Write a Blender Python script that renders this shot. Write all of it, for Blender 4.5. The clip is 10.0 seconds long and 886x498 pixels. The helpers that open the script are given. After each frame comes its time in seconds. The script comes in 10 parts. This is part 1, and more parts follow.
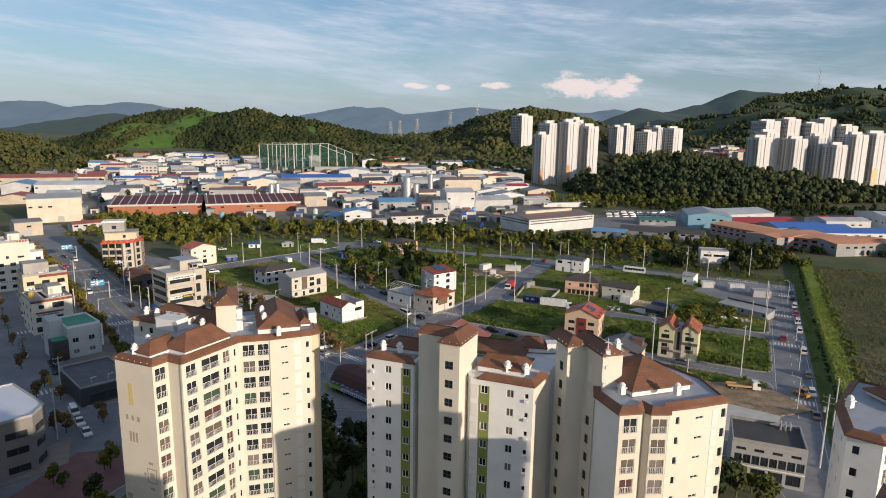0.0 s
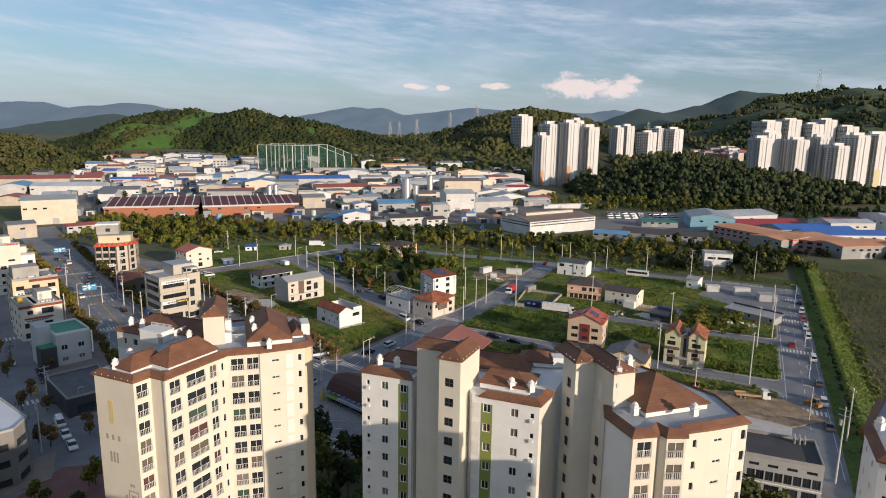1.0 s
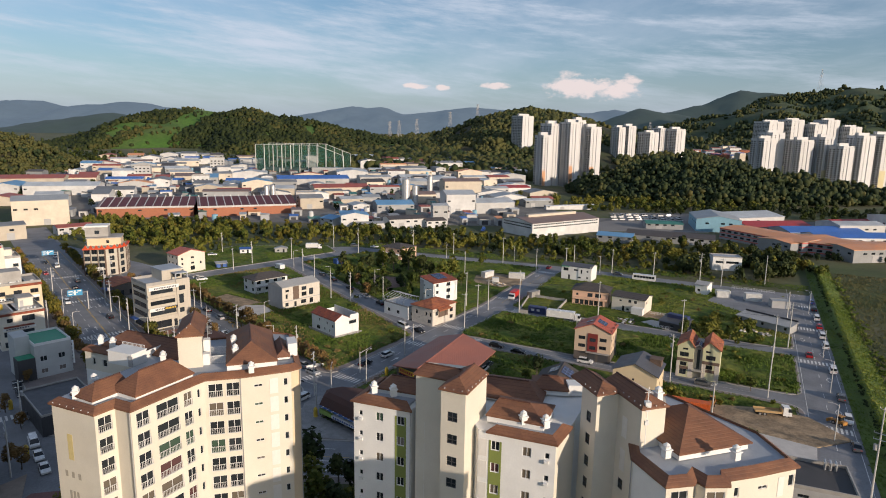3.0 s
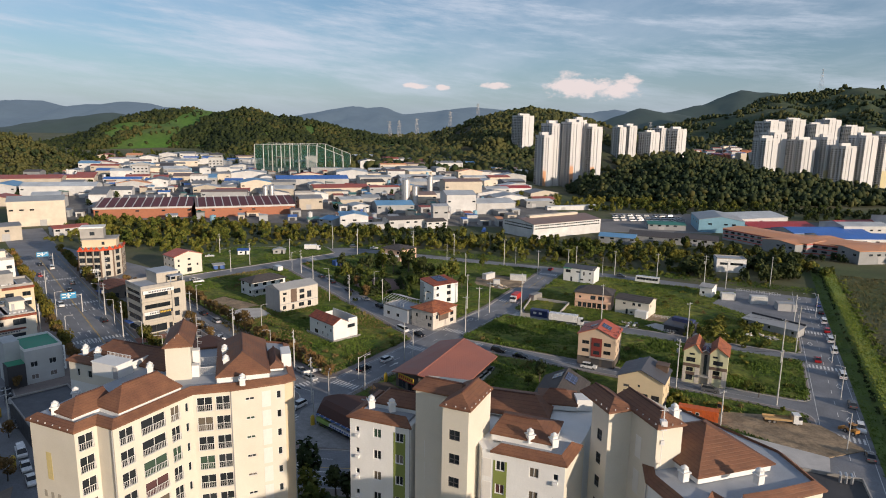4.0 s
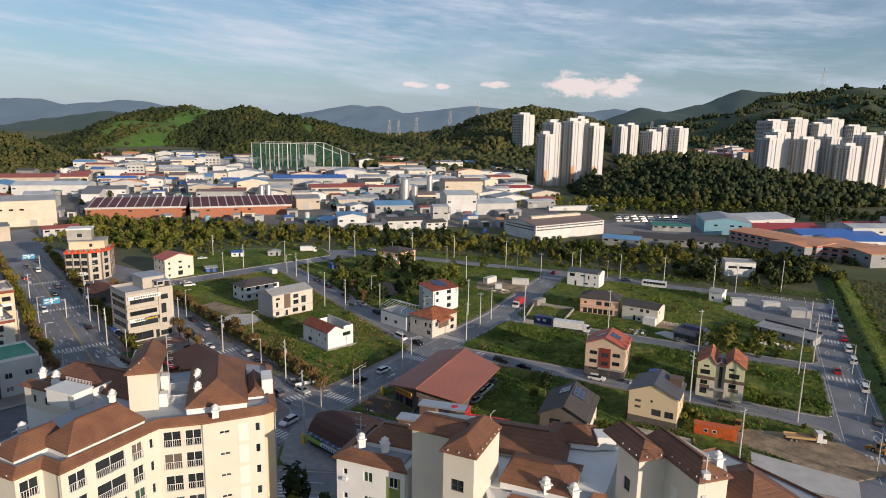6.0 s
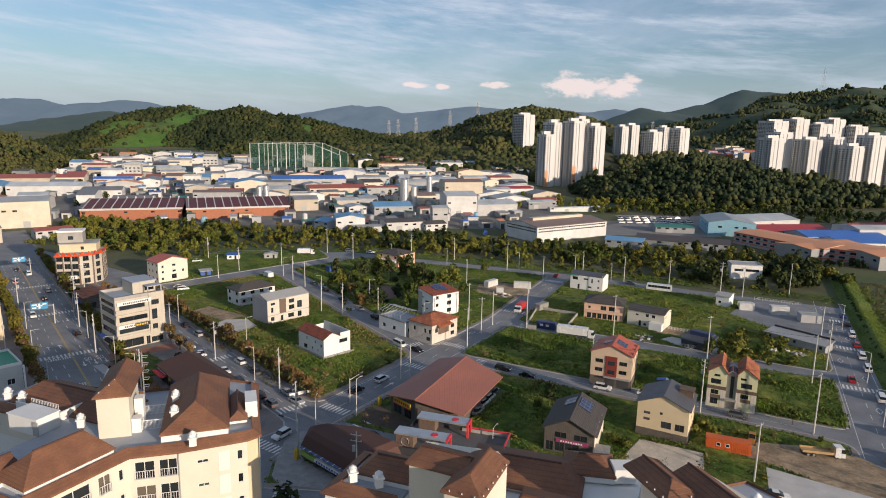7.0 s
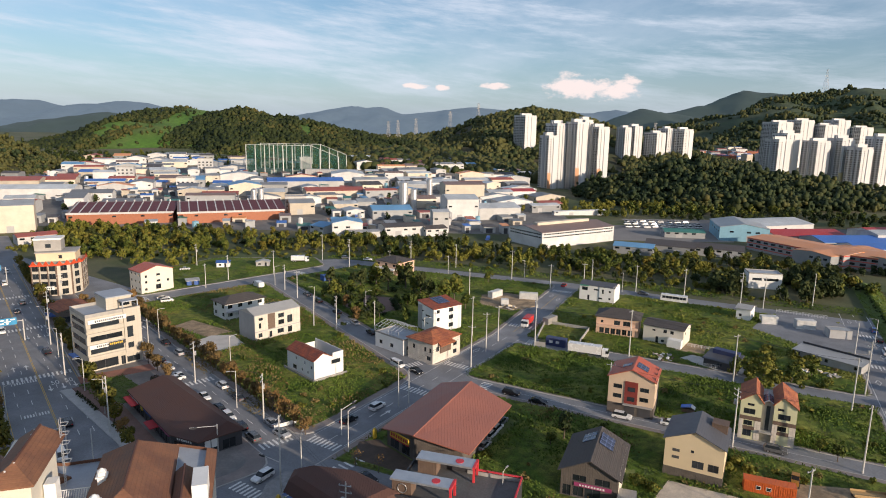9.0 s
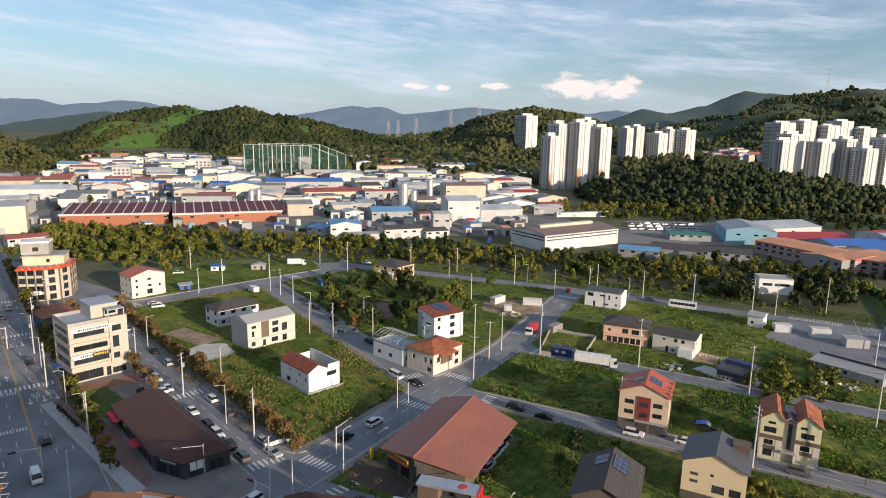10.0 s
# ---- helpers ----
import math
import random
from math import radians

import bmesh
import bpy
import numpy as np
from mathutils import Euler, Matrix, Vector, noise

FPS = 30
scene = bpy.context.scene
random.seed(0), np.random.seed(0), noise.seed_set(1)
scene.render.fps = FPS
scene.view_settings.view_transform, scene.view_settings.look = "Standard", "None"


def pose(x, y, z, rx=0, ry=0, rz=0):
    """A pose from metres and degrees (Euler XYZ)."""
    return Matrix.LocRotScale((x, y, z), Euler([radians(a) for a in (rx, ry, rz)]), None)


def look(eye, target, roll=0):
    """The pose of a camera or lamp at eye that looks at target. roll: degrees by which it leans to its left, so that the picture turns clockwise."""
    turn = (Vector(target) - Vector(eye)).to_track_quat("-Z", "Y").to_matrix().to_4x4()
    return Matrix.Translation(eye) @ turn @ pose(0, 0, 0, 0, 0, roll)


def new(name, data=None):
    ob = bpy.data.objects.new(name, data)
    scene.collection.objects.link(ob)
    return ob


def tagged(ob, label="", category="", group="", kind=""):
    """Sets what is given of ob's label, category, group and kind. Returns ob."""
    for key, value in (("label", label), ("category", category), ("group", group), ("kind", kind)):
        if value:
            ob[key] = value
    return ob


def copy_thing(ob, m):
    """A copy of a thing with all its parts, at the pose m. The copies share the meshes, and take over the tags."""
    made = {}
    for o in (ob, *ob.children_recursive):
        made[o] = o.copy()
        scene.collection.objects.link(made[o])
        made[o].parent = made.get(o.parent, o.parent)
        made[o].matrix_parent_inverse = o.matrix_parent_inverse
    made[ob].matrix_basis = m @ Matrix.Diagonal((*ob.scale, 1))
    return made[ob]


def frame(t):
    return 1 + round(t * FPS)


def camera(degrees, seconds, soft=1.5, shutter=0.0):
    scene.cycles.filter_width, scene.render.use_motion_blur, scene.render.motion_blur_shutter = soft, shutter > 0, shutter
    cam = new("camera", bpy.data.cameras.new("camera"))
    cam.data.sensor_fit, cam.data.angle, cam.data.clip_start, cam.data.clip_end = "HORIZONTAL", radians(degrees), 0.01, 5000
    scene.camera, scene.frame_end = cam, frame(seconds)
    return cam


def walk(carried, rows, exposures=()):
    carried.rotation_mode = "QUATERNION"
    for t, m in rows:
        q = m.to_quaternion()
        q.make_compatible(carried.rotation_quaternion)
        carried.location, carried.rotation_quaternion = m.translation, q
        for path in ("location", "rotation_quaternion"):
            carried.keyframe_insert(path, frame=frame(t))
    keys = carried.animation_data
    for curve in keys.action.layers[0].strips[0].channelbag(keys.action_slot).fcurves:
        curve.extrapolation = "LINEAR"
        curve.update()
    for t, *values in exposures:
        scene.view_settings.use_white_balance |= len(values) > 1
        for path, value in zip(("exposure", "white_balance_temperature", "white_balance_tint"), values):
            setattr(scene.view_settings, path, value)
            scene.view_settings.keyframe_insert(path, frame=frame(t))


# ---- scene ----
cam = camera(70.0, 10.0, soft=1.0)
PATH = [
    (0, (0.611, -0.406, 69.569), (0.619, 1.558, 69.192), 0.9),
    (0.5, (0.605, 2.344, 69.624), (0.613, 4.308, 69.248), 0.9),
    (1, (0.597, 5.095, 69.657), (0.606, 7.059, 69.282), 0.9),
    (1.5, (0.515, 7.782, 69.659), (0.524, 9.747, 69.284), 1.0),
    (2, (0.412, 10.396, 69.657), (0.421, 12.36, 69.283), 1.0),
    (2.5, (0.337, 12.816, 69.627), (0.347, 14.78, 69.251), 1.0),
    (4, (0.125, 19.53, 69.568), (0.135, 21.495, 69.191), 1.0),
    (4.5, (0.018, 21.709, 69.571), (0.029, 23.673, 69.193), 1.0),
    (5, (-0.02, 24.019, 69.529), (-0.008, 25.983, 69.151), 1.0),
    (5.5, (-0.006, 26.634, 69.464), (0.005, 28.597, 69.084), 1.1),
    (7, (-0.055, 36.242, 69.182), (-0.043, 38.206, 68.803), 1.1),
    (7.5, (-0.11, 40.13, 69.157), (-0.098, 42.094, 68.777), 1.1),
    (8, (-0.204, 44.37, 69.161), (-0.193, 46.333, 68.783), 1.1),
    (8.5, (-0.356, 48.714, 69.176), (-0.344, 50.679, 68.8), 1.2),
    (9, (-0.53, 53.066, 69.16), (-0.518, 55.03, 68.784), 1.1),
    (9.5, (-0.739, 57.425, 69.146), (-0.727, 59.389, 68.77), 1.2),
    (10, (-0.881, 61.791, 69.146), (-0.869, 63.756, 68.77), 1.2),
]
walk(cam, [(t, look(eye, target, roll)) for t, eye, target, roll in PATH],
     exposures=((0, 0.04, 6320, 12), (4.5, 0.0, 6320, 12), (7, 0.08, 6380, 12), (8.5, 0.19, 6420, 12), (10, 0.34, 6420, 12)))

# ---- light: low sun behind the viewer, to the right, under a lightly clouded sky ----
SUN_AZ = math.atan2(0.707, -0.707)      # from +y, clockwise
SUN_EL = radians(12.0)
world = bpy.data.worlds.new("sky")
scene.world = world
world.use_nodes = True
wn, wl = world.node_tree.nodes, world.node_tree.links
wn.clear()
w_out = wn.new("ShaderNodeOutputWorld")
w_bg = wn.new("ShaderNodeBackground")
w_bg.inputs["Strength"].default_value = 0.11
w_sky = wn.new("ShaderNodeTexSky")
w_sky.sky_type = "NISHITA"
w_sky.sun_disc = False
w_sky.sun_elevation = SUN_EL
w_sky.sun_rotation = SUN_AZ
w_sky.altitude = 50
w_sky.dust_density = 0.6
w_sky.ozone_density = 3.0


def wmath(op, a, b=None, c=None):
    n = wn.new("ShaderNodeMath")
    n.operation = op
    for i, v in enumerate((a, b, c)):
        if v is None:
            continue
        if isinstance(v, (int, float)):
            n.inputs[i].default_value = v
        else:
            wl.new(v, n.inputs[i])
    return n.outputs[0]


def wnoise(vec, scale, detail, rough):
    n = wn.new("ShaderNodeTexNoise")
    n.inputs["Scale"].default_value = scale
    n.inputs["Detail"].default_value = detail
    n.inputs["Roughness"].default_value = rough
    wl.new(vec, n.inputs["Vector"])
    return n.outputs["Fac"]


def wramp(v, lo, hi):
    n = wn.new("ShaderNodeMapRange")
    n.interpolation_type = "SMOOTHSTEP"
    n.inputs["From Min"].default_value = lo
    n.inputs["From Max"].default_value = hi
    wl.new(v, n.inputs["Value"])
    return n.outputs["Result"]


w_co = wn.new("ShaderNodeTexCoord")
w_sep = wn.new("ShaderNodeSeparateXYZ")
wl.new(w_co.outputs["Generated"], w_sep.inputs[0])
w_el = wmath("MAXIMUM", w_sep.outputs["Z"], 0.0)
w_den = wmath("ADD", w_el, 0.09)
w_vec = wn.new("ShaderNodeCombineXYZ")
wl.new(wmath("DIVIDE", w_sep.outputs["X"], w_den), w_vec.inputs["X"])
wl.new(wmath("MULTIPLY", wmath("DIVIDE", w_sep.outputs["Y"], w_den), 0.55), w_vec.inputs["Y"])
veil = wramp(wnoise(w_vec.outputs[0], 0.5, 10.0, 0.62), 0.40, 0.66)
w_vec3 = wn.new("ShaderNodeCombineXYZ")
wl.new(wmath("ADD", w_sep.outputs["X"], wmath("MULTIPLY", w_sep.outputs["Z"], 1.2)), w_vec3.inputs["X"])
wl.new(wmath("MULTIPLY", w_sep.outputs["Y"], 0.8), w_vec3.inputs["Y"])
wl.new(wmath("ADD", wmath("MULTIPLY", w_sep.outputs["Z"], 6.5), wmath("MULTIPLY", w_sep.outputs["X"], 0.5)), w_vec3.inputs["Z"])
streak = wramp(wnoise(w_vec3.outputs[0], 4.2, 10.0, 0.66), 0.43, 0.70)
high = wramp(w_sep.outputs["Z"], 0.015, 0.10)
cirrus = wmath("MULTIPLY", wmath("ADD", wmath("MULTIPLY", veil, 0.42), wmath("MULTIPLY", streak, 0.75)), wmath("ADD", wmath("MULTIPLY", high, 0.75), 0.25))
# a low bank of cumulus far off to the north-east
w_vec2 = wn.new("ShaderNodeCombineXYZ")
wl.new(w_sep.outputs["X"], w_vec2.inputs["X"])
wl.new(wmath("MULTIPLY", w_sep.outputs["Z"], 1.9), w_vec2.inputs["Z"])
puff_n = wnoise(w_vec2.outputs[0], 30.0, 8.0, 0.6)


def puff(cx, cz, rx, rz):
    dx = wmath("DIVIDE", wmath("SUBTRACT", w_sep.outputs["X"], cx), rx)
    dz = wmath("DIVIDE", wmath("SUBTRACT", w_sep.outputs["Z"], cz), rz)
    d = wmath("ADD", wmath("MULTIPLY", dx, dx), wmath("MULTIPLY", dz, dz))
    inside = wmath("SUBTRACT", 1.0, d)
    return wramp(wmath("ADD", inside, wmath("MULTIPLY", wmath("SUBTRACT", puff_n, 0.5), 4.4)), 0.0, 0.9)


puffs = wmath("MAXIMUM", wmath("MAXIMUM", puff(0.200, 0.064, 0.044, 0.022), puff(0.258, 0.063, 0.040, 0.021)),
              wmath("MAXIMUM", puff(0.08, 0.064, 0.03, 0.006), wmath("MAXIMUM", puff(-0.04, 0.062, 0.022, 0.005), puff(0.0, 0.06, 0.012, 0.005))))
puffs = wmath("MULTIPLY", puffs, wramp(w_sep.outputs["Y"], 0.2, 0.5))


def wmix(fac, a, b):
    n = wn.new("ShaderNodeMix")
    n.data_type = "RGBA"
    wl.new(fac, n.inputs["Factor"])
    for sock, v in ((n.inputs[6], a), (n.inputs[7], b)):
        if isinstance(v, tuple):
            sock.default_value = (*v, 1)
        else:
            wl.new(v, sock)
    return n.outputs[2]


haze = wmath("MULTIPLY", wmath("POWER", wmath("SUBTRACT", 1.0, w_el), 13.0), wramp(w_sep.outputs["Y"], -0.35, 0.35))
col = wmix(wmath("MULTIPLY", haze, 0.85), w_sky.outputs[0], (3.1, 3.9, 5.05))
col = wmix(wmath("MINIMUM", wmath("MULTIPLY", cirrus, 0.9), 1.0), col, (5.7, 6.2, 7.0))
col = wmix(wmath("MULTIPLY", puffs, 0.9), col, (8.0, 6.8, 6.4))
wl.new(col, w_bg.inputs["Color"])
wl.new(w_bg.outputs[0], w_out.inputs[0])

sun = new("sun", bpy.data.lights.new("sun", "SUN"))
sun.data.energy = 5.0
sun.data.angle = radians(0.6)
sun.data.color = (1.0, 0.81, 0.61)
sun.matrix_world = look((math.sin(SUN_AZ) * 300, math.cos(SUN_AZ) * 300, 300 * math.tan(SUN_EL)), (0, 0, 0))

# ---- materials ----
MATS = {}


def mat(name, color, rough=0.7, metal=0.0, var=0.12, scale=0.6, fine=9.0, bump=0.15, rnd=0.0, color2=None, bscale=None, spec=None, alpha=None, emit=None):
    """A surface with stains at a large scale, grain at a small one, relief and, with rnd, a tone of its own for each piece."""
    if name in MATS:
        return MATS[name]
    m = bpy.data.materials.new(name)
    m.use_nodes = True
    nt = m.node_tree
    bs = nt.nodes["Principled BSDF"]
    bs.inputs["Roughness"].default_value = rough
    bs.inputs["Metallic"].default_value = metal
    if spec is not None:
        bs.inputs["Specular IOR Level"].default_value = spec
    co = nt.nodes.new("ShaderNodeTexCoord")

    def noi(sc, det):
        n = nt.nodes.new("ShaderNodeTexNoise")
        n.inputs["Scale"].default_value = sc
        n.inputs["Detail"].default_value = det
        n.inputs["Roughness"].default_value = 0.62
        nt.links.new(co.outputs["Object"], n.inputs["Vector"])
        return n.outputs["Fac"]

    def rng(v, lo, hi, a=0.3, b=0.7):
        n = nt.nodes.new("ShaderNodeMapRange")
        for k, x in (("From Min", a), ("From Max", b), ("To Min", lo), ("To Max", hi)):
            n.inputs[k].default_value = x
        nt.links.new(v, n.inputs["Value"])
        return n.outputs["Result"]

    def mul(a, b):
        n = nt.nodes.new("ShaderNodeMath")
        n.operation = "MULTIPLY"
        nt.links.new(a, n.inputs[0])
        nt.links.new(b, n.inputs[1])
        return n.outputs[0]

    big, small = noi(scale, 5), noi(fine, 3)
    tone = mul(rng(big, 1 - var, 1 + var), rng(small, 1 - var * 0.6, 1 + var * 0.6))
    if rnd:
        oi = nt.nodes.new("ShaderNodeObjectInfo")
        tone = mul(tone, rng(oi.outputs["Random"], 1 - rnd, 1 + rnd, 0, 1))
    base = nt.nodes.new("ShaderNodeMix")
    base.data_type = "RGBA"
    base.inputs[6].default_value = (*color, 1)
    base.inputs[7].default_value = (*(color2 or color), 1)
    nt.links.new(rng(noi(bscale or scale * 0.37, 4), 0, 1, 0.4, 0.62), base.inputs["Factor"])
    hsv = nt.nodes.new("ShaderNodeHueSaturation")
    nt.links.new(base.outputs[2], hsv.inputs["Color"])
    nt.links.new(tone, hsv.inputs["Value"])
    nt.links.new(hsv.outputs[0], bs.inputs["Base Color"])
    nt.links.new(rng(big, max(0.02, rough - 0.1), min(1, rough + 0.1)), bs.inputs["Roughness"])
    if bump:
        b = nt.nodes.new("ShaderNodeBump")
        b.inputs["Strength"].default_value = bump
        b.inputs["Distance"].default_value = 0.05
        nt.links.new(small, b.inputs["Height"])
        nt.links.new(b.outputs[0], bs.inputs["Normal"])
    if emit:
        bs.inputs["Emission Color"].default_value = (*emit[:3], 1)
        bs.inputs["Emission Strength"].default_value = emit[3]
    MATS[name] = m
    return m


def courses(name, color, gap, along="Z", depth=0.5, rough=0.75, metal=0.0, dark=0.72, cross=0.0, **kw):
    """A surface laid in courses or ribs: lines every gap metres along one axis of the thing, and joints across them."""
    if name in MATS:
        return MATS[name]
    m = mat(name, color, rough=rough, metal=metal, **kw)
    nt = m.node_tree
    bs = nt.nodes["Principled BSDF"]
    co = nt.nodes.new("ShaderNodeTexCoord")
    sep = nt.nodes.new("ShaderNodeSeparateXYZ")
    nt.links.new(co.outputs["Object"], sep.inputs[0])

    def saw(axis, g):
        a = nt.nodes.new("ShaderNodeMath")
        a.operation = "DIVIDE"
        nt.links.new(sep.outputs[axis], a.inputs[0])
        a.inputs[1].default_value = g
        f = nt.nodes.new("ShaderNodeMath")
        f.operation = "FRACT"
        nt.links.new(a.outputs[0], f.inputs[0])
        r = nt.nodes.new("ShaderNodeMapRange")
        r.interpolation_type = "SMOOTHSTEP"
        r.inputs["From Max"].default_value = 0.22
        nt.links.new(f.outputs[0], r.inputs["Value"])
        return r.outputs["Result"]

    h = saw(along, gap)
    if cross:
        o = nt.nodes.new("ShaderNodeMath")
        o.operation = "MINIMUM"
        nt.links.new(h, o.inputs[0])
        nt.links.new(saw("X" if along != "X" else "Y", cross), o.inputs[1])
        h = o.outputs[0]
    old = bs.inputs["Base Color"].links[0].from_socket
    mx = nt.nodes.new("ShaderNodeMix")
    mx.data_type = "RGBA"
    mx.blend_type = "MULTIPLY"
    mx.inputs["Factor"].default_value = 1.0
    cr = nt.nodes.new("ShaderNodeMapRange")
    cr.inputs["To Min"].default_value = dark
    nt.links.new(h, cr.inputs["Value"])
    nt.links.new(old, mx.inputs[6])
    nt.links.new(cr.outputs["Result"], mx.inputs[7])
    nt.links.new(mx.outputs[2], bs.inputs["Base Color"])
    b = nt.nodes.new("ShaderNodeBump")
    b.inputs["Strength"].default_value = depth
    b.inputs["Distance"].default_value = 0.06
    nt.links.new(h, b.inputs["Height"])
    if bs.inputs["Normal"].links:
        nt.links.new(bs.inputs["Normal"].links[0].from_socket, b.inputs["Normal"])
    nt.links.new(b.outputs[0], bs.inputs["Normal"])
    return m


def leafy(name, c1, c2, c3, rough=0.75, patch=0.02, vary=0.3):
    """Foliage: a tone for each clump, drifting between three greens over the ground."""
    if name in MATS:
        return MATS[name]
    m = bpy.data.materials.new(name)
    m.use_nodes = True
    nt = m.node_tree
    bs = nt.nodes["Principled BSDF"]
    bs.inputs["Roughness"].default_value = rough
    bs.inputs["Specular IOR Level"].default_value = 0.2
    geo = nt.nodes.new("ShaderNodeNewGeometry")
    oi = nt.nodes.new("ShaderNodeObjectInfo")
    n = nt.nodes.new("ShaderNodeTexNoise")
    n.inputs["Scale"].default_value = patch
    n.inputs["Detail"].default_value = 4
    nt.links.new(geo.outputs["Position"], n.inputs["Vector"])
    add = nt.nodes.new("ShaderNodeMath")
    add.operation = "MULTIPLY_ADD"
    nt.links.new(geo.outputs["Random Per Island"], add.inputs[0])
    add.inputs[1].default_value = vary
    nt.links.new(n.outputs["Fac"], add.inputs[2])
    add2 = nt.nodes.new("ShaderNodeMath")
    add2.operation = "MULTIPLY_ADD"
    nt.links.new(oi.outputs["Random"], add2.inputs[0])
    add2.inputs[1].default_value = 0.25
    nt.links.new(add.outputs[0], add2.inputs[2])
    ramp = nt.nodes.new("ShaderNodeValToRGB")
    ramp.color_ramp.elements[0].position = 0.45
    ramp.color_ramp.elements[0].color = (*c1, 1)
    ramp.color_ramp.elements[1].position = 1.05
    ramp.color_ramp.elements[1].color = (*c3, 1)
    e = ramp.color_ramp.elements.new(0.75)
    e.color = (*c2, 1)
    nt.links.new(add2.outputs[0], ramp.inputs[0])
    nt.links.new(ramp.outputs[0], bs.inputs["Base Color"])
    MATS[name] = m
    return m


ASPHALT = mat("asphalt", (0.165, 0.174, 0.19), rough=0.85, var=0.24, scale=0.12, fine=2.5, bump=0.1, color2=(0.205, 0.212, 0.225))
PAVING = mat("paving", (0.24, 0.20, 0.18), rough=0.85, var=0.18, scale=0.3, fine=4, color2=(0.19, 0.17, 0.165))
KERB = mat("kerb_stone", (0.36, 0.35, 0.33), rough=0.8, var=0.15, scale=0.8)
PAINT = mat("road_paint", (0.62, 0.62, 0.6), rough=0.7, var=0.2, scale=1.5, fine=7)
YPAINT = mat("yellow_paint", (0.55, 0.36, 0.07), rough=0.7, var=0.2, scale=1.5, fine=7)
SOIL = mat("soil", (0.10, 0.10, 0.045), rough=0.95, var=0.25, scale=0.15, fine=1.8, color2=(0.065, 0.085, 0.026), bscale=0.06, bump=0.4)
GRAVEL = mat("gravel", (0.52, 0.45, 0.36), rough=0.95, var=0.2, scale=0.3, fine=3, bump=0.5)
CREAM = mat("cream_render", (0.66, 0.62, 0.53), rough=0.8, var=0.05, scale=0.2, fine=6, bump=0.05, color2=(0.62, 0.575, 0.48))
WHITE = mat("white_render", (0.72, 0.72, 0.70), rough=0.75, var=0.06, scale=0.3, fine=6, bump=0.05)
OCHRE = mat("ochre_render", (0.62, 0.50, 0.34), rough=0.8, var=0.06, scale=0.3)
GREENP = mat("green_render", (0.20, 0.24, 0.06), rough=0.8, var=0.08, scale=0.4)
SHINGLE = courses("brown_shingle", (0.20, 0.092, 0.048), 0.2, "Z", depth=0.5, rough=0.72, dark=0.72, var=0.2, scale=0.6, fine=5.0, color2=(0.155, 0.068, 0.038))
METAL = mat("galvanised", (0.55, 0.56, 0.57), rough=0.4, metal=0.7, var=0.1)
GREY = mat("grey_paint", (0.36, 0.36, 0.36), rough=0.7, var=0.1)
DARK = mat("dark_cladding", (0.045, 0.045, 0.05), rough=0.6, var=0.15)
CONC = mat("concrete", (0.36, 0.345, 0.32), rough=0.85, var=0.15, scale=0.25, color2=(0.28, 0.27, 0.255))
GLASS = mat("window_glass", (0.022, 0.028, 0.034), rough=0.12, var=0.3, scale=0.4, bump=0.0, rnd=0.5, spec=0.6)
FRAMEW = mat("white_frame", (0.66, 0.66, 0.65), rough=0.5, var=0.05)
FRAMED = mat("dark_frame", (0.06, 0.06, 0.065), rough=0.45, var=0.1)

# panes with the curtains behind them: dark, beige, green or rosy
CURTAIN = mat("curtained_glass", (0.03, 0.034, 0.038), rough=0.14, var=0.2, scale=0.8, bump=0.0, spec=0.6)
cnt = CURTAIN.node_tree
coi = cnt.nodes.new("ShaderNodeObjectInfo")
crp = cnt.nodes.new("ShaderNodeValToRGB")
crp.color_ramp.interpolation = "CONSTANT"
crp.color_ramp.elements[0].color = (0.022, 0.026, 0.03, 1)
crp.color_ramp.elements[1].position = 0.45
crp.color_ramp.elements[1].color = (0.13, 0.11, 0.085, 1)
for pos, cc in ((0.62, (0.05, 0.085, 0.06)), (0.74, (0.035, 0.04, 0.045)), (0.86, (0.19, 0.165, 0.15)), (0.94, (0.10, 0.05, 0.05))):
    crp.color_ramp.elements.new(pos).color = (*cc, 1)
cnt.links.new(coi.outputs["Random"], crp.inputs[0])
cnt.links.new(crp.outputs[0], cnt.nodes["Principled BSDF"].inputs["Base Color"])

# ---- mesh helpers ----
def link_mesh(name, verts, faces, material, parent=None, label="", smooth=False):
    me = bpy.data.meshes.new(name)
    me.from_pydata([tuple(v) for v in verts], [], [tuple(f) for f in faces])
    for m in (material if isinstance(material, (list, tuple)) else [material]):
        me.materials.append(m)
    if smooth:
        me.polygons.foreach_set("use_smooth", [True] * len(me.polygons))
    me.update()
    ob = new(name, me)
    if parent:
        ob.parent = parent
    if label:
        ob["label"] = label
    return ob


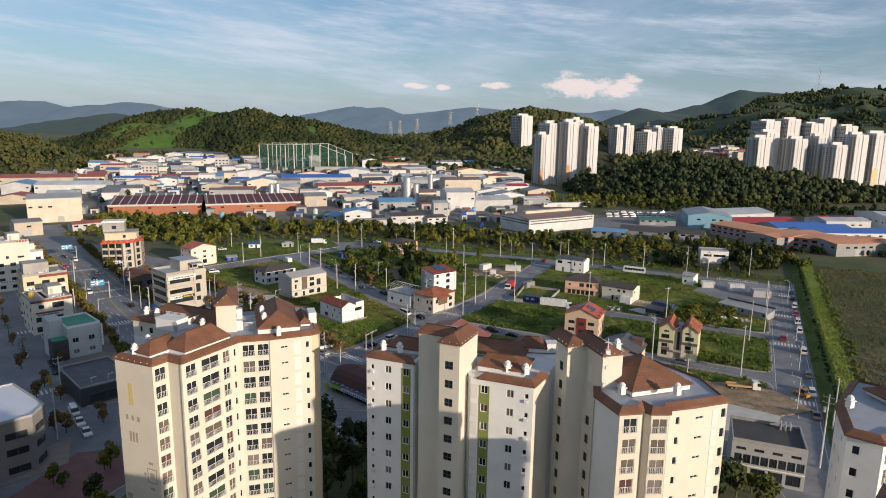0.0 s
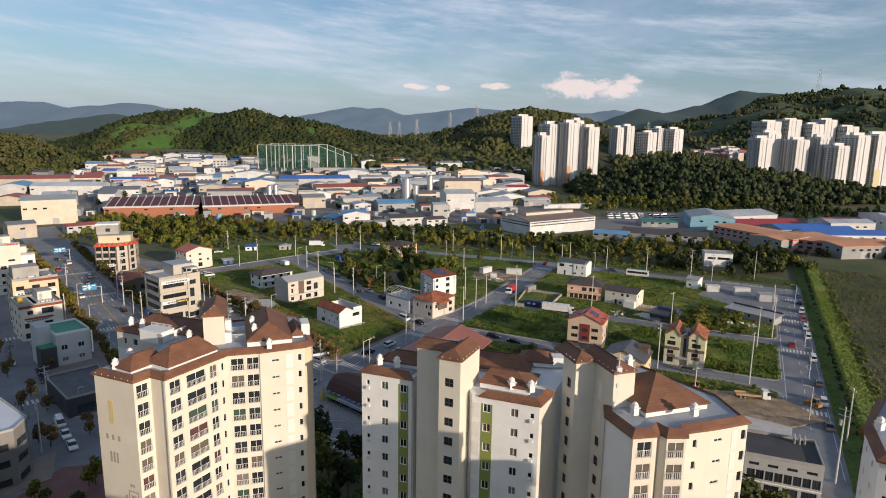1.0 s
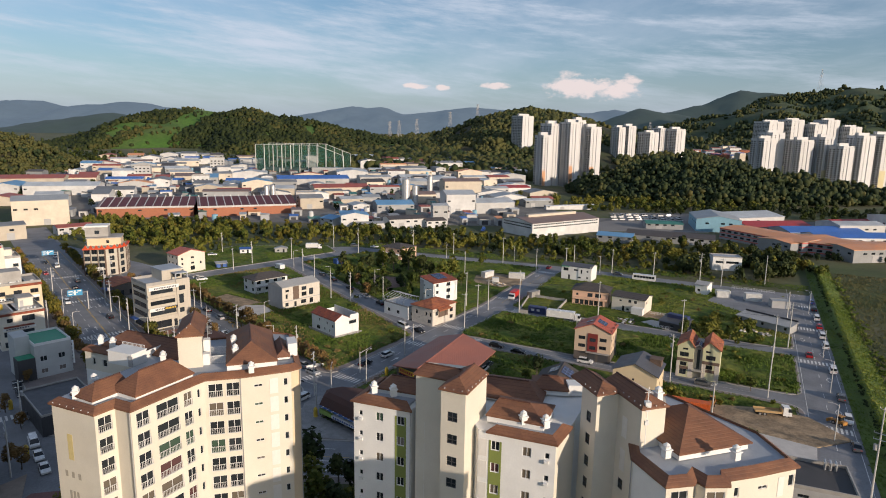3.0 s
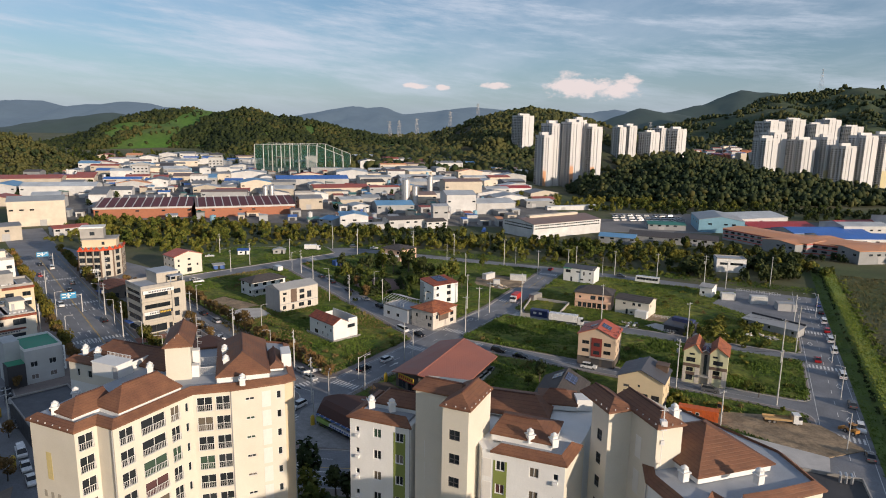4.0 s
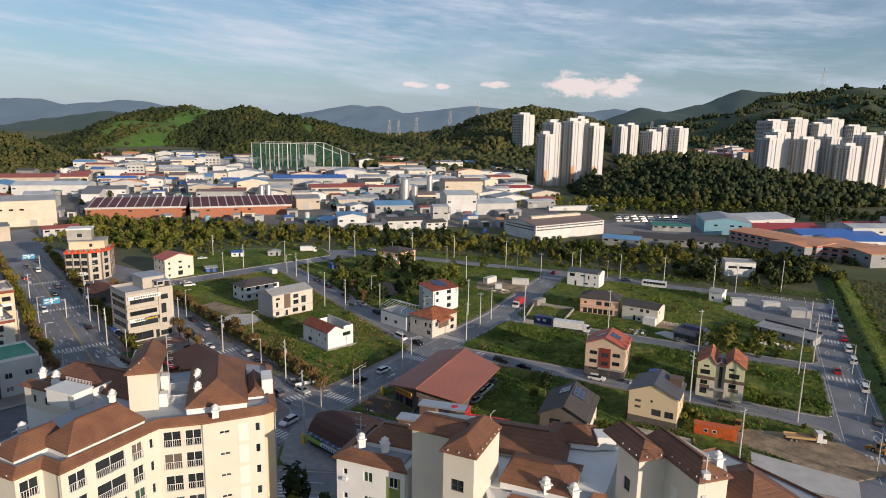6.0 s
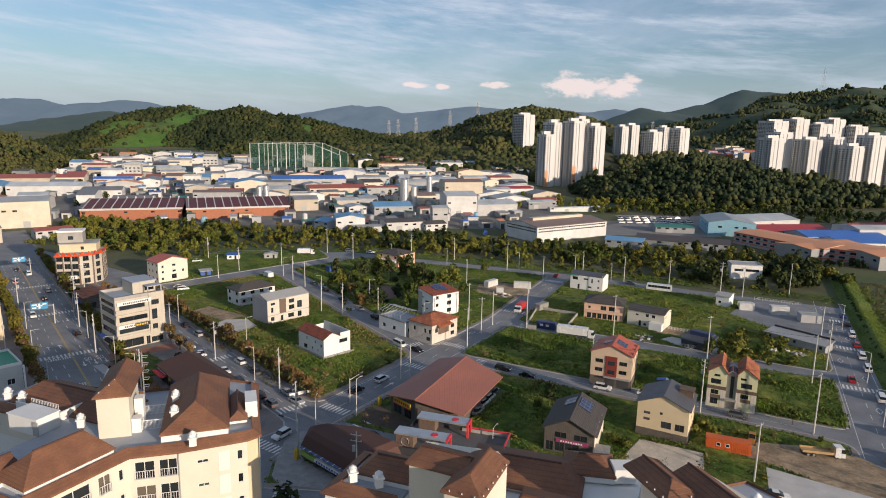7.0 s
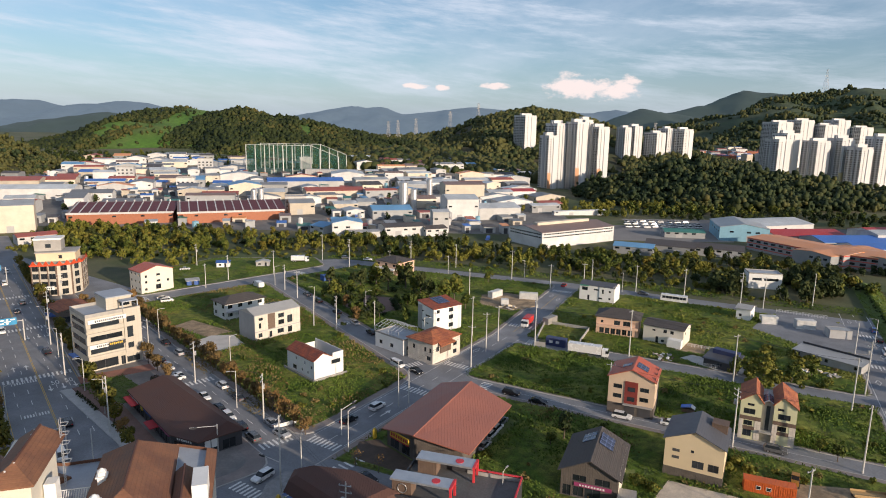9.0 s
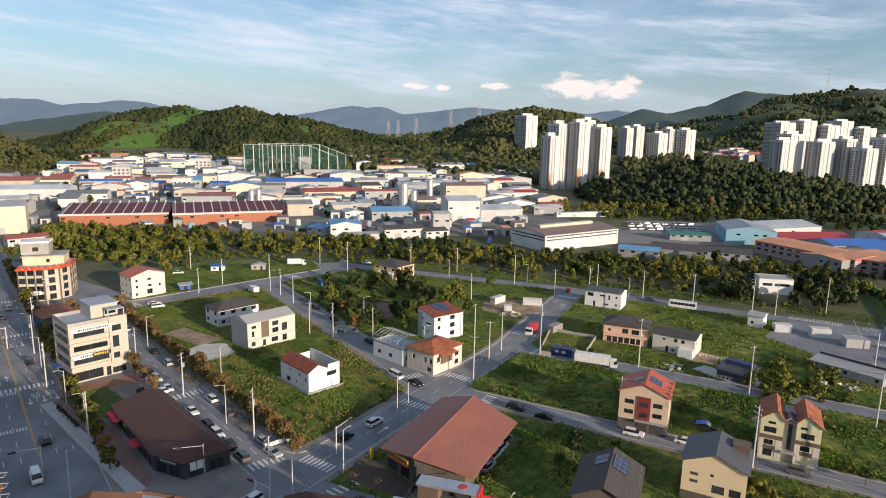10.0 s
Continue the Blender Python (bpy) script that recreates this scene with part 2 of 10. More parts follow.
class Geo:
    """Verts and faces gathered for one mesh."""

    def __init__(self):
        self.v, self.f = [], []

    def quad(self, a, b, c, d):
        i = len(self.v)
        self.v += [a, b, c, d]
        self.f.append((i, i + 1, i + 2, i + 3))
        return self

    def poly(self, pts):
        i = len(self.v)
        self.v += list(pts)
        self.f.append(tuple(range(i, i + len(pts))))
        return self

    def box(self, x0, y0, z0, x1, y1, z1):
        i = len(self.v)
        self.v += [(x0, y0, z0), (x1, y0, z0), (x1, y1, z0), (x0, y1, z0), (x0, y0, z1), (x1, y0, z1), (x1, y1, z1), (x0, y1, z1)]
        self.f += [tuple(i + k for k in q) for q in ((3, 2, 1, 0), (4, 5, 6, 7), (0, 1, 5, 4), (1, 2, 6, 5), (2, 3, 7, 6), (3, 0, 4, 7))]
        return self

    def prism(self, pts, z0, z1, bottom=True):
        """A straight-sided solid on a counter-clockwise outline."""
        n, i = len(pts), len(self.v)
        self.v += [(p[0], p[1], z0) for p in pts] + [(p[0], p[1], z1) for p in pts]
        for k in range(n):
            self.f.append((i + k, i + (k + 1) % n, i + n + (k + 1) % n, i + n + k))
        self.f.append(tuple(i + n + k for k in range(n)))
        if bottom:
            self.f.append(tuple(i + k for k in reversed(range(n))))
        return self

    def tube(self, a, b, r0, r1=None, n=6):
        """A tapered bar from a to b."""
        a, b = Vector(a), Vector(b)
        d = (b - a).normalized()
        u = d.orthogonal().normalized()
        w = d.cross(u)
        r1 = r0 if r1 is None else r1
        i = len(self.v)
        for p, r in ((a, r0), (b, r1)):
            for k in range(n):
                t = 2 * math.pi * k / n
                self.v.append(tuple(p + (u * math.cos(t) + w * math.sin(t)) * r))
        for k in range(n):
            self.f.append((i + k, i + (k + 1) % n, i + n + (k + 1) % n, i + n + k))
        self.f += [tuple(i + n + k for k in range(n)), tuple(i + k for k in reversed(range(n)))]
        return self

    def slab(self, pts, t):
        """A roof plane of thickness t under the given points (counter-clockwise from above)."""
        n, i = len(pts), len(self.v)
        self.v += list(pts) + [(p[0], p[1], p[2] - t) for p in pts]
        self.f.append(tuple(i + k for k in range(n)))
        self.f.append(tuple(i + n + k for k in reversed(range(n))))
        for k in range(n):
            self.f.append((i + n + k, i + n + (k + 1) % n, i + (k + 1) % n, i + k))
        return self

    def make(self, name, material, parent=None, label="", smooth=False):
        return link_mesh(name, self.v, self.f, material, parent, label, smooth)


def thing(name, m, label, category, group="", kind=""):
    ob = new(name)
    ob.matrix_world = m
    return tagged(ob, label, category, group, kind)


SHARED = {}


def shared(key, build):
    if key not in SHARED:
        ob = build()
        me = ob.data
        bpy.data.objects.remove(ob)
        SHARED[key] = me
    return SHARED[key]


def put(name, me, m, parent=None, label=""):
    ob = new(name, me)
    if parent:
        ob.parent = parent
    ob.matrix_local = m
    if label:
        ob["label"] = label
    return ob


def wall_face(g, p, q, z0, z1, holes, depth=0.18):
    """One straight stretch of wall from p to q (outside to the right), with rectangular openings (x, z, w, h) and their reveals."""
    d = Vector((q[0] - p[0], q[1] - p[1]))
    L = d.length
    d /= L
    inn = Vector((-d.y, d.x)) * depth
    holes = [(max(0.05, x), z, min(w, L - 0.1 - max(0.05, x)), h) for x, z, w, h in holes if x < L - 0.3 and z + h < z1]
    xs = sorted({0.0, L, *[round(h[0], 3) for h in holes], *[round(h[0] + h[2], 3) for h in holes]})
    zs = sorted({z0, z1, *[round(h[1], 3) for h in holes], *[round(h[1] + h[3], 3) for h in holes]})

    def at(x, z, k=0.0):
        return (p[0] + d.x * x + inn.x * k, p[1] + d.y * x + inn.y * k, z)

    for b0, b1 in zip(zs, zs[1:]):
        start = None
        for a0, a1 in zip(xs, xs[1:]):
            cx, cz = (a0 + a1) / 2, (b0 + b1) / 2
            solid = not any(h[0] < cx < h[0] + h[2] and h[1] < cz < h[1] + h[3] for h in holes)
            if solid and start is None:
                start = a0
            if not solid and start is not None:
                g.quad(at(start, b0), at(a0, b0), at(a0, b1), at(start, b1))
                start = None
        if start is not None:
            g.quad(at(start, b0), at(L, b0), at(L, b1), at(start, b1))
    for x, z, w, h in holes:
        a, b, c, e = (x, z), (x + w, z), (x + w, z + h), (x, z + h)
        for (s, t) in ((a, b), (b, c), (c, e), (e, a)):
            g.quad(at(*s), at(*s, 1), at(*t, 1), at(*t))


def window_mesh(w, h, style, fm):
    """Frame and pane of a sliding window; the origin is the lower left corner of the opening, the outside is -y."""
    def fr():
        g = Geo()
        t = 0.07
        g.box(0, 0.06, 0, w, 0.14, t).box(0, 0.06, h - t, w, 0.14, h).box(0, 0.06, t, t, 0.14, h - t).box(w - t, 0.06, t, w, 0.14, h - t)
        if w > 0.9:
            g.box(w / 2 - t / 2, 0.07, t, w / 2 + t / 2, 0.135, h - t)
        if style == "tall":
            g.box(t, 0.07, h * 0.4, w - t, 0.135, h * 0.4 + t)
        return g.make("window", fm)

    def pn():
        return Geo().box(0.02, 0.115, 0.02, w - 0.02, 0.13, h - 0.02).make("pane", CURTAIN if fm is FRAMEW and w > 0.9 else GLASS)
    key = (round(w, 2), round(h, 2), style, fm.name)
    return shared(("f",) + key, fr), shared(("p",) + key, pn)


def rail_mesh(w):
    def rl():
        g = Geo()
        g.box(0, -0.16, 0.95, w, -0.11, 1.0).box(0, -0.16, 0.06, w, -0.11, 0.1)
        n = max(3, int(w / 0.22))
        for k in range(n + 1):
            x = (w - 0.04) * k / n
            g.box(x, -0.15, 0.1, x + 0.04, -0.12, 0.95)
        g.box(0, -0.16, 0.5, 0.05, 0.02, 0.54).box(w - 0.05, -0.16, 0.5, w, 0.02, 0.54)
        return g.make("balcony_rail", FRAMEW)
    return shared(("rail", round(w, 2)), rl)


def set_windows(parent, p, q, holes, style="slide", fm=None, rail=False):
    d = Vector((q[0] - p[0], q[1] - p[1]))
    L = d.length
    d /= L
    ang = math.degrees(math.atan2(d.y, d.x))
    for x, z, w, h in holes:
        x = max(0.05, x)
        if x >= L - 0.3:
            continue
        w = min(w, L - 0.1 - x)
        f, pa = window_mesh(w, h, style, fm or FRAMEW)
        m = pose(p[0] + d.x * x, p[1] + d.y * x, z, 0, 0, ang)
        win = put("window", f, m, parent)
        put("pane", pa, Matrix(), win)
        if rail:
            put("balcony_rail", rail_mesh(w), Matrix(), win)


def grid(n, floors, L, w=1.5, h=1.3, z0=1.0, fh=2.9, margin=1.0):
    """Openings in n columns on the given floors."""
    out = []
    for f in floors:
        for k in range(n):
            c = L / 2 if n == 1 else margin + w / 2 + (L - 2 * margin - w) * k / (n - 1)
            out.append((c - w / 2, z0 + f * fh, w, h))
    return out


def hole_walls(parent, poly, z0, z1, openings, material, style="slide", fm=None, label=""):
    """The walls on a counter-clockwise outline; openings: side number -> list."""
    g = Geo()
    n = len(poly)
    for k in range(n):
        p, q = poly[k], poly[(k + 1) % n]
        hs = openings.get(k, [])
        wall_face(g, p, q, z0, z1, hs)
        set_windows(parent, p, q, hs, style, fm)
    g.poly([(x, y, z1) for x, y in poly])
    return g.make("wall", material, parent, label)

# ---- ground, roads and hills ----
def ground_z(x, y):
    """Flat by the apartments, rising gently towards the foot of the hills."""
    k = min(1.0, max(0.0, (150.0 - x) / 150.0))
    return k * (0.045 * min(max(0.0, y - 480.0), 620.0))


def sheet(name, xs, ys, zf, material, lift=0.0):
    v = [(x, y, zf(x, y) + lift) for y in ys for x in xs]
    n = len(xs)
    f = [(j * n + i, j * n + i + 1, (j + 1) * n + i + 1, (j + 1) * n + i) for j in range(len(ys) - 1) for i in range(n - 1)]
    return link_mesh(name, v, f, material, smooth=True)


FIELD = mat("rough_grass", (0.05, 0.072, 0.018), rough=0.95, var=0.3, scale=0.05, fine=0.8, color2=(0.11, 0.10, 0.05), bscale=0.012, bump=0.5)
ground = sheet("ground", [-4600, -3000, -1800, -1000, -600, -300, 0, 50, 100, 150, 300, 600, 1000, 1800, 3000, 4600],
               [-900, -300, 0, 200, 400, 470, 480, 520, 600, 700, 850, 1000, 1100, 1300, 1800, 2600, 3600, 4700], ground_z, FIELD)
tagged(ground, "wide plain of rough grass and bare soil", "ground", kind="structure")


def offset_line(p, q, off):
    """The line from p to q moved off metres to its left."""
    d = Vector((q[0] - p[0], q[1] - p[1])).normalized()
    n = Vector((-d.y, d.x)) * off
    return Vector(p) + n, d


def cross_lines(a, b):
    (p, d), (q, e) = a, b
    k = d.x * e.y - d.y * e.x
    t = ((q.x - p.x) * e.y - (q.y - p.y) * e.x) / k
    return p + d * t


def rounded(pts, r, n=5):
    """Corners of an outline cut to arcs."""
    out = []
    m = len(pts)
    for i in range(m):
        a, b, c = Vector(pts[i - 1]), Vector(pts[i]), Vector(pts[(i + 1) % m])
        u, w = (a - b), (c - b)
        rr = min(r, u.length * 0.45, w.length * 0.45)
        p, q = b + u.normalized() * rr, b + w.normalized() * rr
        for k in range(n + 1):
            t = k / n
            out.append(tuple(p * (1 - t) ** 2 + b * 2 * t * (1 - t) + q * t * t))
    return out


def inset(pts, d):
    """A counter-clockwise outline drawn in by d."""
    m = len(pts)
    ls = [offset_line(pts[i], pts[(i + 1) % m], d) for i in range(m)]
    return [tuple(cross_lines(ls[i - 1], ls[i])) for i in range(m)]


TURF = mat("plot_turf", (0.075, 0.115, 0.02), rough=0.95, var=0.35, scale=0.35, fine=3.0, color2=(0.10, 0.12, 0.035), bscale=0.07, bump=0.8)

LOT = mat("car_park_asphalt", (0.17, 0.165, 0.16), rough=0.9, var=0.2, scale=0.2, fine=2.0, color2=(0.22, 0.20, 0.185))

# road centre lines: two points and half the width
A1 = ((-31.0, 174.0), (23.2, 258.1), 5.0)
A2 = ((23.2, 258.1), (58.5, 331.2), 5.0)
AS = ((-27.0, 176.0), (-70.0, 110.0), 6.0)
GG = ((-2.0, 222.0), (-74.0, 331.0), 3.8)
EE = ((-29.7, 175.8), (-126.1, 284.5), 4.6)
CC = ((6.0, 219.5), (89.0, 176.0), 3.2)
BB = ((22.0, 257.0), (115.0, 209.0), 3.4)
HH = ((58.5, 331.2), (160.0, 279.0), 3.6)
HL = ((-54.0, 376.0), (58.5, 334.0), 3.6)
DD = ((162.2, 291.8), (78.5, 122.1), 5.2)
FF = ((-124.0, 290.0), (-50.0, 364.0), 3.8)
KK = ((-45.0, 141.0), (75.0, 134.0), 7.0)
MM = ((-215.0, 350.0), (-70.0, 166.5), 9.0)
WW = ((-178.0, 250.0), (-75.0, 124.0), 4.5)
XX = ((-190.0, 262.0), (-150.0, 300.0), 3.5)
NN = ((-215.0, 352.0), (-120.0, 425.0), 4.0)
LL = ((-90.0, 115.0), (-28.0, 170.0), 5.5)


def side(road, s):
    """A road's edge; s 1: the left of its direction, -1: the right."""
    return offset_line(road[0], road[1], s * road[2])


def block(lines, r=5.0):
    n = len(lines)
    pts = [tuple(cross_lines(lines[i - 1], lines[i])) for i in range(n)]
    area = sum(pts[i - 1][0] * pts[i][1] - pts[i][0] * pts[i - 1][1] for i in range(n))
    return pts if area > 0 else pts[::-1]


Geo().poly([(x, y, 0.03) for x, y in ((-150, 40), (48, 40), (84.5, 121), (168, 290), (162, 283), (61, 336), (-50, 381), (-64, 378), (-128, 312), (-215, 372), (-245, 352), (-200, 262), (-110, 125))]).make("road", ASPHALT)
for x0, x1 in ((-245, -215),):
    Geo().poly([(x, y, 0.036) for x, y in ((-224, 346), (-207, 360), (-262, 432), (-281, 418))]).make("road", ASPHALT)
tagged(bpy.data.objects["road"], "worn grey asphalt of streets and junctions", "road", kind="structure")

# raised blocks between the streets: outline, corner radius, width of the footway, and what lies inside
BLOCKS = {
    "meadow": (block([side(EE, -1), side(A1, 1), side(GG, 1), side(FF, -1)]), 7, 2.0, TURF),
    "barn": (block([side(A1, -1), side(CC, -1), side(DD, -1), side(KK, 1)]), 6, 1.6, TURF),
    "pink": (block([side(A1, -1), side(CC, 1), side(DD, -1), side(BB, -1)]), 5, 0.5, TURF),
    "north": (block([side(A2, -1), side(BB, 1), side(DD, -1), side(HH, -1)]), 5, 0.5, TURF),
    "park": (block([side(GG, -1), side(A1, 1), side(A2, 1), side(HL, -1), side(FF, -1)]), 5, 1.2, TURF),
    "office": (block([side(EE, 1), offset_line((-200, 322), (-120, 352), 0), side(MM, 1), side(LL, 1)]), 6, 3.0, LOT),
    "west": (block([side(WW, 1), offset_line((-110, 128), (-70, 158), 0), side(MM, -1), side(XX, -1)]), 4, 2.5, PAVING),
    "home": ([(-62, 20), (52, 20), (71, 126.5), (-36, 133), (-62, 112)], 6, 2.5, SOIL),
    "house row": ([(-122.5, 299.5), (-57.5, 364.5), (-66, 384), (-118, 378), (-142, 338)], 4, 0.8, TURF),
    "corner": ([(-135, 140), (-100, 62), (-93.5, 106), (-84, 116), (-86, 122)], 4, 2.5, PAVING),
}
for key, (pts, r, foot, inner) in BLOCKS.items():
    outer = rounded(pts, r)
    pv = Geo().prism(outer, 0.0, 0.16).make("pavement", KERB)
    tagged(pv, "raised footway with pale stone kerbs", "pavement", kind="structure")
    mid = rounded(inset(pts, 0.3), r)
    Geo().prism(mid, 0.0, 0.175).make("footway", PAVING, pv, "brownish block paving")
    if foot > 0.6 or inner is not PAVING:
        core = rounded(inset(pts, 0.3 + foot), r)
        Geo().prism(core, 0.0, 0.21).make("plot", inner, pv, "open ground behind the footway")


# ---- hills ----
def smooth_at(pts, x):
    """A smooth curve through a few ridge heights."""
    if x <= pts[0][0]:
        return pts[0][1]
    for (x0, z0), (x1, z1) in zip(pts, pts[1:]):
        if x <= x1:
            t = (x - x0) / (x1 - x0)
            t = t * t * (3 - 2 * t) * 0.6 + t * 0.4
            return z0 + (z1 - z0) * t
    return pts[-1][1]


def hill_height(ridge, dist, front, back, rough):
    def zf(x, y):
        top = smooth_at(ridge, x)
        bow = noise.noise((x * 0.004, dist * 0.01, 3.1)) * front * 0.25
        d = y - dist - bow
        t = max(0.0, 1 - (-d / front if d < 0 else d / back))
        s = t * t * (3 - 2 * t) * 0.55 + t * 0.45
        gully = noise.fractal((x * 0.011, y * 0.006, 0.3), 0.9, 2.1, 4)
        fine = noise.fractal((x * 0.03, y * 0.03, 5.0), 0.8, 2.0, 3)
        k = s * (1 - s) * 4
        return -3.0 + (top + 3.0) * s + (gully * 0.17 * top * k if t > 0 else 0) + fine * rough * min(1.0, s * 3)
    return zf


def hill(label, ridge, dist, front, back, material, step, rough=1.5):
    zf = hill_height(ridge, dist, front, back, rough)
    x0, x1 = ridge[0][0] - front * 0.2, ridge[-1][0] + front * 0.2
    nx, ny = int((x1 - x0) / step) + 2, int((front + back) / step) + 2

    def edge(x, y):
        e = min(1.0, max(0.0, (x - x0) / (front * 0.2)), max(0.0, (x1 - x) / (front * 0.2)))
        z = zf(x, y)
        return z * e - 6 * (1 - e) if e < 1 else z
    ob = sheet("hill", [x0 + (x1 - x0) * i / (nx - 1) for i in range(nx)],
               [dist - front * 1.25 + (front * 1.25 + back) * j / (ny - 1) for j in range(ny)], edge, material)
    tagged(ob, label, "hill", kind="structure")
    return edge


HILLG = mat("hill_grass", (0.055, 0.135, 0.014), rough=0.95, var=0.35, scale=0.02, fine=0.2, color2=(0.06, 0.095, 0.018), bscale=0.01, bump=0.3)
HILLF = mat("hill_forest_floor", (0.024, 0.038, 0.013), rough=0.95, var=0.35, scale=0.02, fine=0.2, color2=(0.055, 0.046, 0.021), bscale=0.014, bump=0.3)
# far ranges: air haze imitated by a blue base colour and glow
HAZEBLUE = mat("far_range_haze_glow", (0.045, 0.065, 0.085), rough=1.0, var=0.2, scale=0.004, fine=0.02, bump=0, emit=(0.125, 0.18, 0.235, 0.6))
# farther hills: a weak blue-green emission stands in for haze
HAZEGREEN = mat("far_slopes_haze_glow", (0.02, 0.036, 0.03), rough=1.0, var=0.2, scale=0.004, fine=0.03, bump=0, emit=(0.09, 0.14, 0.16, 0.22))
hill("distant mountain range with painted blue haze glow", [(-3489, 183), (-2928, 199), (-2666, 204), (-2484, 163), (-2295, 181), (-2050, 210), (-1810, 174), (-1513, 131)], 4300, 900, 300, HAZEBLUE, 60, 6)
hill("distant mountain range with painted blue haze glow", [(-1320, 64), (-856, 155), (-606, 208), (-510, 191), (-414, 200), (-241, 154), (27, 188), (219, 210), (681, 180), (988, 185), (1179, 214), (1336, 172), (1686, 140)], 4400, 900, 300, HAZEBLUE, 50, 6)
hill("dark hill behind the valley with painted haze glow", [(-1875, 26), (-1691, 45), (-1529, 77), (-1322, 107), (-1233, 93), (-1100, 43)], 2600, 500, 300, HAZEGREEN, 30, 4)
hill("conical hill behind the towers with painted haze glow", [(745, 94), (887, 144), (999, 186), (1145, 163), (1291, 148), (1496, 126)], 3300, 700, 400, HAZEGREEN, 40, 5)
hill("blue-green peak beyond the mountain with painted haze glow", [(1000, 120), (1193, 172), (1372, 212), (1480, 256), (1569, 292), (1630, 285), (1686, 285), (1851, 262), (2100, 230)], 3450, 700, 400, HAZEGREEN, 40, 5)
Z_C = hill("low wooded hill beside the factories", [(-900, 80), (-686, 70), (-549, 51), (-508, 43), (-467, 26), (-440, 9)], 800, 190, 160, HILLF, 9, 1.0)
Z_D = hill("wooded hill with a bright cleared strip", [(-812, 5), (-689, 52), (-568, 93), (-509, 99), (-451, 90), (-403, 98), (-333, 84), (-263, 78), (-192, 60), (-97, 44), (-2, 28)], 1350, 420, 300, HILLG, 14, 1.6)
Z_E = hill("wooded ridge behind the tall apartment towers", [(-300, 30), (-248, 36), (-112, 45), (-30, 49), (24, 64), (92, 91), (145, 105), (213, 115), (294, 106), (363, 86), (433, 56), (545, 26)], 1550, 560, 300, HILLF, 15, 1.6)
HILLM = mat("mountain_slope", (0.038, 0.062, 0.028), rough=0.95, var=0.35, scale=0.012, fine=0.12, color2=(0.065, 0.085, 0.036), bscale=0.008, bump=0.3)
Z_G = hill("high wooded mountain with terraced slopes", [(794, 72), (949, 108), (1082, 132), (1211, 172), (1303, 214), (1392, 231), (1504, 238), (1593, 252), (1709, 232), (1886, 257), (2292, 268)], 2600, 1100, 400, HILLM, 28, 3.0)
Z_K = hill("dark wooded knoll in front of the towers", [(154, 6), (179, 15), (204, 23), (242, 32), (267, 35), (306, 29), (352, 22), (397, 18), (450, 8), (503, 2)], 720, 130, 110, HILLF, 7, 0.8)

# trodden asphalt and concrete between the factories
EST = mat("estate_ground", (0.11, 0.11, 0.11), rough=0.9, var=0.25, scale=0.04, fine=0.5, color2=(0.19, 0.185, 0.175), bscale=0.03)
est = Geo()
for y0, y1 in ((470, 480), (480, 520), (520, 600), (600, 700), (700, 850)):
    for x0, x1 in ((-700, -300), (-300, 0), (0, 50), (50, 100), (100, 150), (150, 330)):
        if x1 > 110 and y1 > 560 or x0 < -300 and y0 < 500 or y0 > 840 and x0 >= 0:
            continue
        est.quad(*[(x, y, ground_z(x, y) + 0.05) for x, y in ((x0, y0), (x1, y0), (x1, y1), (x0, y1))])
tagged(est.make("estate_ground", EST), "grey asphalt and concrete between factory halls", "ground", kind="structure")

# ---- vegetation ----
def fast_mesh(name, V, Q, material, label, category, kind="stuff"):
    """One mesh from arrays of points and quads (or triangles)."""
    me = bpy.data.meshes.new(name)
    n, k = Q.shape
    me.vertices.add(len(V))
    me.vertices.foreach_set("co", np.ascontiguousarray(V, dtype=np.float32).ravel())
    me.loops.add(n * k)
    me.loops.foreach_set("vertex_index", np.ascontiguousarray(Q, dtype=np.int32).ravel())
    me.polygons.add(n)
    me.polygons.foreach_set("loop_start", np.arange(0, n * k, k, dtype=np.int32))
    me.polygons.foreach_set("use_smooth", np.ones(n, dtype=bool))
    me.materials.append(material)
    me.update(calc_edges=True)
    ob = new(name, me)
    return tagged(ob, label, category, kind=kind) if label else ob


RNG = np.random.default_rng(7)


def leaf_quads(centres, size, flat=0.0, out=None):
    """A bent quad at each centre, of random turn, or turned to face roughly along out."""
    n = len(centres)
    if out is None:
        a = RNG.normal(size=(n, 3))
    else:
        nrm = out + RNG.normal(size=(n, 3)) * 0.38
        a = np.cross(nrm, RNG.normal(size=(n, 3)))
    a /= np.linalg.norm(a, axis=1)[:, None]
    b = np.cross(a, RNG.normal(size=(n, 3))) if out is None else np.cross(nrm, a)
    b /= np.linalg.norm(b, axis=1)[:, None]
    a[:, 2] *= 1 - flat
    s = (size * RNG.uniform(0.6, 1.3, n))[:, None]
    P = np.stack([centres - a * s - b * s * 0.7, centres + a * s - b * s * 0.8, centres + a * s * 0.9 + b * s * 0.8, centres - a * s * 0.8 + b * s * 0.7], 1)
    P += RNG.normal(size=P.shape) * s[:, :, None] * 0.16
    return P


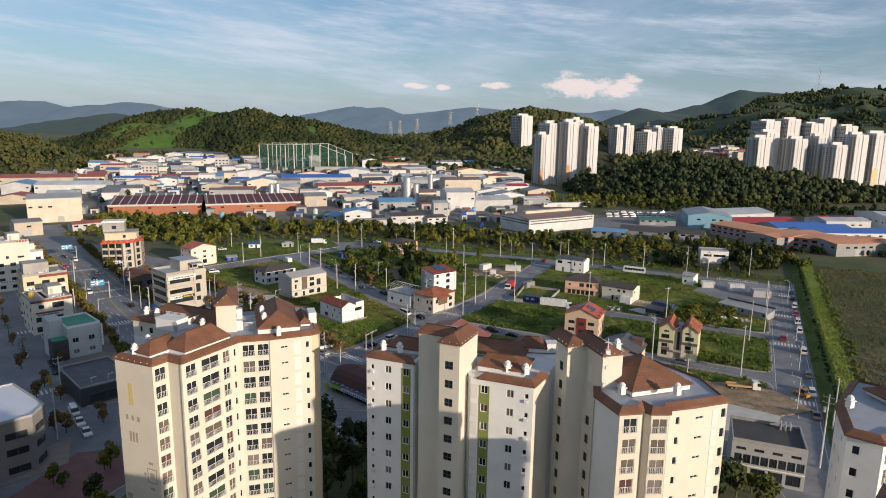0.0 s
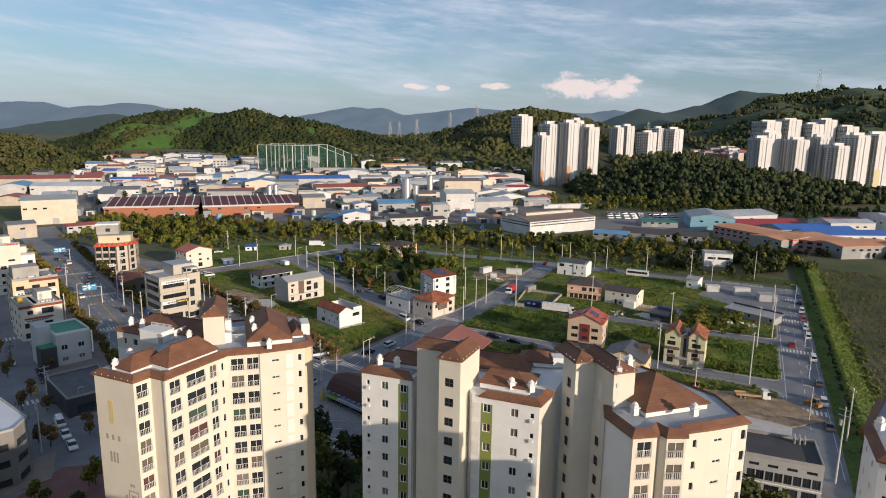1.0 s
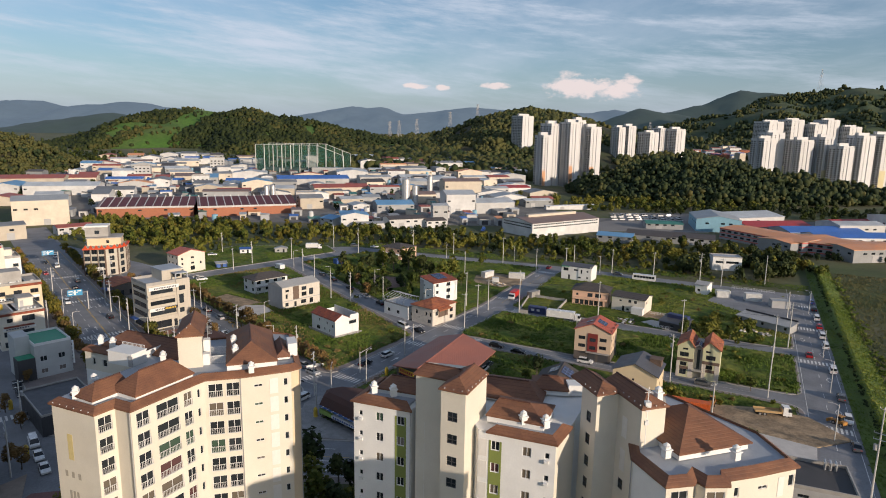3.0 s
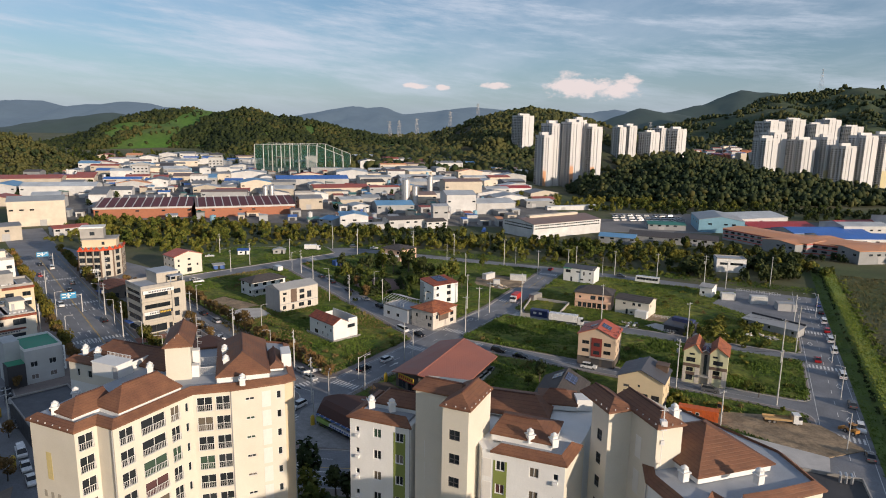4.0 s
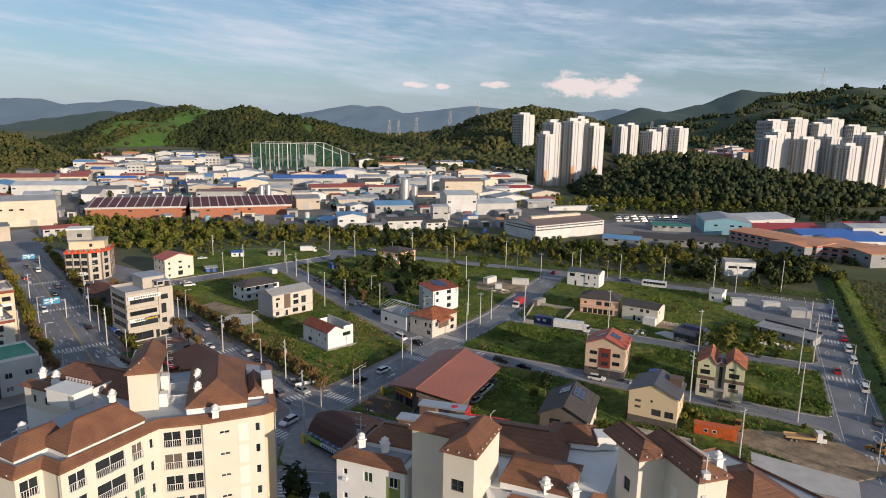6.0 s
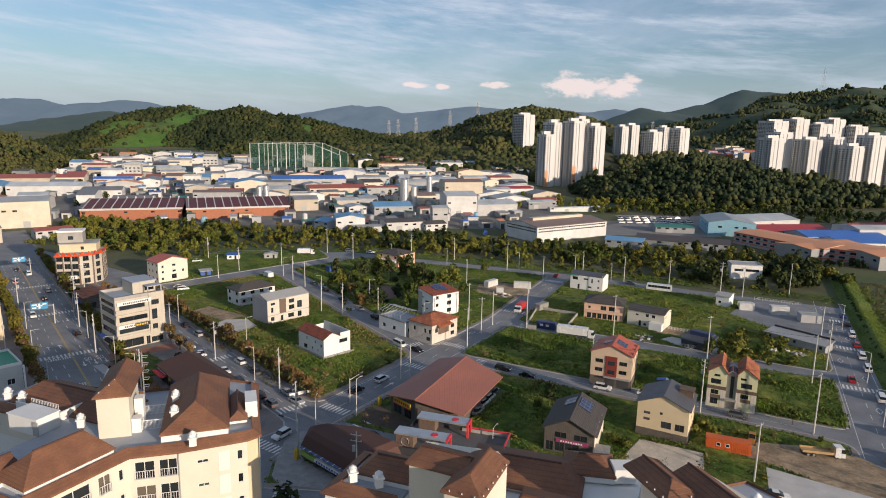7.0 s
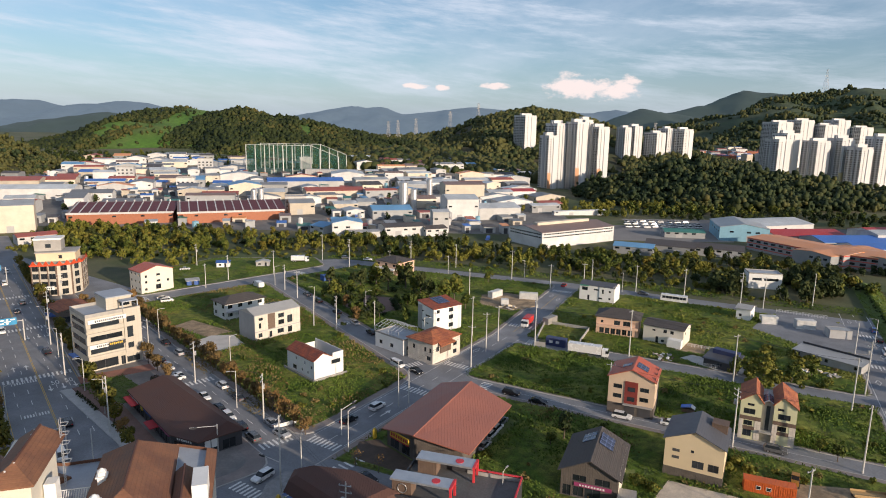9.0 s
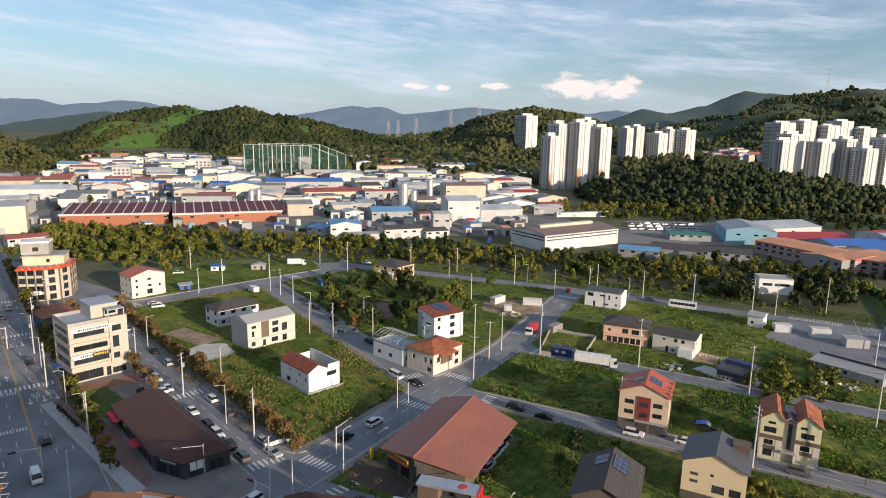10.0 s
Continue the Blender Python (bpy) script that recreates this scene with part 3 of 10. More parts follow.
def crown_points(n, r, h, z0, lumps=7):
    """Leaf places in a lumpy crown of radius r and height h over z0."""
    t = RNG.uniform(0, 2 * np.pi, lumps)
    rad = np.sqrt(RNG.uniform(0, 1, lumps)) * r * 0.62
    zc = RNG.uniform(0.2, 0.85, lumps)
    shrink = np.sqrt(np.clip(1 - (zc * 1.15 - 0.35) ** 2 * 1.2, 0.15, 1))
    cx, cy, cz = rad * np.cos(t) * shrink, rad * np.sin(t) * shrink, z0 + zc * h
    lr = RNG.uniform(0.34, 0.55, lumps) * r
    k = RNG.integers(0, lumps, n)
    d = RNG.normal(size=(n, 3))
    d /= np.linalg.norm(d, axis=1)[:, None]
    rr = lr[k] * RNG.uniform(0.72, 1.05, n)
    P = np.stack([cx[k] + d[:, 0] * rr, cy[k] + d[:, 1] * rr, cz[k] + d[:, 2] * rr * h / (2 * r) * 1.2], 1)
    return P, d * 0.8 + np.array([0, 0, 0.25])


def crown_quads(n, r, h, z0, size, lumps=7):
    P, d = crown_points(n, r, h, z0, lumps)
    return leaf_quads(P, size, 0.0, d)


def quads_of(P):
    m = len(P)
    return P.reshape(-1, 3), np.arange(m * 4).reshape(-1, 4)


LEAF = leafy("tree_leaves", (0.025, 0.041, 0.009), (0.068, 0.090, 0.014), (0.165, 0.155, 0.026), vary=0.3)
YELLOWG = leafy("yellowing_leaves", (0.035, 0.045, 0.009), (0.095, 0.09, 0.014), (0.20, 0.15, 0.024), patch=0.05, vary=0.3)
RUSSET = leafy("russet_leaves", (0.08, 0.058, 0.022), (0.15, 0.098, 0.036), (0.23, 0.13, 0.045), vary=0.3)
PINEY = leafy("dark_leaves", (0.011, 0.021, 0.007), (0.024, 0.038, 0.011), (0.056, 0.066, 0.018))
GRASSY = leafy("weeds", (0.04, 0.075, 0.010), (0.105, 0.155, 0.022), (0.21, 0.205, 0.045), patch=0.055, vary=0.14)
DRYGR = leafy("dry_weeds", (0.10, 0.09, 0.03), (0.17, 0.125, 0.045), (0.21, 0.17, 0.07), patch=0.05, vary=0.14)
FOREST = leafy("forest_crowns", (0.012, 0.021, 0.007), (0.032, 0.043, 0.012), (0.085, 0.074, 0.021), patch=0.012)
DARKF = leafy("dark_forest_crowns", (0.014, 0.026, 0.011), (0.030, 0.045, 0.016), (0.075, 0.075, 0.024), patch=0.018, vary=0.42)
TANGLE = mat("weed_tangle", (0.06, 0.10, 0.014), rough=0.9, var=0.55, scale=0.5, fine=4.0, color2=(0.15, 0.16, 0.032), bscale=0.085, bump=1.0, spec=0.2)
BARK = mat("bark", (0.11, 0.085, 0.065), rough=0.95, var=0.25, scale=2, bump=0.5)


def tree_mesh(h, r, n, leaf, size=0.34, trunk=0.32):
    """Trunk with limbs, and a crown of leaf clumps: two meshes."""
    g = Geo()
    lean = (RNG.uniform(-0.3, 0.3), RNG.uniform(-0.3, 0.3))
    top = (lean[0], lean[1], h * 0.72)
    g.tube((0, 0, 0), (lean[0] * 0.4, lean[1] * 0.4, h * trunk), 0.03 * h, 0.021 * h, 7)
    g.tube((lean[0] * 0.4, lean[1] * 0.4, h * trunk), top, 0.021 * h, 0.006 * h, 6)
    for k in range(6):
        a = k * 2.4 + RNG.uniform(0, 0.6)
        z = h * RNG.uniform(trunk, 0.58)
        g.tube((lean[0] * 0.5, lean[1] * 0.5, z), (math.cos(a) * r * 0.7, math.sin(a) * r * 0.7, z + h * 0.2), 0.011 * h, 0.004 * h, 5)
    V, Q = quads_of(crown_quads(n, r, h * (1 - trunk * 0.85), h * trunk * 0.75, size))
    t = g.make("trunk", BARK)
    c = fast_mesh("crown", V, Q, leaf, "", "")
    out = (t.data, c.data)
    bpy.data.objects.remove(t)
    bpy.data.objects.remove(c)
    return out


TREES = {"green": [tree_mesh(6.5, 2.4, 330, LEAF), tree_mesh(7.5, 2.9, 380, LEAF)], "pine": [tree_mesh(8.0, 2.7, 400, PINEY), tree_mesh(6.5, 2.2, 330, PINEY)],
         "autumn": [tree_mesh(5.2, 2.1, 520, RUSSET, 0.2), tree_mesh(4.6, 1.9, 440, RUSSET, 0.19)], "bare": [tree_mesh(4.5, 1.8, 60, RUSSET, 0.12)], "yellow": [tree_mesh(6.4, 2.6, 520, YELLOWG, 0.27), tree_mesh(5.6, 2.3, 460, YELLOWG, 0.26)]}
TREE_WORDS = {"green": "leafy green tree with an uneven rounded crown", "pine": "dark green tree with a dense lumpy crown", "autumn": "small street tree with thin orange autumn leaves", "bare": "small nearly bare tree with brown twigs", "yellow": "street tree with a yellowing green crown"}


def tree(kind, x, y, s=1.0, z=0.2):
    t, c = TREES[kind][int(RNG.integers(0, len(TREES[kind])))]
    ob = thing("tree", pose(x, y, z, 0, 0, float(RNG.uniform(0, 360))), TREE_WORDS[kind], "tree", "trees of the streets and plots")
    ob.scale = (s, s, s * float(RNG.uniform(0.9, 1.12)))
    put("trunk", t, Matrix(), ob)
    put("crown", c, Matrix(), ob)
    return ob


def in_poly(pts, x, y):
    c = False
    for (x0, y0), (x1, y1) in zip(pts, pts[1:] + pts[:1]):
        if (y0 > y) != (y1 > y) and x < (x1 - x0) * (y - y0) / (y1 - y0) + x0:
            c = not c
    return c


FOOTPRINTS = []     # (centre x, y, half length, half depth, angle) of what stands on the plots


def clear_of(x, y, pad=0.4):
    for cx, cy, a, b, ang in FOOTPRINTS:
        dx, dy = x - cx, y - cy
        c, s = math.cos(ang), math.sin(ang)
        if abs(dx * c + dy * s) < a + pad and abs(dy * c - dx * s) < b + pad:
            return False
    return True


def weeds(name, pts, density, h, material, label, z=0.2, cut=-0.25, seed=0.0, bare=()):
    """Tufts of tall grass and weeds over a plot, thinning out in patches."""
    xs, ys = [p[0] for p in pts], [p[1] for p in pts]
    area = (max(xs) - min(xs)) * (max(ys) - min(ys))
    n = int(area * density * 1.9)
    X, Y = RNG.uniform(min(xs), max(xs), n), RNG.uniform(min(ys), max(ys), n)
    keep = []
    for x, y in zip(X, Y):
        if in_poly(pts, x, y) and noise.noise((x * 0.06 + seed, y * 0.06, 1.7)) > cut and clear_of(x, y) and not any(in_poly(b, x, y) for b in bare):
            keep.append((x, y))
    C = np.array(keep)
    m = len(C)
    grow = np.array([0.55 + 0.9 * max(0.0, noise.noise((x * 0.09, y * 0.09, 9.2)) + 0.35) for x, y in keep])
    parts = []
    for k in range(2):
        a = RNG.uniform(0, 2 * np.pi, m)
        w = RNG.uniform(0.08, 0.22, m)
        hh = h * 0.72 * grow * RNG.uniform(0.6, 1.25, m)
        off = RNG.normal(size=(m, 2)) * 0.25
        dx, dy = np.cos(a) * w, np.sin(a) * w
        lx, ly = RNG.normal(size=m) * 0.3 - 0.1, RNG.normal(size=m) * 0.3 + 0.16
        bx, by = C[:, 0] + off[:, 0], C[:, 1] + off[:, 1]
        zz = np.full(m, z - 0.03)
        parts.append(np.stack([np.stack([bx - dx * 0.5, by - dy * 0.5, zz], 1), np.stack([bx + dx * 0.5, by + dy * 0.5, zz], 1),
                               np.stack([bx + dx + lx, by + dy + ly, z + hh], 1), np.stack([bx - dx + lx, by - dy + ly, z + hh * 0.85], 1)], 1))
    V, Q = quads_of(np.concatenate(parts))
    return fast_mesh(name, V, Q, material, label, "vegetation")


def undergrowth(pts, h, label, z=0.2, seed=0.0, bare=(), step=0.7):
    """A tangle of low growth over a plot: a rough, hummocky sheet with the tufts standing in it."""
    xs, ys = [p[0] for p in pts], [p[1] for p in pts]
    nx, ny = int((max(xs) - min(xs)) / step) + 1, int((max(ys) - min(ys)) / step) + 1
    at, V, F = {}, [], []
    for j in range(ny):
        for i in range(nx):
            x, y = min(xs) + i * step, min(ys) + j * step
            if not in_poly(pts, x, y) or not clear_of(x, y, 0.5) or any(in_poly(b, x, y) for b in bare):
                continue
            q = noise.noise((x * 0.14 + seed, y * 0.14, 4.4)) * 0.5 + noise.noise((x * 0.42, y * 0.42, seed)) * 0.38 + noise.noise((x * 1.3, y * 1.3, 2.0)) * 0.22
            at[i, j] = len(V)
            V.append((x + noise.noise((x * 2.1, y * 2.1, 7.0)) * 0.3, y + noise.noise((x * 2.1, y * 2.1, 17.0)) * 0.3, z + h * (0.32 + 0.9 * q)))
    for (i, j), a in at.items():
        k = (at.get((i + 1, j)), at.get((i + 1, j + 1)), at.get((i, j + 1)))
        if None not in k:
            F.append((a, *k))
    return fast_mesh("undergrowth", np.array(V), np.array(F), TANGLE, label, "vegetation")


def bushes(name, spots, material, label, n=60, size=0.3):
    """Low leafy clumps joined into one growth; spots: x, y, radius, height, base."""
    P = []
    for x, y, r, h, z in spots:
        P.append(crown_quads(max(14, int(n * r * r / 2)), r, h, -h * 0.1, size, 5) + np.array([x, y, z]))
    V, Q = quads_of(np.concatenate(P))
    return fast_mesh(name, V, Q, material, label, "vegetation")


# crowns on the hills
t5 = (1 + 5 ** 0.5) / 2
ICO_V = np.array([(-1, t5, 0), (1, t5, 0), (-1, -t5, 0), (1, -t5, 0), (0, -1, t5), (0, 1, t5), (0, -1, -t5), (0, 1, -t5), (t5, 0, -1), (t5, 0, 1), (-t5, 0, -1), (-t5, 0, 1)]) / 1.9
ICO_F = np.array([(0, 11, 5), (0, 5, 1), (0, 1, 7), (0, 7, 10), (0, 10, 11), (1, 5, 9), (5, 11, 4), (11, 10, 2), (10, 7, 6), (7, 1, 8), (3, 9, 4), (3, 4, 2), (3, 2, 6), (3, 6, 8), (3, 8, 9), (4, 9, 5), (2, 4, 11), (6, 2, 10), (8, 6, 7), (9, 8, 1)])


def forest(zf, x0, x1, y0, y1, n, r, label, keep=None, low=2.0, material=None, lumps=1):
    """Crowns over a slope, each of a few rough lumps, of very unequal size."""
    pts = []
    for x, y in zip(RNG.uniform(x0, x1, n), RNG.uniform(y0, y1, n)):
        z = zf(x, y)
        if z > low and (keep is None or keep(x, y, z)):
            pts.append((x, y, z))
    C = np.array(pts)
    R = r * (0.55 + 1.1 * RNG.random(len(C)) ** 1.6)
    tall = RNG.uniform(0.8, 1.6, len(C))
    if lumps > 1:
        off = RNG.normal(size=(len(C), lumps, 3)) * np.array([0.5, 0.5, 0.42]) * R[:, None, None]
        off[:, :, 2] *= tall[:, None]
        C = (C[:, None] + off + np.stack([np.zeros(len(R)), np.zeros(len(R)), R * 0.7], 1)[:, None]).reshape(-1, 3)
        R, tall = np.repeat(R, lumps) * RNG.uniform(0.4, 0.72, len(C)), np.repeat(tall, lumps) * 0.85
    m = len(C)
    S = np.stack([R, R, R * tall], 1)
    V = ICO_V[None] * S[:, None] * RNG.uniform(0.62, 1.35, (m, 12, 1)) + C[:, None] + np.stack([np.zeros(m), np.zeros(m), S[:, 2] * 0.5], 1)[:, None]
    F = ICO_F[None] + (np.arange(m) * 12)[:, None, None]
    return fast_mesh("forest", V.reshape(-1, 3), F.reshape(-1, 3), material or FOREST, label, "forest")


def strip(x, y, z):
    """Outside the cleared strip that climbs the hill, and outside the thin terraces."""
    c = -507 + (y - 1050) * 0.08
    if abs(x - c) < 30 - (y - 1050) * 0.04 + 8 * noise.noise((y * 0.03, 0, 0)) and z < 97:
        return RNG.uniform() < 0.03
    return noise.noise((x * 0.014, y * 0.022, 2.2)) + 0.5 * noise.noise((x * 0.05, y * 0.05, 6.0)) > -0.3


forest(Z_C, -900, -430, 610, 830, 4200, 2.7, "dense mixed woodland on a low hill", None, 2.0, DARKF, 5)
forest(Z_D, -830, 20, 860, 1380, 34000, 2.7, "dense mixed woodland on a hill", strip)
# the ridge's slope shade is put in through the darker crown colour
forest(Z_E, -320, 560, 900, 1580, 27000, 3.4, "dense mixed woodland on a ridge, darkened for shade", lambda x, y, z: noise.noise((x * 0.012, y * 0.018, 7.0)) + 0.5 * noise.noise((x * 0.05, y * 0.05, 6.0)) > -0.2, 2.0, DARKF)
forest(lambda x, y: max(Z_E(x, y), ground_z(x, y)), -170, 150, 838, 1130, 5600, 4.0, "dark mixed woodland at the foot of the ridge", lambda x, y, z: noise.noise((x * 0.02, y * 0.02, 3.0)) > -0.42, -1.0, DARKF)
forest(Z_G, 780, 2300, 1600, 2620, 13000, 4.8, "dark woodland on a mountain", lambda x, y, z: noise.noise((x * 0.006, y * 0.008, 4.0)) + 0.5 * noise.noise((x * 0.03, y * 0.03, 6.0)) > -0.05, 2.0, DARKF)
forest(Z_K, 120, 540, 560, 740, 4600, 2.8, "dark pinewood on a knoll", None, 0.5, DARKF, 6)
forest(Z_K, 130, 520, 560, 735, 900, 3.8, "lighter broadleaf trees among pines", lambda x, y, z: noise.noise((x * 0.02, y * 0.03, 8.0)) > -0.05, 0.5, None, 4)

# ---- the near apartment towers ----
FLOORS = 12
SILL = 33.75        # sill of the top floor
RAILW = 1.05


def column(x, w, h=1.35, dz=0.0, floors=FLOORS, top=0):
    """One column of openings, a floor apart."""
    if w >= 1.3 and h > 1.2:
        h, dz = 1.95, dz - 0.5
    return [(x, SILL - 2.7 * k + dz, w, h) for k in range(top, floors)]


def shift(poly, d):
    """An outline moved outward by d, corner by corner."""
    m = len(poly)
    out = []
    for i in range(m):
        a, b, c = Vector(poly[i - 1]), Vector(poly[i]), Vector(poly[(i + 1) % m])
        u, w = (b - a).normalized(), (c - b).normalized()
        n = Vector((u.y, -u.x)) + Vector((w.y, -w.x))
        k = max(0.35, n.length_squared / 2)
        out.append(tuple(b + n * d / k))
    return out


def skirt(parent, poly, z, out=0.3, inn=0.65, rise=0.62, deck=0.3, edges=None):
    """A tiled skirt roof round the top of a wall, with a white coping and the deck behind it."""
    o, i = shift(poly, out), shift(poly, -inn)
    n = len(poly)
    for k in (range(n) if edges is None else edges):
        a, b, c, d = o[k], o[(k + 1) % n], i[(k + 1) % n], i[k]
        g = Geo()
        g.quad((*a, z), (*b, z), (*c, z + rise), (*d, z + rise))
        g.quad((*a, z - 0.22), (*b, z - 0.22), (*b, z), (*a, z))
        g.quad((*poly[k], z - 0.2), (*poly[(k + 1) % n], z - 0.2), (*b, z - 0.22), (*a, z - 0.22))
        g.quad((*d, z + rise), (*c, z + rise), (*c, z + deck), (*d, z + deck))
        g.make("skirt_roof", SHINGLE, parent, "brown shingle skirt roof")
    Geo().prism(shift(poly, -inn * 0.6), z - 0.05, z + deck).make("roof_deck", DECK, parent, "pale grey waterproofed roof deck")


def hip(parent, P, ang, w, d, z, rise, wallh=0.6, ends=(1.0, 1.0), over=0.35, material=None, along="x"):
    """A hipped roof on a low white upstand; ends: how far the ridge stays back from each end, in half depths."""
    c, s = math.cos(radians(ang)), math.sin(radians(ang))

    def at(x, y, h):
        return (P[0] + c * x - s * y, P[1] + s * x + c * y, h)
    base = [at(0, 0, 0), at(w, 0, 0), at(w, d, 0), at(0, d, 0)]
    if wallh:
        Geo().prism([q[:2] for q in base], z, z + wallh).make("upstand", WHITE, parent, "white rendered upstand under the roof")
    e = z + wallh
    A, B, C, D = at(-over, -over, e), at(w + over, -over, e), at(w + over, d + over, e), at(-over, d + over, e)
    if along == "x":
        R0, R1 = at(ends[0] * d / 2, d / 2, e + rise), at(w - ends[1] * d / 2, d / 2, e + rise)
        faces = ([A, B, R1, R0], [B, C, R1], [C, D, R0, R1], [D, A, R0])
    else:
        R0, R1 = at(w / 2, ends[0] * w / 2, e + rise), at(w / 2, d - ends[1] * w / 2, e + rise)
        faces = ([A, B, R0], [B, C, R1, R0], [C, D, R1], [D, A, R0, R1])
    g = Geo()
    for f in faces:
        g.slab(f, 0.18)
    g.make("hip_roof", material or SHINGLE, parent, "brown shingle hipped roof")
    if (Vector(R0) - Vector(R1)).length > 0.3:
        Geo().tube(R0, R1, 0.12, 0.12, 6).make("ridge", RIDGE, parent)


def vent(parent, x, y, z):
    """A white roof vent: a square shaft, a wider cap and a small dome."""
    def b():
        g = Geo().box(-0.45, -0.45, 0, 0.45, 0.45, 1.1).box(-0.6, -0.6, 1.1, 0.6, 0.6, 1.25).box(-0.36, -0.36, 1.25, 0.36, 0.36, 1.55)
        g.tube((0, 0, 1.55), (0, 0, 1.75), 0.5, 0.5, 10).tube((0, 0, 1.75), (0, 0, 2.05), 0.42, 0.12, 10)
        return g.make("roof_vent", WHITE)
    put("roof_vent", shared("vent", b), pose(x, y, z, 0, 0, 20) @ Matrix.Scale(0.78, 4), parent, "white ventilation turret")


def roof_lights(parent, pts, step=1.0):
    """Small white snow guards in a row along a roof's edge."""
    me = shared("guard", lambda: Geo().box(-0.045, -0.045, 0, 0.045, 0.045, 0.12).make("snow_guard", FRAMEW))
    for a, b in zip(pts, pts[1:]):
        a, b = Vector(a), Vector(b)
        n = max(1, int((b - a).length / step))
        for k in range(n):
            put("snow_guard", me, Matrix.Translation(a.lerp(b, (k + 0.5) / n)), parent)


DECK = mat("roof_deck", (0.33, 0.36, 0.40), rough=0.6, var=0.12, scale=0.4)
RIDGE = mat("ridge_tile", (0.085, 0.036, 0.024), rough=0.7)
BLIND = mat("white_panel", (0.68, 0.66, 0.62), rough=0.6, var=0.05, scale=1)
FADED = mat("faded_sign_paint", (0.36, 0.33, 0.27), rough=0.8, var=0.12, scale=3)
GOLD = mat("faded_gold_paint", (0.60, 0.49, 0.22), rough=0.8, var=0.1, scale=2)


def panel(parent, p, q, x, w, z0, z1, material, name="wall_panel", t=0.035, label=""):
    """A thin coloured field on a wall from p to q."""
    d = Vector((q[0] - p[0], q[1] - p[1])).normalized()
    ang = math.degrees(math.atan2(d.y, d.x))
    ob = Geo().box(0, -t, 0, w, 0.02, z1 - z0).make(name, material, parent, label)
    ob.matrix_local = pose(p[0] + d.x * x, p[1] + d.y * x, z0, 0, 0, ang)
    return ob


def tower(label, poly, z, sides, material=None, rails=()):
    t = thing("apartment_tower", Matrix(), label, "apartment building", "apartment towers of the estate")
    g = Geo()
    n = len(poly)
    for k in range(n):
        p, q = poly[k], poly[(k + 1) % n]
        hs = sides.get(k, [])
        wall_face(g, p, q, 0, z, hs)
        big = [h for h in hs if h[2] >= 1.25 and h[3] > 1.8]
        set_windows(t, p, q, [h for h in hs if h not in big])
        set_windows(t, p, q, big, rail=True)
    g.poly([(x, y, z) for x, y in poly])
    g.make("wall", material or CREAM, t, "cream rendered wall")
    return t


def storeys(n, f):
    return [SILL - 2.7 * k for k in range(n)]


# the tower with the wide balcony windows
P1 = [(-46.7, 87.3), (-39.9, 84.3), (-38.6, 86.5), (-36.2, 85.4), (-31.8, 93.6), (-31.0, 95.0), (-26.4, 96.3), (-20.3, 99.0), (-19.3, 100.0), (-20.7, 104.2),
      (-23.4, 113.4), (-27.2, 114.2), (-31.0, 112.0), (-36.6, 110.0), (-51.0, 112.5), (-53.0, 106.0), (-45.5, 102.9), (-41.5, 100.4), (-45.2, 92.0)]
t411 = tower("cream twelve-storey apartment tower with brown shingle roofs and railed windows", P1, 36.0, {
    1: column(0.35, 1.75, 1.5), 3: column(0.7, 1.8, 1.5) + column(3.5, 3.3, 1.5) + column(7.6, 1.3, 1.5), 4: column(0.45, 0.5, 1.2),
    5: column(0.45, 1.9, 1.5) + column(2.75, 1.75, 1.5), 6: column(1.6, 1.15, 0.42, 0.35) + column(5.6, 0.6, 1.1), 7: column(0.35, 0.75, 1.15), 15: column(1.5, 0.6, 1.1) + column(3.6, 0.9, 1.1)})
skirt(t411, P1, 36.0, edges=(0, 1, 2, 3, 4, 5, 6, 7, 8, 9, 10, 11, 12, 13, 15))
hip(t411, (-36.3, 87.1), 62, 8.6, 4.6, 36.3, 2.0, 0.75, (1.0, 0.65), 0.15)
hip(t411, (-40.9, 85.9), 62, 5.2, 4.0, 36.3, 1.3, 0.6, (0.9, 0.0), 0.15)
hip(t411, (-28.5, 96.9), 18, 6.6, 13.4, 36.3, 2.1, 1.1, (0.85, 0.6), 0.15, along="y")
hip(t411, (-50.6, 106.6), -22, 14.5, 6.4, 36.2, 1.5, 0.3, (0.5, 0.1), 0.2)
P1S = [(-35.4, 97.8), (-32.4, 98.6), (-35.2, 106.4), (-38.2, 105.6)]
Geo().prism(P1S, 36.2, 41.0).make("stair_tower", CREAM, t411, "cream lift tower on the roof")
hip(t411, P1S[0], 16, 3.1, 8.2, 41.0, 1.25, 0.0, (1.0, 0.0), 0.3, along="y")
for a, b, h in ((99.2, 100.3, 37.9), (101.4, 102.6, 39.2)):
    ob = Geo().box(0, 0, 0, 0.9, b - a, h - 36.3).make("roof_box", WHITE, t411, "white plant cabinet")
    ob.matrix_local = pose(-32.4 - (a - 98.6) * 0.32, a, 36.3, 0, 0, 16)
for x, y in ((-43.8, 87.6), (-50.8, 106.7), (-48.5, 105.7), (-43.7, 91.6), (-38.6, 100.2), (-25.1, 96.6)):
    vent(t411, x, y, 36.45)
for x, y in ((-28.3, 100.0), (-29.8, 104.0)):
    vent(t411, x, y, 37.7)
roof_lights(t411, [(-46.8, 87.1, 36.1), (-40.0, 84.05, 36.1)], 1.2)
roof_lights(t411, [(-35.5, 97.6, 41.1), (-34.1, 99.2, 42.1), (-36.2, 105.6, 42.2)], 0.9)
ob = Geo().box(0, 0, 0, 1.3, 3.2, 1.9).make("roof_shed", WHITE, t411, "white rooftop plant room")
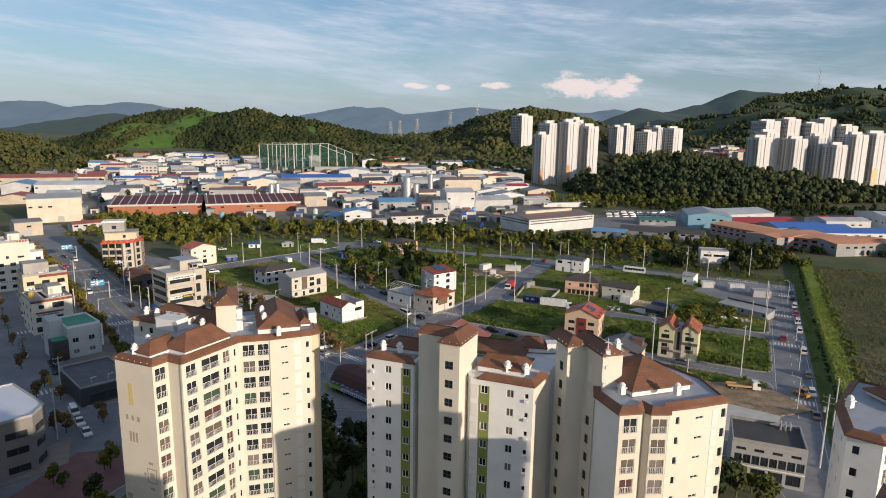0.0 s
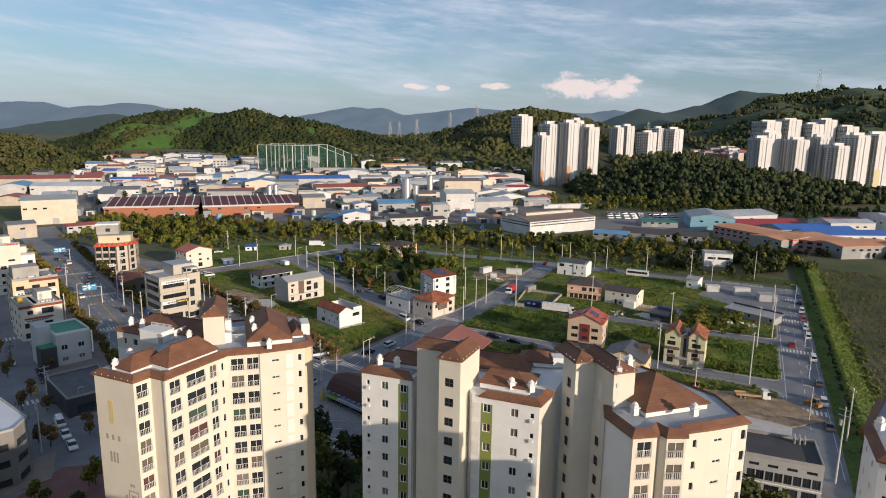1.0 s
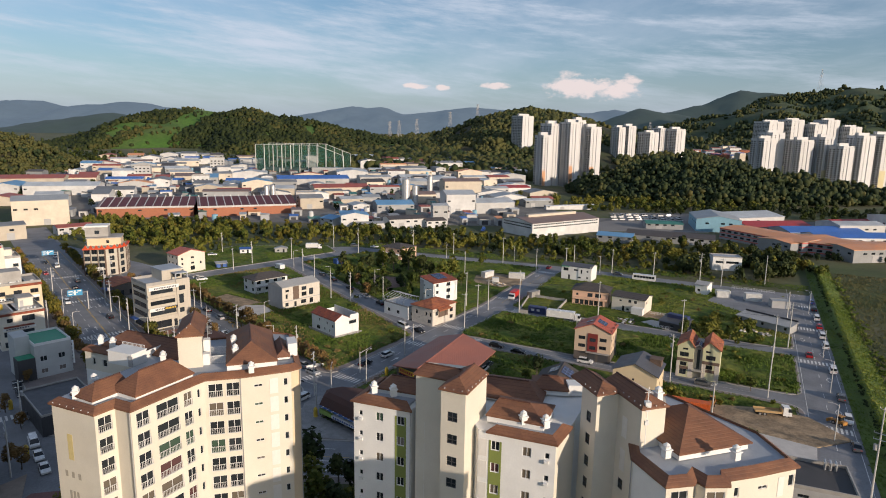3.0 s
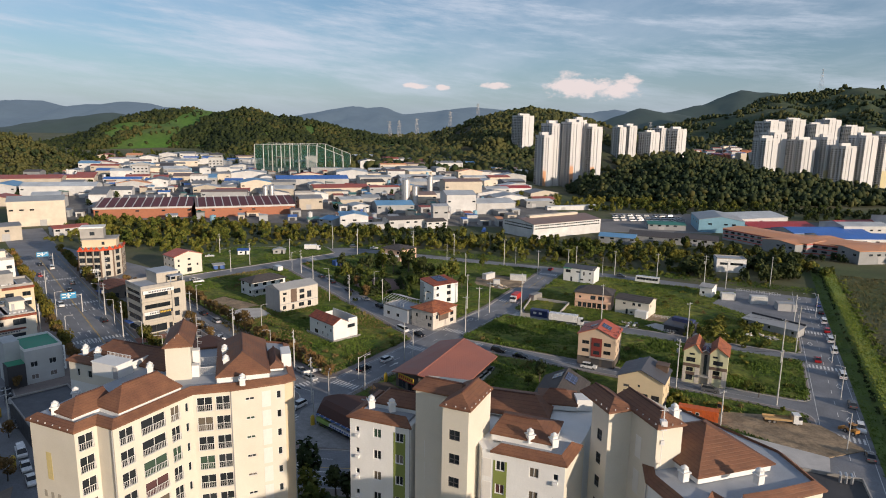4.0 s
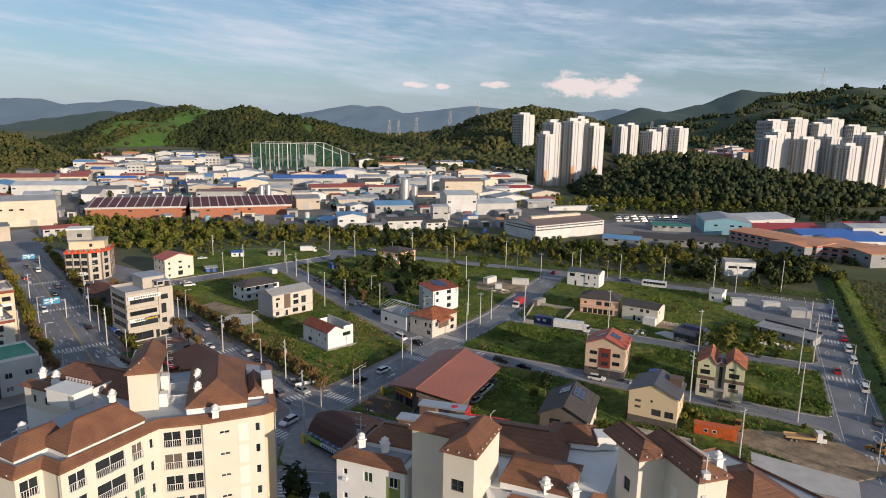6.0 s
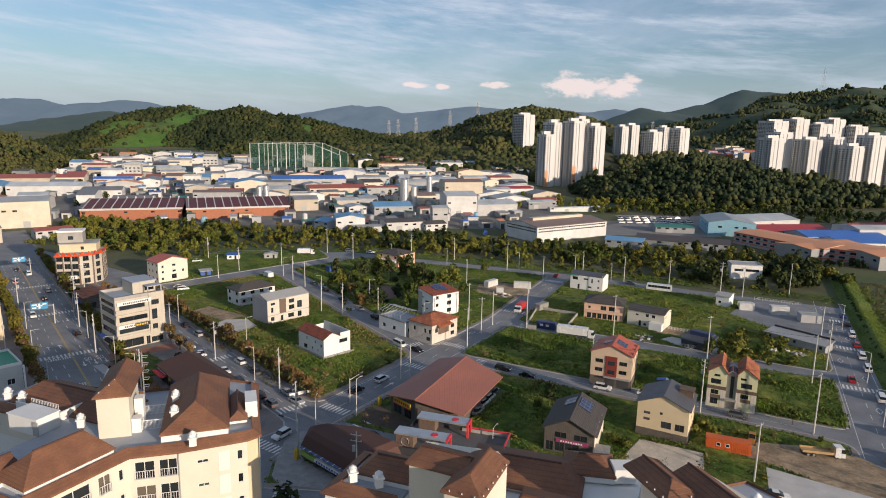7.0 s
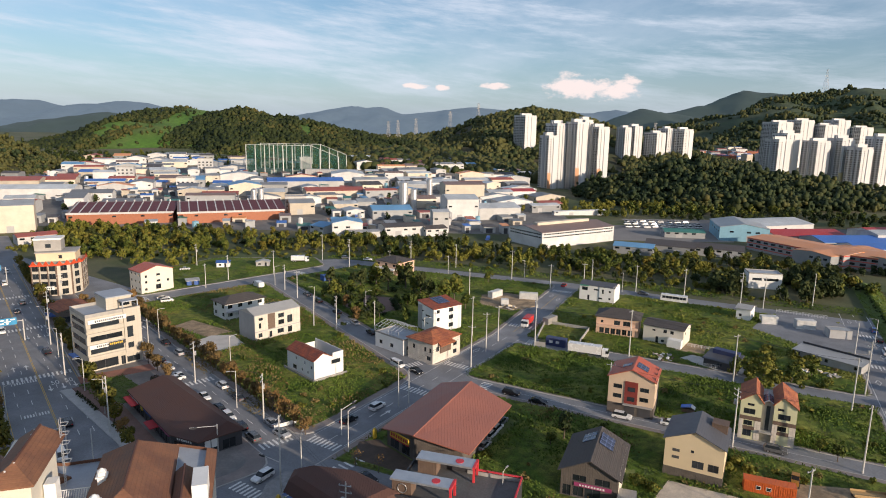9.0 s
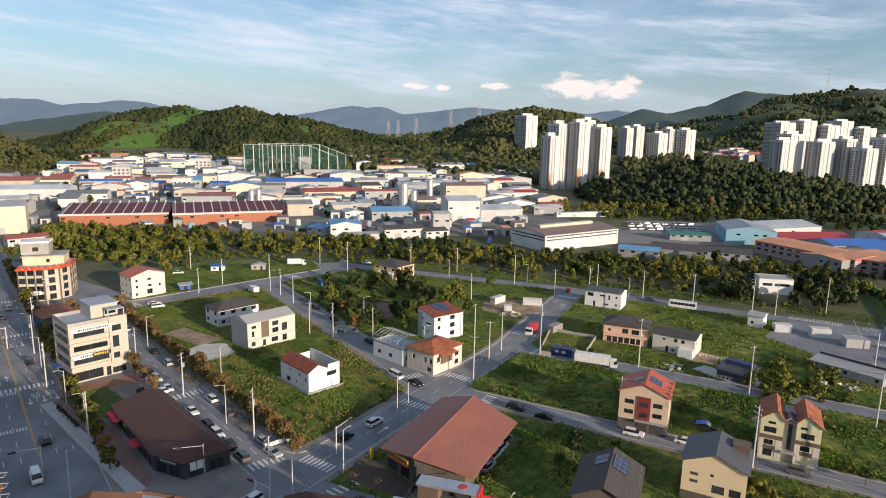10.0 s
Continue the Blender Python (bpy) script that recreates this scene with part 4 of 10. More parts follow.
ob.matrix_local = pose(-21.6, 103.0, 36.4, 0, 0, 18)
hip(t411, (-22.9, 101.2), 18, 1.9, 6.4, 36.5, 0.9, 0.5, (0.3, 0.3), 0.1, along="y")
# roof terrace on the rear wing: a pale stair house, its parapet and rails
ob = Geo().box(0, 0, 0, 4.4, 2.6, 1.8).box(-0.1, -0.1, 1.8, 4.5, 2.7, 1.92).make("terrace_house", WHITE, t411, "white roof terrace house")
ob.matrix_local = pose(-46.2, 99.9, 36.2, 0, 0, -22)
ob = Geo().box(0, -0.08, 0.1, 0.8, 0.0, 1.65).make("terrace_door", GREY, t411, "grey roof door")
ob.matrix_local = pose(-42.6, 98.38, 36.2, 0, 0, -22)
ob = Geo().box(0, 0, 0, 7.2, 0.2, 1.1).box(7.0, 0.2, 0, 7.2, 4.0, 1.1).make("terrace_wall", WHITE, t411, "white terrace parapet")
ob.matrix_local = pose(-48.4, 104.4, 36.2, 0, 0, -22)
g = Geo()
for k in range(18):
    g.box(k * 0.25, 0, 1.1, 0.04 + k * 0.25, 0.04, 1.9)
g.box(-0.02, -0.01, 1.88, 4.35, 0.05, 1.94)
ob = g.make("guard_rail", FRAMEW, t411)
ob.matrix_local = pose(-46.0, 103.6, 36.2, 0, 0, -22)
# ladder behind the lift tower
g = Geo()
for k in range(26):
    g.box(0, 0, k * 0.24, 0.45, 0.04, 0.04 + k * 0.24)
g.box(-0.03, 0, 0, 0.01, 0.05, 6.6).box(0.44, 0, 0, 0.48, 0.05, 6.6)
for k in range(5):
    g.box(-0.15, -0.6, 2.4 + k * 0.9, 0.6, -0.56, 2.46 + k * 0.9).box(-0.15, -0.6, 2.4 + k * 0.9, -0.11, 0, 2.46 + k * 0.9).box(0.56, -0.6, 2.4 + k * 0.9, 0.6, 0, 2.46 + k * 0.9)
ob = g.make("ladder", METAL, t411, "grey caged steel ladder")
ob.matrix_local = pose(-34.3, 105.9, 36.3, 0, 0, 106)
for k in range(FLOORS):
    z = SILL - 2.7 * k
    panel(t411, P1[6], P1[7], 3.7, 1.15, z - 0.9, z + 1.3, BLIND, "shutter_panel")
panel(t411, P1[7], P1[8], 0.02, 1.38, 1.0, 35.6, OCHRE, "wall_panel", 0.012, "ochre corner strip")
panel(t411, P1[15], P1[16], 0.02, 8.0, 1.0, 32.9, WHITE, "wall_panel", 0.012, "white rear wing wall")
pa, pb = P1[0], P1[1]
panel(t411, pa, pb, 2.3, 0.9, 29.0, 32.4, GOLD, "sign_bar", 0.02)
for k in range(3):
    panel(t411, pa, pb, 1.35 + k * 1.15, 0.5, 26.6, 27.4, FADED, "sign_bar", 0.02)
    panel(t411, pa, pb, 1.85 + k * 0.62, 0.42, 23.2, 24.8, FADED, "sign_bar", 0.02)
for x, z, w, h in ((4.9, 17.2, 1.9, 0.18), (4.9, 19.4, 1.9, 0.18), (4.9, 17.2, 0.18, 2.3), (6.62, 17.2, 0.18, 2.3), (5.4, 18.0, 0.9, 0.9), (4.2, 18.2, 0.5, 0.5), (5.3, 16.1, 0.9, 0.4), (5.3, 20.2, 0.9, 0.4), (0.3, 13.6, 1.1, 0.9), (1.5, 13.0, 0.4, 0.4)):
    panel(t411, pa, pb, x, w, z, z + h, FADED, "ornament", 0.015)
# roof gangway rails by the lift tower
for x, y in ((-31.9, 99.8), (-33.3, 103.4)):
    g = Geo()
    for k in range(24):
        g.box(k * 0.13, 0, 0, 0.035 + k * 0.13, 0.03, 1.1)
    g.box(-0.02, 0, 1.08, 3.1, 0.05, 1.15).box(-0.02, 0, 0.1, 3.1, 0.05, 0.16)
    ob = g.make("guard_rail", FRAMEW, t411)
    ob.matrix_local = pose(x, y, 36.3, 0, 0, 16)

# the long block with two lift towers
t410 = thing("apartment_tower", Matrix(), "pale apartment block with green strips, two lift towers and brown roofs", "apartment building", "apartment towers of the estate")


def wing(parent, poly, z, sides, material, label="", z0=0.0, style="slide", fm=None):
    g = Geo()
    n = len(poly)
    for k in range(n):
        p, q = poly[k], poly[(k + 1) % n]
        hs = sides.get(k, [])
        wall_face(g, p, q, z0, z, hs)
        set_windows(parent, p, q, [h for h in hs if h[2] < 1.25 or h[3] < 1.8], style, fm)
        set_windows(parent, p, q, [h for h in hs if h[2] >= 1.25 and h[3] >= 1.8], rail=True)
    g.poly([(x, y, z) for x, y in poly])
    g.make("wall", material, parent, label)


WL = [(-10.2, 89.4), (-2.9, 86.6), (0.5, 93.0), (-7.3, 96.5)]
wing(t410, WL, 36.0, {0: column(0.75, 0.5, 0.7, 0.3) + column(3.1, 1.0, 1.15) + column(5.95, 1.0, 1.15)}, WHITE, "white rendered wall")
skirt(t410, [(-10.2, 89.4), (-2.9, 86.6), (-0.2, 93.2), (-7.3, 96.5)], 36.0, edges=(0, 2, 3), inn=1.0)
for k in range(FLOORS):
    z = SILL - 2.7 * k
    panel(t410, WL[0], WL[1], 5.7, 1.5, z - 1.55, z - 0.01, GREENP, "wall_panel", 0.03, "olive green strip")
    for a in (5.7, 6.96):
        panel(t410, WL[0], WL[1], a, 0.24, z - 0.01, z + 1.15, GREENP, "wall_panel", 0.03, "olive green strip")
    panel(t410, (-1.9, 86.2), (-0.6, 84.9), 0.1, 0.9, z - 0.9, z + 1.2, BLIND, "shutter_panel")
ST1 = [(-2.3, 86.0), (1.5, 84.2), (0.7, 81.9), (3.4, 80.6), (6.1, 86.0), (5.5, 88.0), (-0.9, 89.6)]
wing(t410, ST1, 41.0, {2: [(0.8, SILL + 3.4 - 2.7 * k, 1.24, 1.15) for k in range(14)]}, CREAM, "cream lift tower", style="tall", fm=FRAMED)
hip(t410, (0.7, 81.8), -24.5, 3.0, 6.2, 41.0, 1.0, 0.0, (1.0, 0.0), 0.28, along="y")
hip(t410, (-2.3, 86.0), -24.5, 5.0, 3.4, 41.0, 0.75, 0.0, (0.2, 0.0), 0.28)
WC = [(5.0, 82.0), (13.3, 78.8), (16.6, 84.6), (20.0, 92.0), (6.0, 96.0), (1.0, 93.0), (4.0, 86.0)]
wing(t410, WC, 36.0, {0: column(1.55, 1.0, 1.15) + column(5.2, 1.0, 1.15) + column(7.7, 0.55, 0.75, 0.2), 1: []}, WHITE, "white rendered wall")
skirt(t410, [(6.2, 81.6), (13.3, 78.8), (15.6, 82.8), (8.0, 86.0)], 36.0, edges=(0, 1))
for k in range(FLOORS):
    z = SILL - 2.7 * k
    panel(t410, WC[0], WC[1], 1.3, 1.5, z - 1.55, z - 0.01, GREENP, "wall_panel", 0.03, "olive green strip")
    for a in (1.3, 2.56):
        panel(t410, WC[0], WC[1], a, 0.24, z - 0.01, z + 1.15, GREENP, "wall_panel", 0.03, "olive green strip")
    panel(t410, WC[0], WC[1], 0.15, 0.95, z - 0.9, z + 1.2, BLIND, "shutter_panel")
panel(t410, WC[1], WC[2], 0.05, 6.5, 1.0, 35.7, CREAM, "wall_panel", 0.012, "cream side wall")
hip(t410, (6.1, 83.5), -22, 6.6, 5.6, 36.2, 1.0, 0.9, (0.2, 0.8), 0.15)
hip(t410, (2.5, 91.0), -17, 11.0, 7.0, 36.2, 1.2, 0.4, (0.6, 0.6), 0.15)
hip(t410, (12.4, 91.6), -10, 4.6, 4.2, 36.2, 1.0, 0.8, (0.6, 0.6), 0.15)
hip(t410, (-7.4, 91.0), -20, 6.6, 4.4, 36.2, 1.0, 0.8, (0.5, 0.2), 0.15)
Geo().box(17.0, 91.0, 36.2, 19.0, 93.0, 37.6).make("roof_shed", WHITE, t410, "white rooftop plant room")
ST2 = [(17.0, 83.8), (18.0, 80.8), (20.6, 81.5), (21.9, 77.4), (24.7, 78.2), (25.2, 80.0), (22.6, 85.4)]
wing(t410, ST2, 41.0, {0: [(1.2, SILL + 3.2 - 2.7 * k, 0.9, 1.3) for k in range(14)], 2: [(0.9, SILL - 1.2 - 2.7 * k, 0.9, 1.3) for k in range(12)]}, CREAM, "cream lift tower", style="tall", fm=FRAMED)
panel(t410, ST2[2], ST2[3], 1.0, 0.9, 36.2, 38.6, BLIND, "shutter_panel")
panel(t410, ST2[2], ST2[3], 1.0, 0.9, 32.2, 34.8, BLIND, "shutter_panel")
hip(t410, (18.0, 80.7), 17, 2.9, 5.4, 41.0, 0.8, 0.0, (1.0, 0.0), 0.28, along="y")
hip(t410, (21.9, 77.3), 17, 2.9, 7.4, 41.0, 0.95, 0.0, (1.0, 0.0), 0.28, along="y")
WR = [(20.9, 76.0), (22.6, 70.9), (25.3, 71.4), (25.9, 72.2), (26.5, 71.1), (28.7, 71.2), (29.1, 72.3), (32.4, 73.2), (37.5, 75.0), (36.9, 81.5), (30.0, 92.0), (24.0, 90.0)]
wing(t410, WR, 36.0, {1: column(0.55, 1.8, 1.5), 4: column(0.15, 1.85, 1.5), 6: column(1.0, 0.6, 1.05), 7: column(0.5, 1.2, 0.42, 0.35) + column(4.5, 0.75, 1.3)}, CREAM, "cream rendered wall")
panel(t410, WR[0], WR[1], 0.04, 5.2, 1.0, 35.7, WHITE, "wall_panel", 0.012, "white end wall")
for k in range(FLOORS):
    panel(t410, WR[7], WR[8], 3.1, 0.8, SILL - 2.7 * k - 0.9, SILL - 2.7 * k + 1.3, BLIND, "shutter_panel")
skirt(t410, WR, 36.0)
hip(t410, (25.2, 74.8), 18, 8.8, 9.5, 36.4, 2.6, 0.9, (1.0, 1.0), 0.3, along="y")
for x, y in ((-7.7, 90.0), (-5.2, 89.1), (10.1, 82.1), (12.5, 81.2), (23.9, 75.0), (30.4, 73.7), (26.9, 79.6)):
    vent(t410, x, y, 36.7 if x < 26 else 37.3)
vent(t410, 24.2, 79.4, 41.0)
roof_lights(t410, [(0.6, 81.6, 41.1), (3.5, 80.3, 41.1), (6.2, 85.9, 41.1)])
roof_lights(t410, [(17.0, 83.6, 41.1), (17.9, 80.5, 41.1), (20.7, 81.3, 41.1), (21.9, 77.1, 41.1), (24.9, 78.0, 41.1)])
g = Geo().tube((22.5, 77.6, 36.3), (22.5, 77.6, 43.2), 0.06, 0.05, 6).box(22.2, 77.3, 40.6, 22.8, 77.9, 41.6).box(22.3, 77.4, 39.0, 22.7, 77.8, 39.5).tube((22.1, 77.6, 42.6), (22.9, 77.6, 42.6), 0.03, 0.03, 5)
g.make("roof_mast", FRAMEW, t410, "white equipment mast")
unit = shared("wall unit", lambda: Geo().box(0.0, -0.28, -0.6, 0.5, 0.0, -0.2).box(0.04, -0.3, -0.56, 0.36, -0.28, -0.24).make("cooling_unit", FRAMEW))
for pq, x in ((WL, 0.75), (WC, 7.7)):
    d = (Vector(pq[1]) - Vector(pq[0])).normalized()
    for k in range(10):
        put("cooling_unit", unit, pose(pq[0][0] + d.x * x, pq[0][1] + d.y * x, SILL - 2.7 * k + 0.3, 0, 0, math.degrees(math.atan2(d.y, d.x))), t410, "white cooling unit on the wall")
for t, x, y in ((t411, -19.2, 99.75), (t411, -26.5, 96.15), (t411, -36.25, 85.2), (t410, -2.95, 86.4), (t410, 1.52, 84.0), (t410, 5.0, 81.85), (t410, 20.75, 76.0), (t410, 29.05, 72.1)):
    Geo().tube((x, y, 0), (x, y, 36.0), 0.06, 0.06, 5).make("downpipe", GREY, t, "thin grey downpipe")
# the next block of the estate, and the row behind the viewer whose shadow lies on the fronts
PR = [(47.3, 66.4), (50.0, 64.2), (53.0, 66.0), (60.0, 62.0), (68.0, 72.0), (58.0, 82.0), (50.7, 73.8)]
tr3 = tower("white apartment tower with a brown skirt roof", PR, 36.0, {0: column(0.6, 0.8, 1.1), 1: column(0.8, 1.8, 1.5), 6: column(1.6, 0.6, 0.8) + column(5.0, 0.6, 0.8)}, WHITE)
skirt(tr3, PR, 36.0)
hip(tr3, (57.5, 70.0), 10, 8.0, 7.0, 36.4, 2.0, 0.7)
vent(tr3, 51.0, 72.0, 36.7)


def back_row(x, y, ang, w, d, stairs):
    c, s = math.cos(radians(ang)), math.sin(radians(ang))

    def at(a, b):
        return (x + c * a - s * b, y + s * a + c * b)
    po = [at(0, 0), at(w, 0), at(w, d), at(0, d)]
    t = tower("cream apartment block of the same estate with brown roofs", po, 36.0, {2: sum([column(4.0 + k * 11.0, 1.2, 1.2, 0, 3) for k in range(int(w / 11.5))], [])})
    skirt(t, po, 36.0)
    for a in stairs:
        Geo().prism([at(a, 3), at(a + 4.5, 3), at(a + 4.5, d - 2), at(a, d - 2)], 36.2, 41.0).make("stair_tower", CREAM, t, "cream lift tower on the roof")
        hip(t, at(a, 3), ang, 4.5, d - 5, 41.0, 1.2, 0.0, (0.9, 0.9), 0.4, along="y")
    return t


back_row(-13, 7, 8, 36, 13, (4, 22))
back_row(38.5, 32.0, 46, 15, 13, (6,))
# tower added out of view, only to throw shade over the western street
west = [(-92.0, 30.0), (-40.0, 30.0), (-40.0, 46.0), (-58.0, 46.0), (-58.0, 72.0), (-92.0, 72.0)]
wt = tower("unseen cream tower added to shade the western street", west, 44.0, {2: column(5.0, 1.2, 1.2, 0, 3)})
skirt(wt, west, 44.0)

def rebase(ob, x, y):
    """Set a thing's origin at its base without moving its parts."""
    ob.location = (x, y, 0)
    for ch in ob.children:
        ch.matrix_parent_inverse = Matrix.Translation((-x, -y, 0))


for o, x, y in ((t411, -36, 97), (t410, 12, 85), (tr3, 56, 72)):
    rebase(o, x, y)
for o in list(scene.objects):
    if o.name.startswith("apartment_tower") and o.location.length < 0.01 and o.children:
        me = next(c for c in o.children if c.name.startswith("wall"))
        vs = me.data.vertices
        rebase(o, sum(v.co.x for v in vs) / len(vs), sum(v.co.y for v in vs) / len(vs))

# ---- houses, shops and offices of the near streets ----
REDTILE = courses("red_tile", (0.30, 0.075, 0.035), 0.33, "Z", depth=0.8, dark=0.6, cross=0.28, var=0.25, scale=1.2, color2=(0.20, 0.055, 0.035))
ORTILE = courses("orange_tile", (0.40, 0.135, 0.055), 0.33, "Z", depth=0.8, dark=0.6, cross=0.28, var=0.25, scale=1.2, color2=(0.28, 0.085, 0.045))
REDMET = courses("red_metal_roof", (0.42, 0.10, 0.055), 0.4, "X", depth=0.4, rough=0.5, dark=0.85, var=0.1)
MAROON = courses("maroon_metal_roof", (0.33, 0.125, 0.085), 0.6, "X", depth=0.4, rough=0.55, dark=0.88, var=0.12, scale=0.15)
DARKTILE = courses("dark_tile", (0.075, 0.066, 0.062), 0.35, "Z", depth=0.8, dark=0.6, cross=0.3, var=0.2, scale=1)
SLATE = courses("slate_metal_roof", (0.085, 0.088, 0.10), 0.5, "X", depth=0.4, rough=0.5, dark=0.8, var=0.1)
BROWNM = courses("brown_metal_roof", (0.085, 0.040, 0.031), 0.45, "X", depth=0.5, rough=0.85, dark=0.8, var=0.15, scale=0.2)
GREYMET = courses("grey_metal_roof", (0.36, 0.36, 0.35), 0.5, "X", depth=0.4, rough=0.45, dark=0.85, var=0.1)
BRICKG = courses("grey_brick", (0.115, 0.098, 0.085), 0.22, "Z", depth=0.5, dark=0.75, cross=0.45, var=0.2)
STONEW = courses("pale_stone_cladding", (0.58, 0.53, 0.46), 0.6, "Z", depth=0.3, dark=0.85, cross=1.2, var=0.1)
PEACH = mat("peach_render", (0.56, 0.43, 0.31), rough=0.8, var=0.06, scale=0.3)
BEIGE = mat("beige_yellow_render", (0.60, 0.49, 0.32), rough=0.8, var=0.05, scale=0.3)
LIME = mat("pale_lime_render", (0.55, 0.54, 0.34), rough=0.8, var=0.05, scale=0.3)
SALMON = mat("salmon_render", (0.60, 0.40, 0.29), rough=0.8, var=0.06, scale=0.3)
STONEG = courses("office_stone", (0.47, 0.43, 0.36), 0.75, "Z", depth=0.25, dark=0.9, cross=1.5, var=0.07)
REDP = mat("red_panel", (0.20, 0.035, 0.028), rough=0.6, var=0.1)
REDST = mat("red_steel", (0.55, 0.04, 0.05), rough=0.5, var=0.1)
BLUEP = mat("blue_panel", (0.03, 0.09, 0.30), rough=0.6, var=0.1)
GREENR = mat("green_roof_coating", (0.04, 0.26, 0.15), rough=0.6, var=0.12, scale=0.5)
BLUER = mat("blue_roof_coating", (0.05, 0.22, 0.50), rough=0.5, var=0.1)
SOLAR = courses("solar_cells", (0.035, 0.045, 0.085), 1.0, "X", depth=0.1, rough=0.2, dark=3.0, cross=1.6, var=0.1)
WOODC = courses("brown_cladding", (0.14, 0.095, 0.07), 0.3, "X", depth=0.4, dark=0.7, var=0.15)
SIGNW = mat("white_sign", (0.70, 0.70, 0.68), rough=0.5, var=0.06)
SIGND = mat("dark_sign", (0.03, 0.03, 0.035), rough=0.5)
INK = mat("sign_ink", (0.07, 0.08, 0.10), rough=0.6)
GOLDY = mat("yellow_sign", (0.62, 0.42, 0.04), rough=0.5, var=0.15)
PINKS = mat("pink_sign", (0.30, 0.05, 0.14), rough=0.5)
AWN = mat("red_awning", (0.42, 0.03, 0.04), rough=0.7)
ORANGEP = courses("orange_container_steel", (0.62, 0.13, 0.03), 0.28, "X", depth=0.9, dark=0.7, var=0.12, rough=0.55)
NAVY = courses("navy_container_steel", (0.035, 0.05, 0.14), 0.28, "X", depth=0.9, dark=0.7, var=0.12, rough=0.55)
WHITEC = courses("white_container_steel", (0.60, 0.60, 0.58), 0.28, "X", depth=0.7, dark=0.85, var=0.12, rough=0.55)
GREYC = courses("grey_container_steel", (0.30, 0.29, 0.27), 0.28, "X", depth=0.7, dark=0.8, var=0.12, rough=0.6)


def roof_on(t, w, d, h, kind, rise, material, over=0.4, label="", split=None):
    """A roof over a w x d plan at height h. y: ridge front to back, x: ridge along the front."""
    o = over
    g = Geo()
    if kind == "y":
        k = rise / (w / 2)
        r = h + rise
        e = h - k * o
        g.slab([(-o, -o, e), (w / 2, -o, r), (w / 2, d + o, r), (-o, d + o, e)], 0.2)
        g.slab([(w / 2, -o, r), (w + o, -o, e), (w + o, d + o, e), (w / 2, d + o, r)], 0.2)
    elif kind == "x":
        k = rise / (d / 2)
        r = h + rise
        e = h - k * o
        g.slab([(-o, -o, e), (w + o, -o, e), (w + o, d / 2, r), (-o, d / 2, r)], 0.2)
        g.slab([(-o, d / 2, r), (w + o, d / 2, r), (w + o, d + o, e), (-o, d + o, e)], 0.2)
    elif kind == "hip":
        A, B, C, D = (-o, -o, h), (w + o, -o, h), (w + o, d + o, h), (-o, d + o, h)
        if w >= d:
            R0, R1 = (d / 2, d / 2, h + rise), (w - d / 2, d / 2, h + rise)
            fs = ([A, B, R1, R0], [B, C, R1], [C, D, R0, R1], [D, A, R0])
        else:
            R0, R1 = (w / 2, w / 2, h + rise), (w / 2, d - w / 2, h + rise)
            fs = ([A, B, R0], [B, C, R1, R0], [C, D, R1], [D, A, R0, R1])
        for f in fs:
            g.slab(f, 0.18)
    elif kind == "shed":
        g.slab([(-o, -o, h), (w + o, -o, h), (w + o, d + o, h + rise), (-o, d + o, h + rise)], 0.2)
    elif kind == "flat":
        p = 0.25
        g.box(0, 0, h, w, p, h + rise).box(0, d - p, h, w, d, h + rise).box(0, p, h, p, d - p, h + rise).box(w - p, p, h, w, d - p, h + rise)
        Geo().box(p, p, h, w - p, d - p, h + 0.12).make("roof_deck", material, t, label)
        return g.make("parapet", {"green_roof_coating": WHITE, "dark_deck": DARK}.get(material.name, CONC), t)
    return g.make("roof", material, t, label)


def house(name, label, category, P, ang, w, d, h, wall, kind, rise, rmat, wins=None, fm=None, over=0.4, z=0.2, base=None, rlabel="", group=""):
    t = thing(name, pose(P[0], P[1], z, 0, 0, ang), label, category, group)
    po = [(0, 0), (w, 0), (w, d), (0, d)]
    g = Geo()
    wins = wins or {}
    for k in range(4):
        p, q = po[k], po[(k + 1) % 4]
        wall_face(g, p, q, -0.3, h, wins.get(k, []))
        set_windows(t, p, q, wins.get(k, []), fm=fm or FRAMED)
    if kind == "y":
        g.poly([(0, 0, h), (w, 0, h), (w / 2, 0, h + rise - 0.15)]).poly([(w, d, h), (0, d, h), (w / 2, d, h + rise - 0.15)])
    elif kind == "x":
        g.poly([(w, 0, h), (w, d, h), (w, d / 2, h + rise - 0.15)]).poly([(0, d, h), (0, 0, h), (0, d / 2, h + rise - 0.15)])
    elif kind == "shed":
        g.poly([(w, 0, h), (w, d, h), (w, d, h + rise - 0.15)]).poly([(0, d, h), (0, 0, h), (0, d, h + rise - 0.15)]).quad((0, d, h), (w, d, h), (w, d, h + rise - 0.15), (0, d, h + rise - 0.15))
    else:
        g.poly([(0, 0, h), (w, 0, h), (w, d, h), (0, d, h)])
    g.make("wall", wall, t)
    roof_on(t, w, d, h, kind, rise, rmat, over, rlabel)
    if base:
        bh, bm = base
        o = 0.04
        Geo().box(-o, -o, -0.3, w + o, 0.0, bh).make("plinth", bm, t)
        Geo().box(w, -o, -0.3, w + o, d, bh).make("plinth", bm, t)
        Geo().box(-o, 0, -0.3, 0, d, bh).make("plinth", bm, t)
    c, s = math.cos(radians(ang)), math.sin(radians(ang))
    FOOTPRINTS.append((P[0] + c * w / 2 - s * d / 2, P[1] + s * w / 2 + c * d / 2, w / 2, d / 2, radians(ang)))
    return t


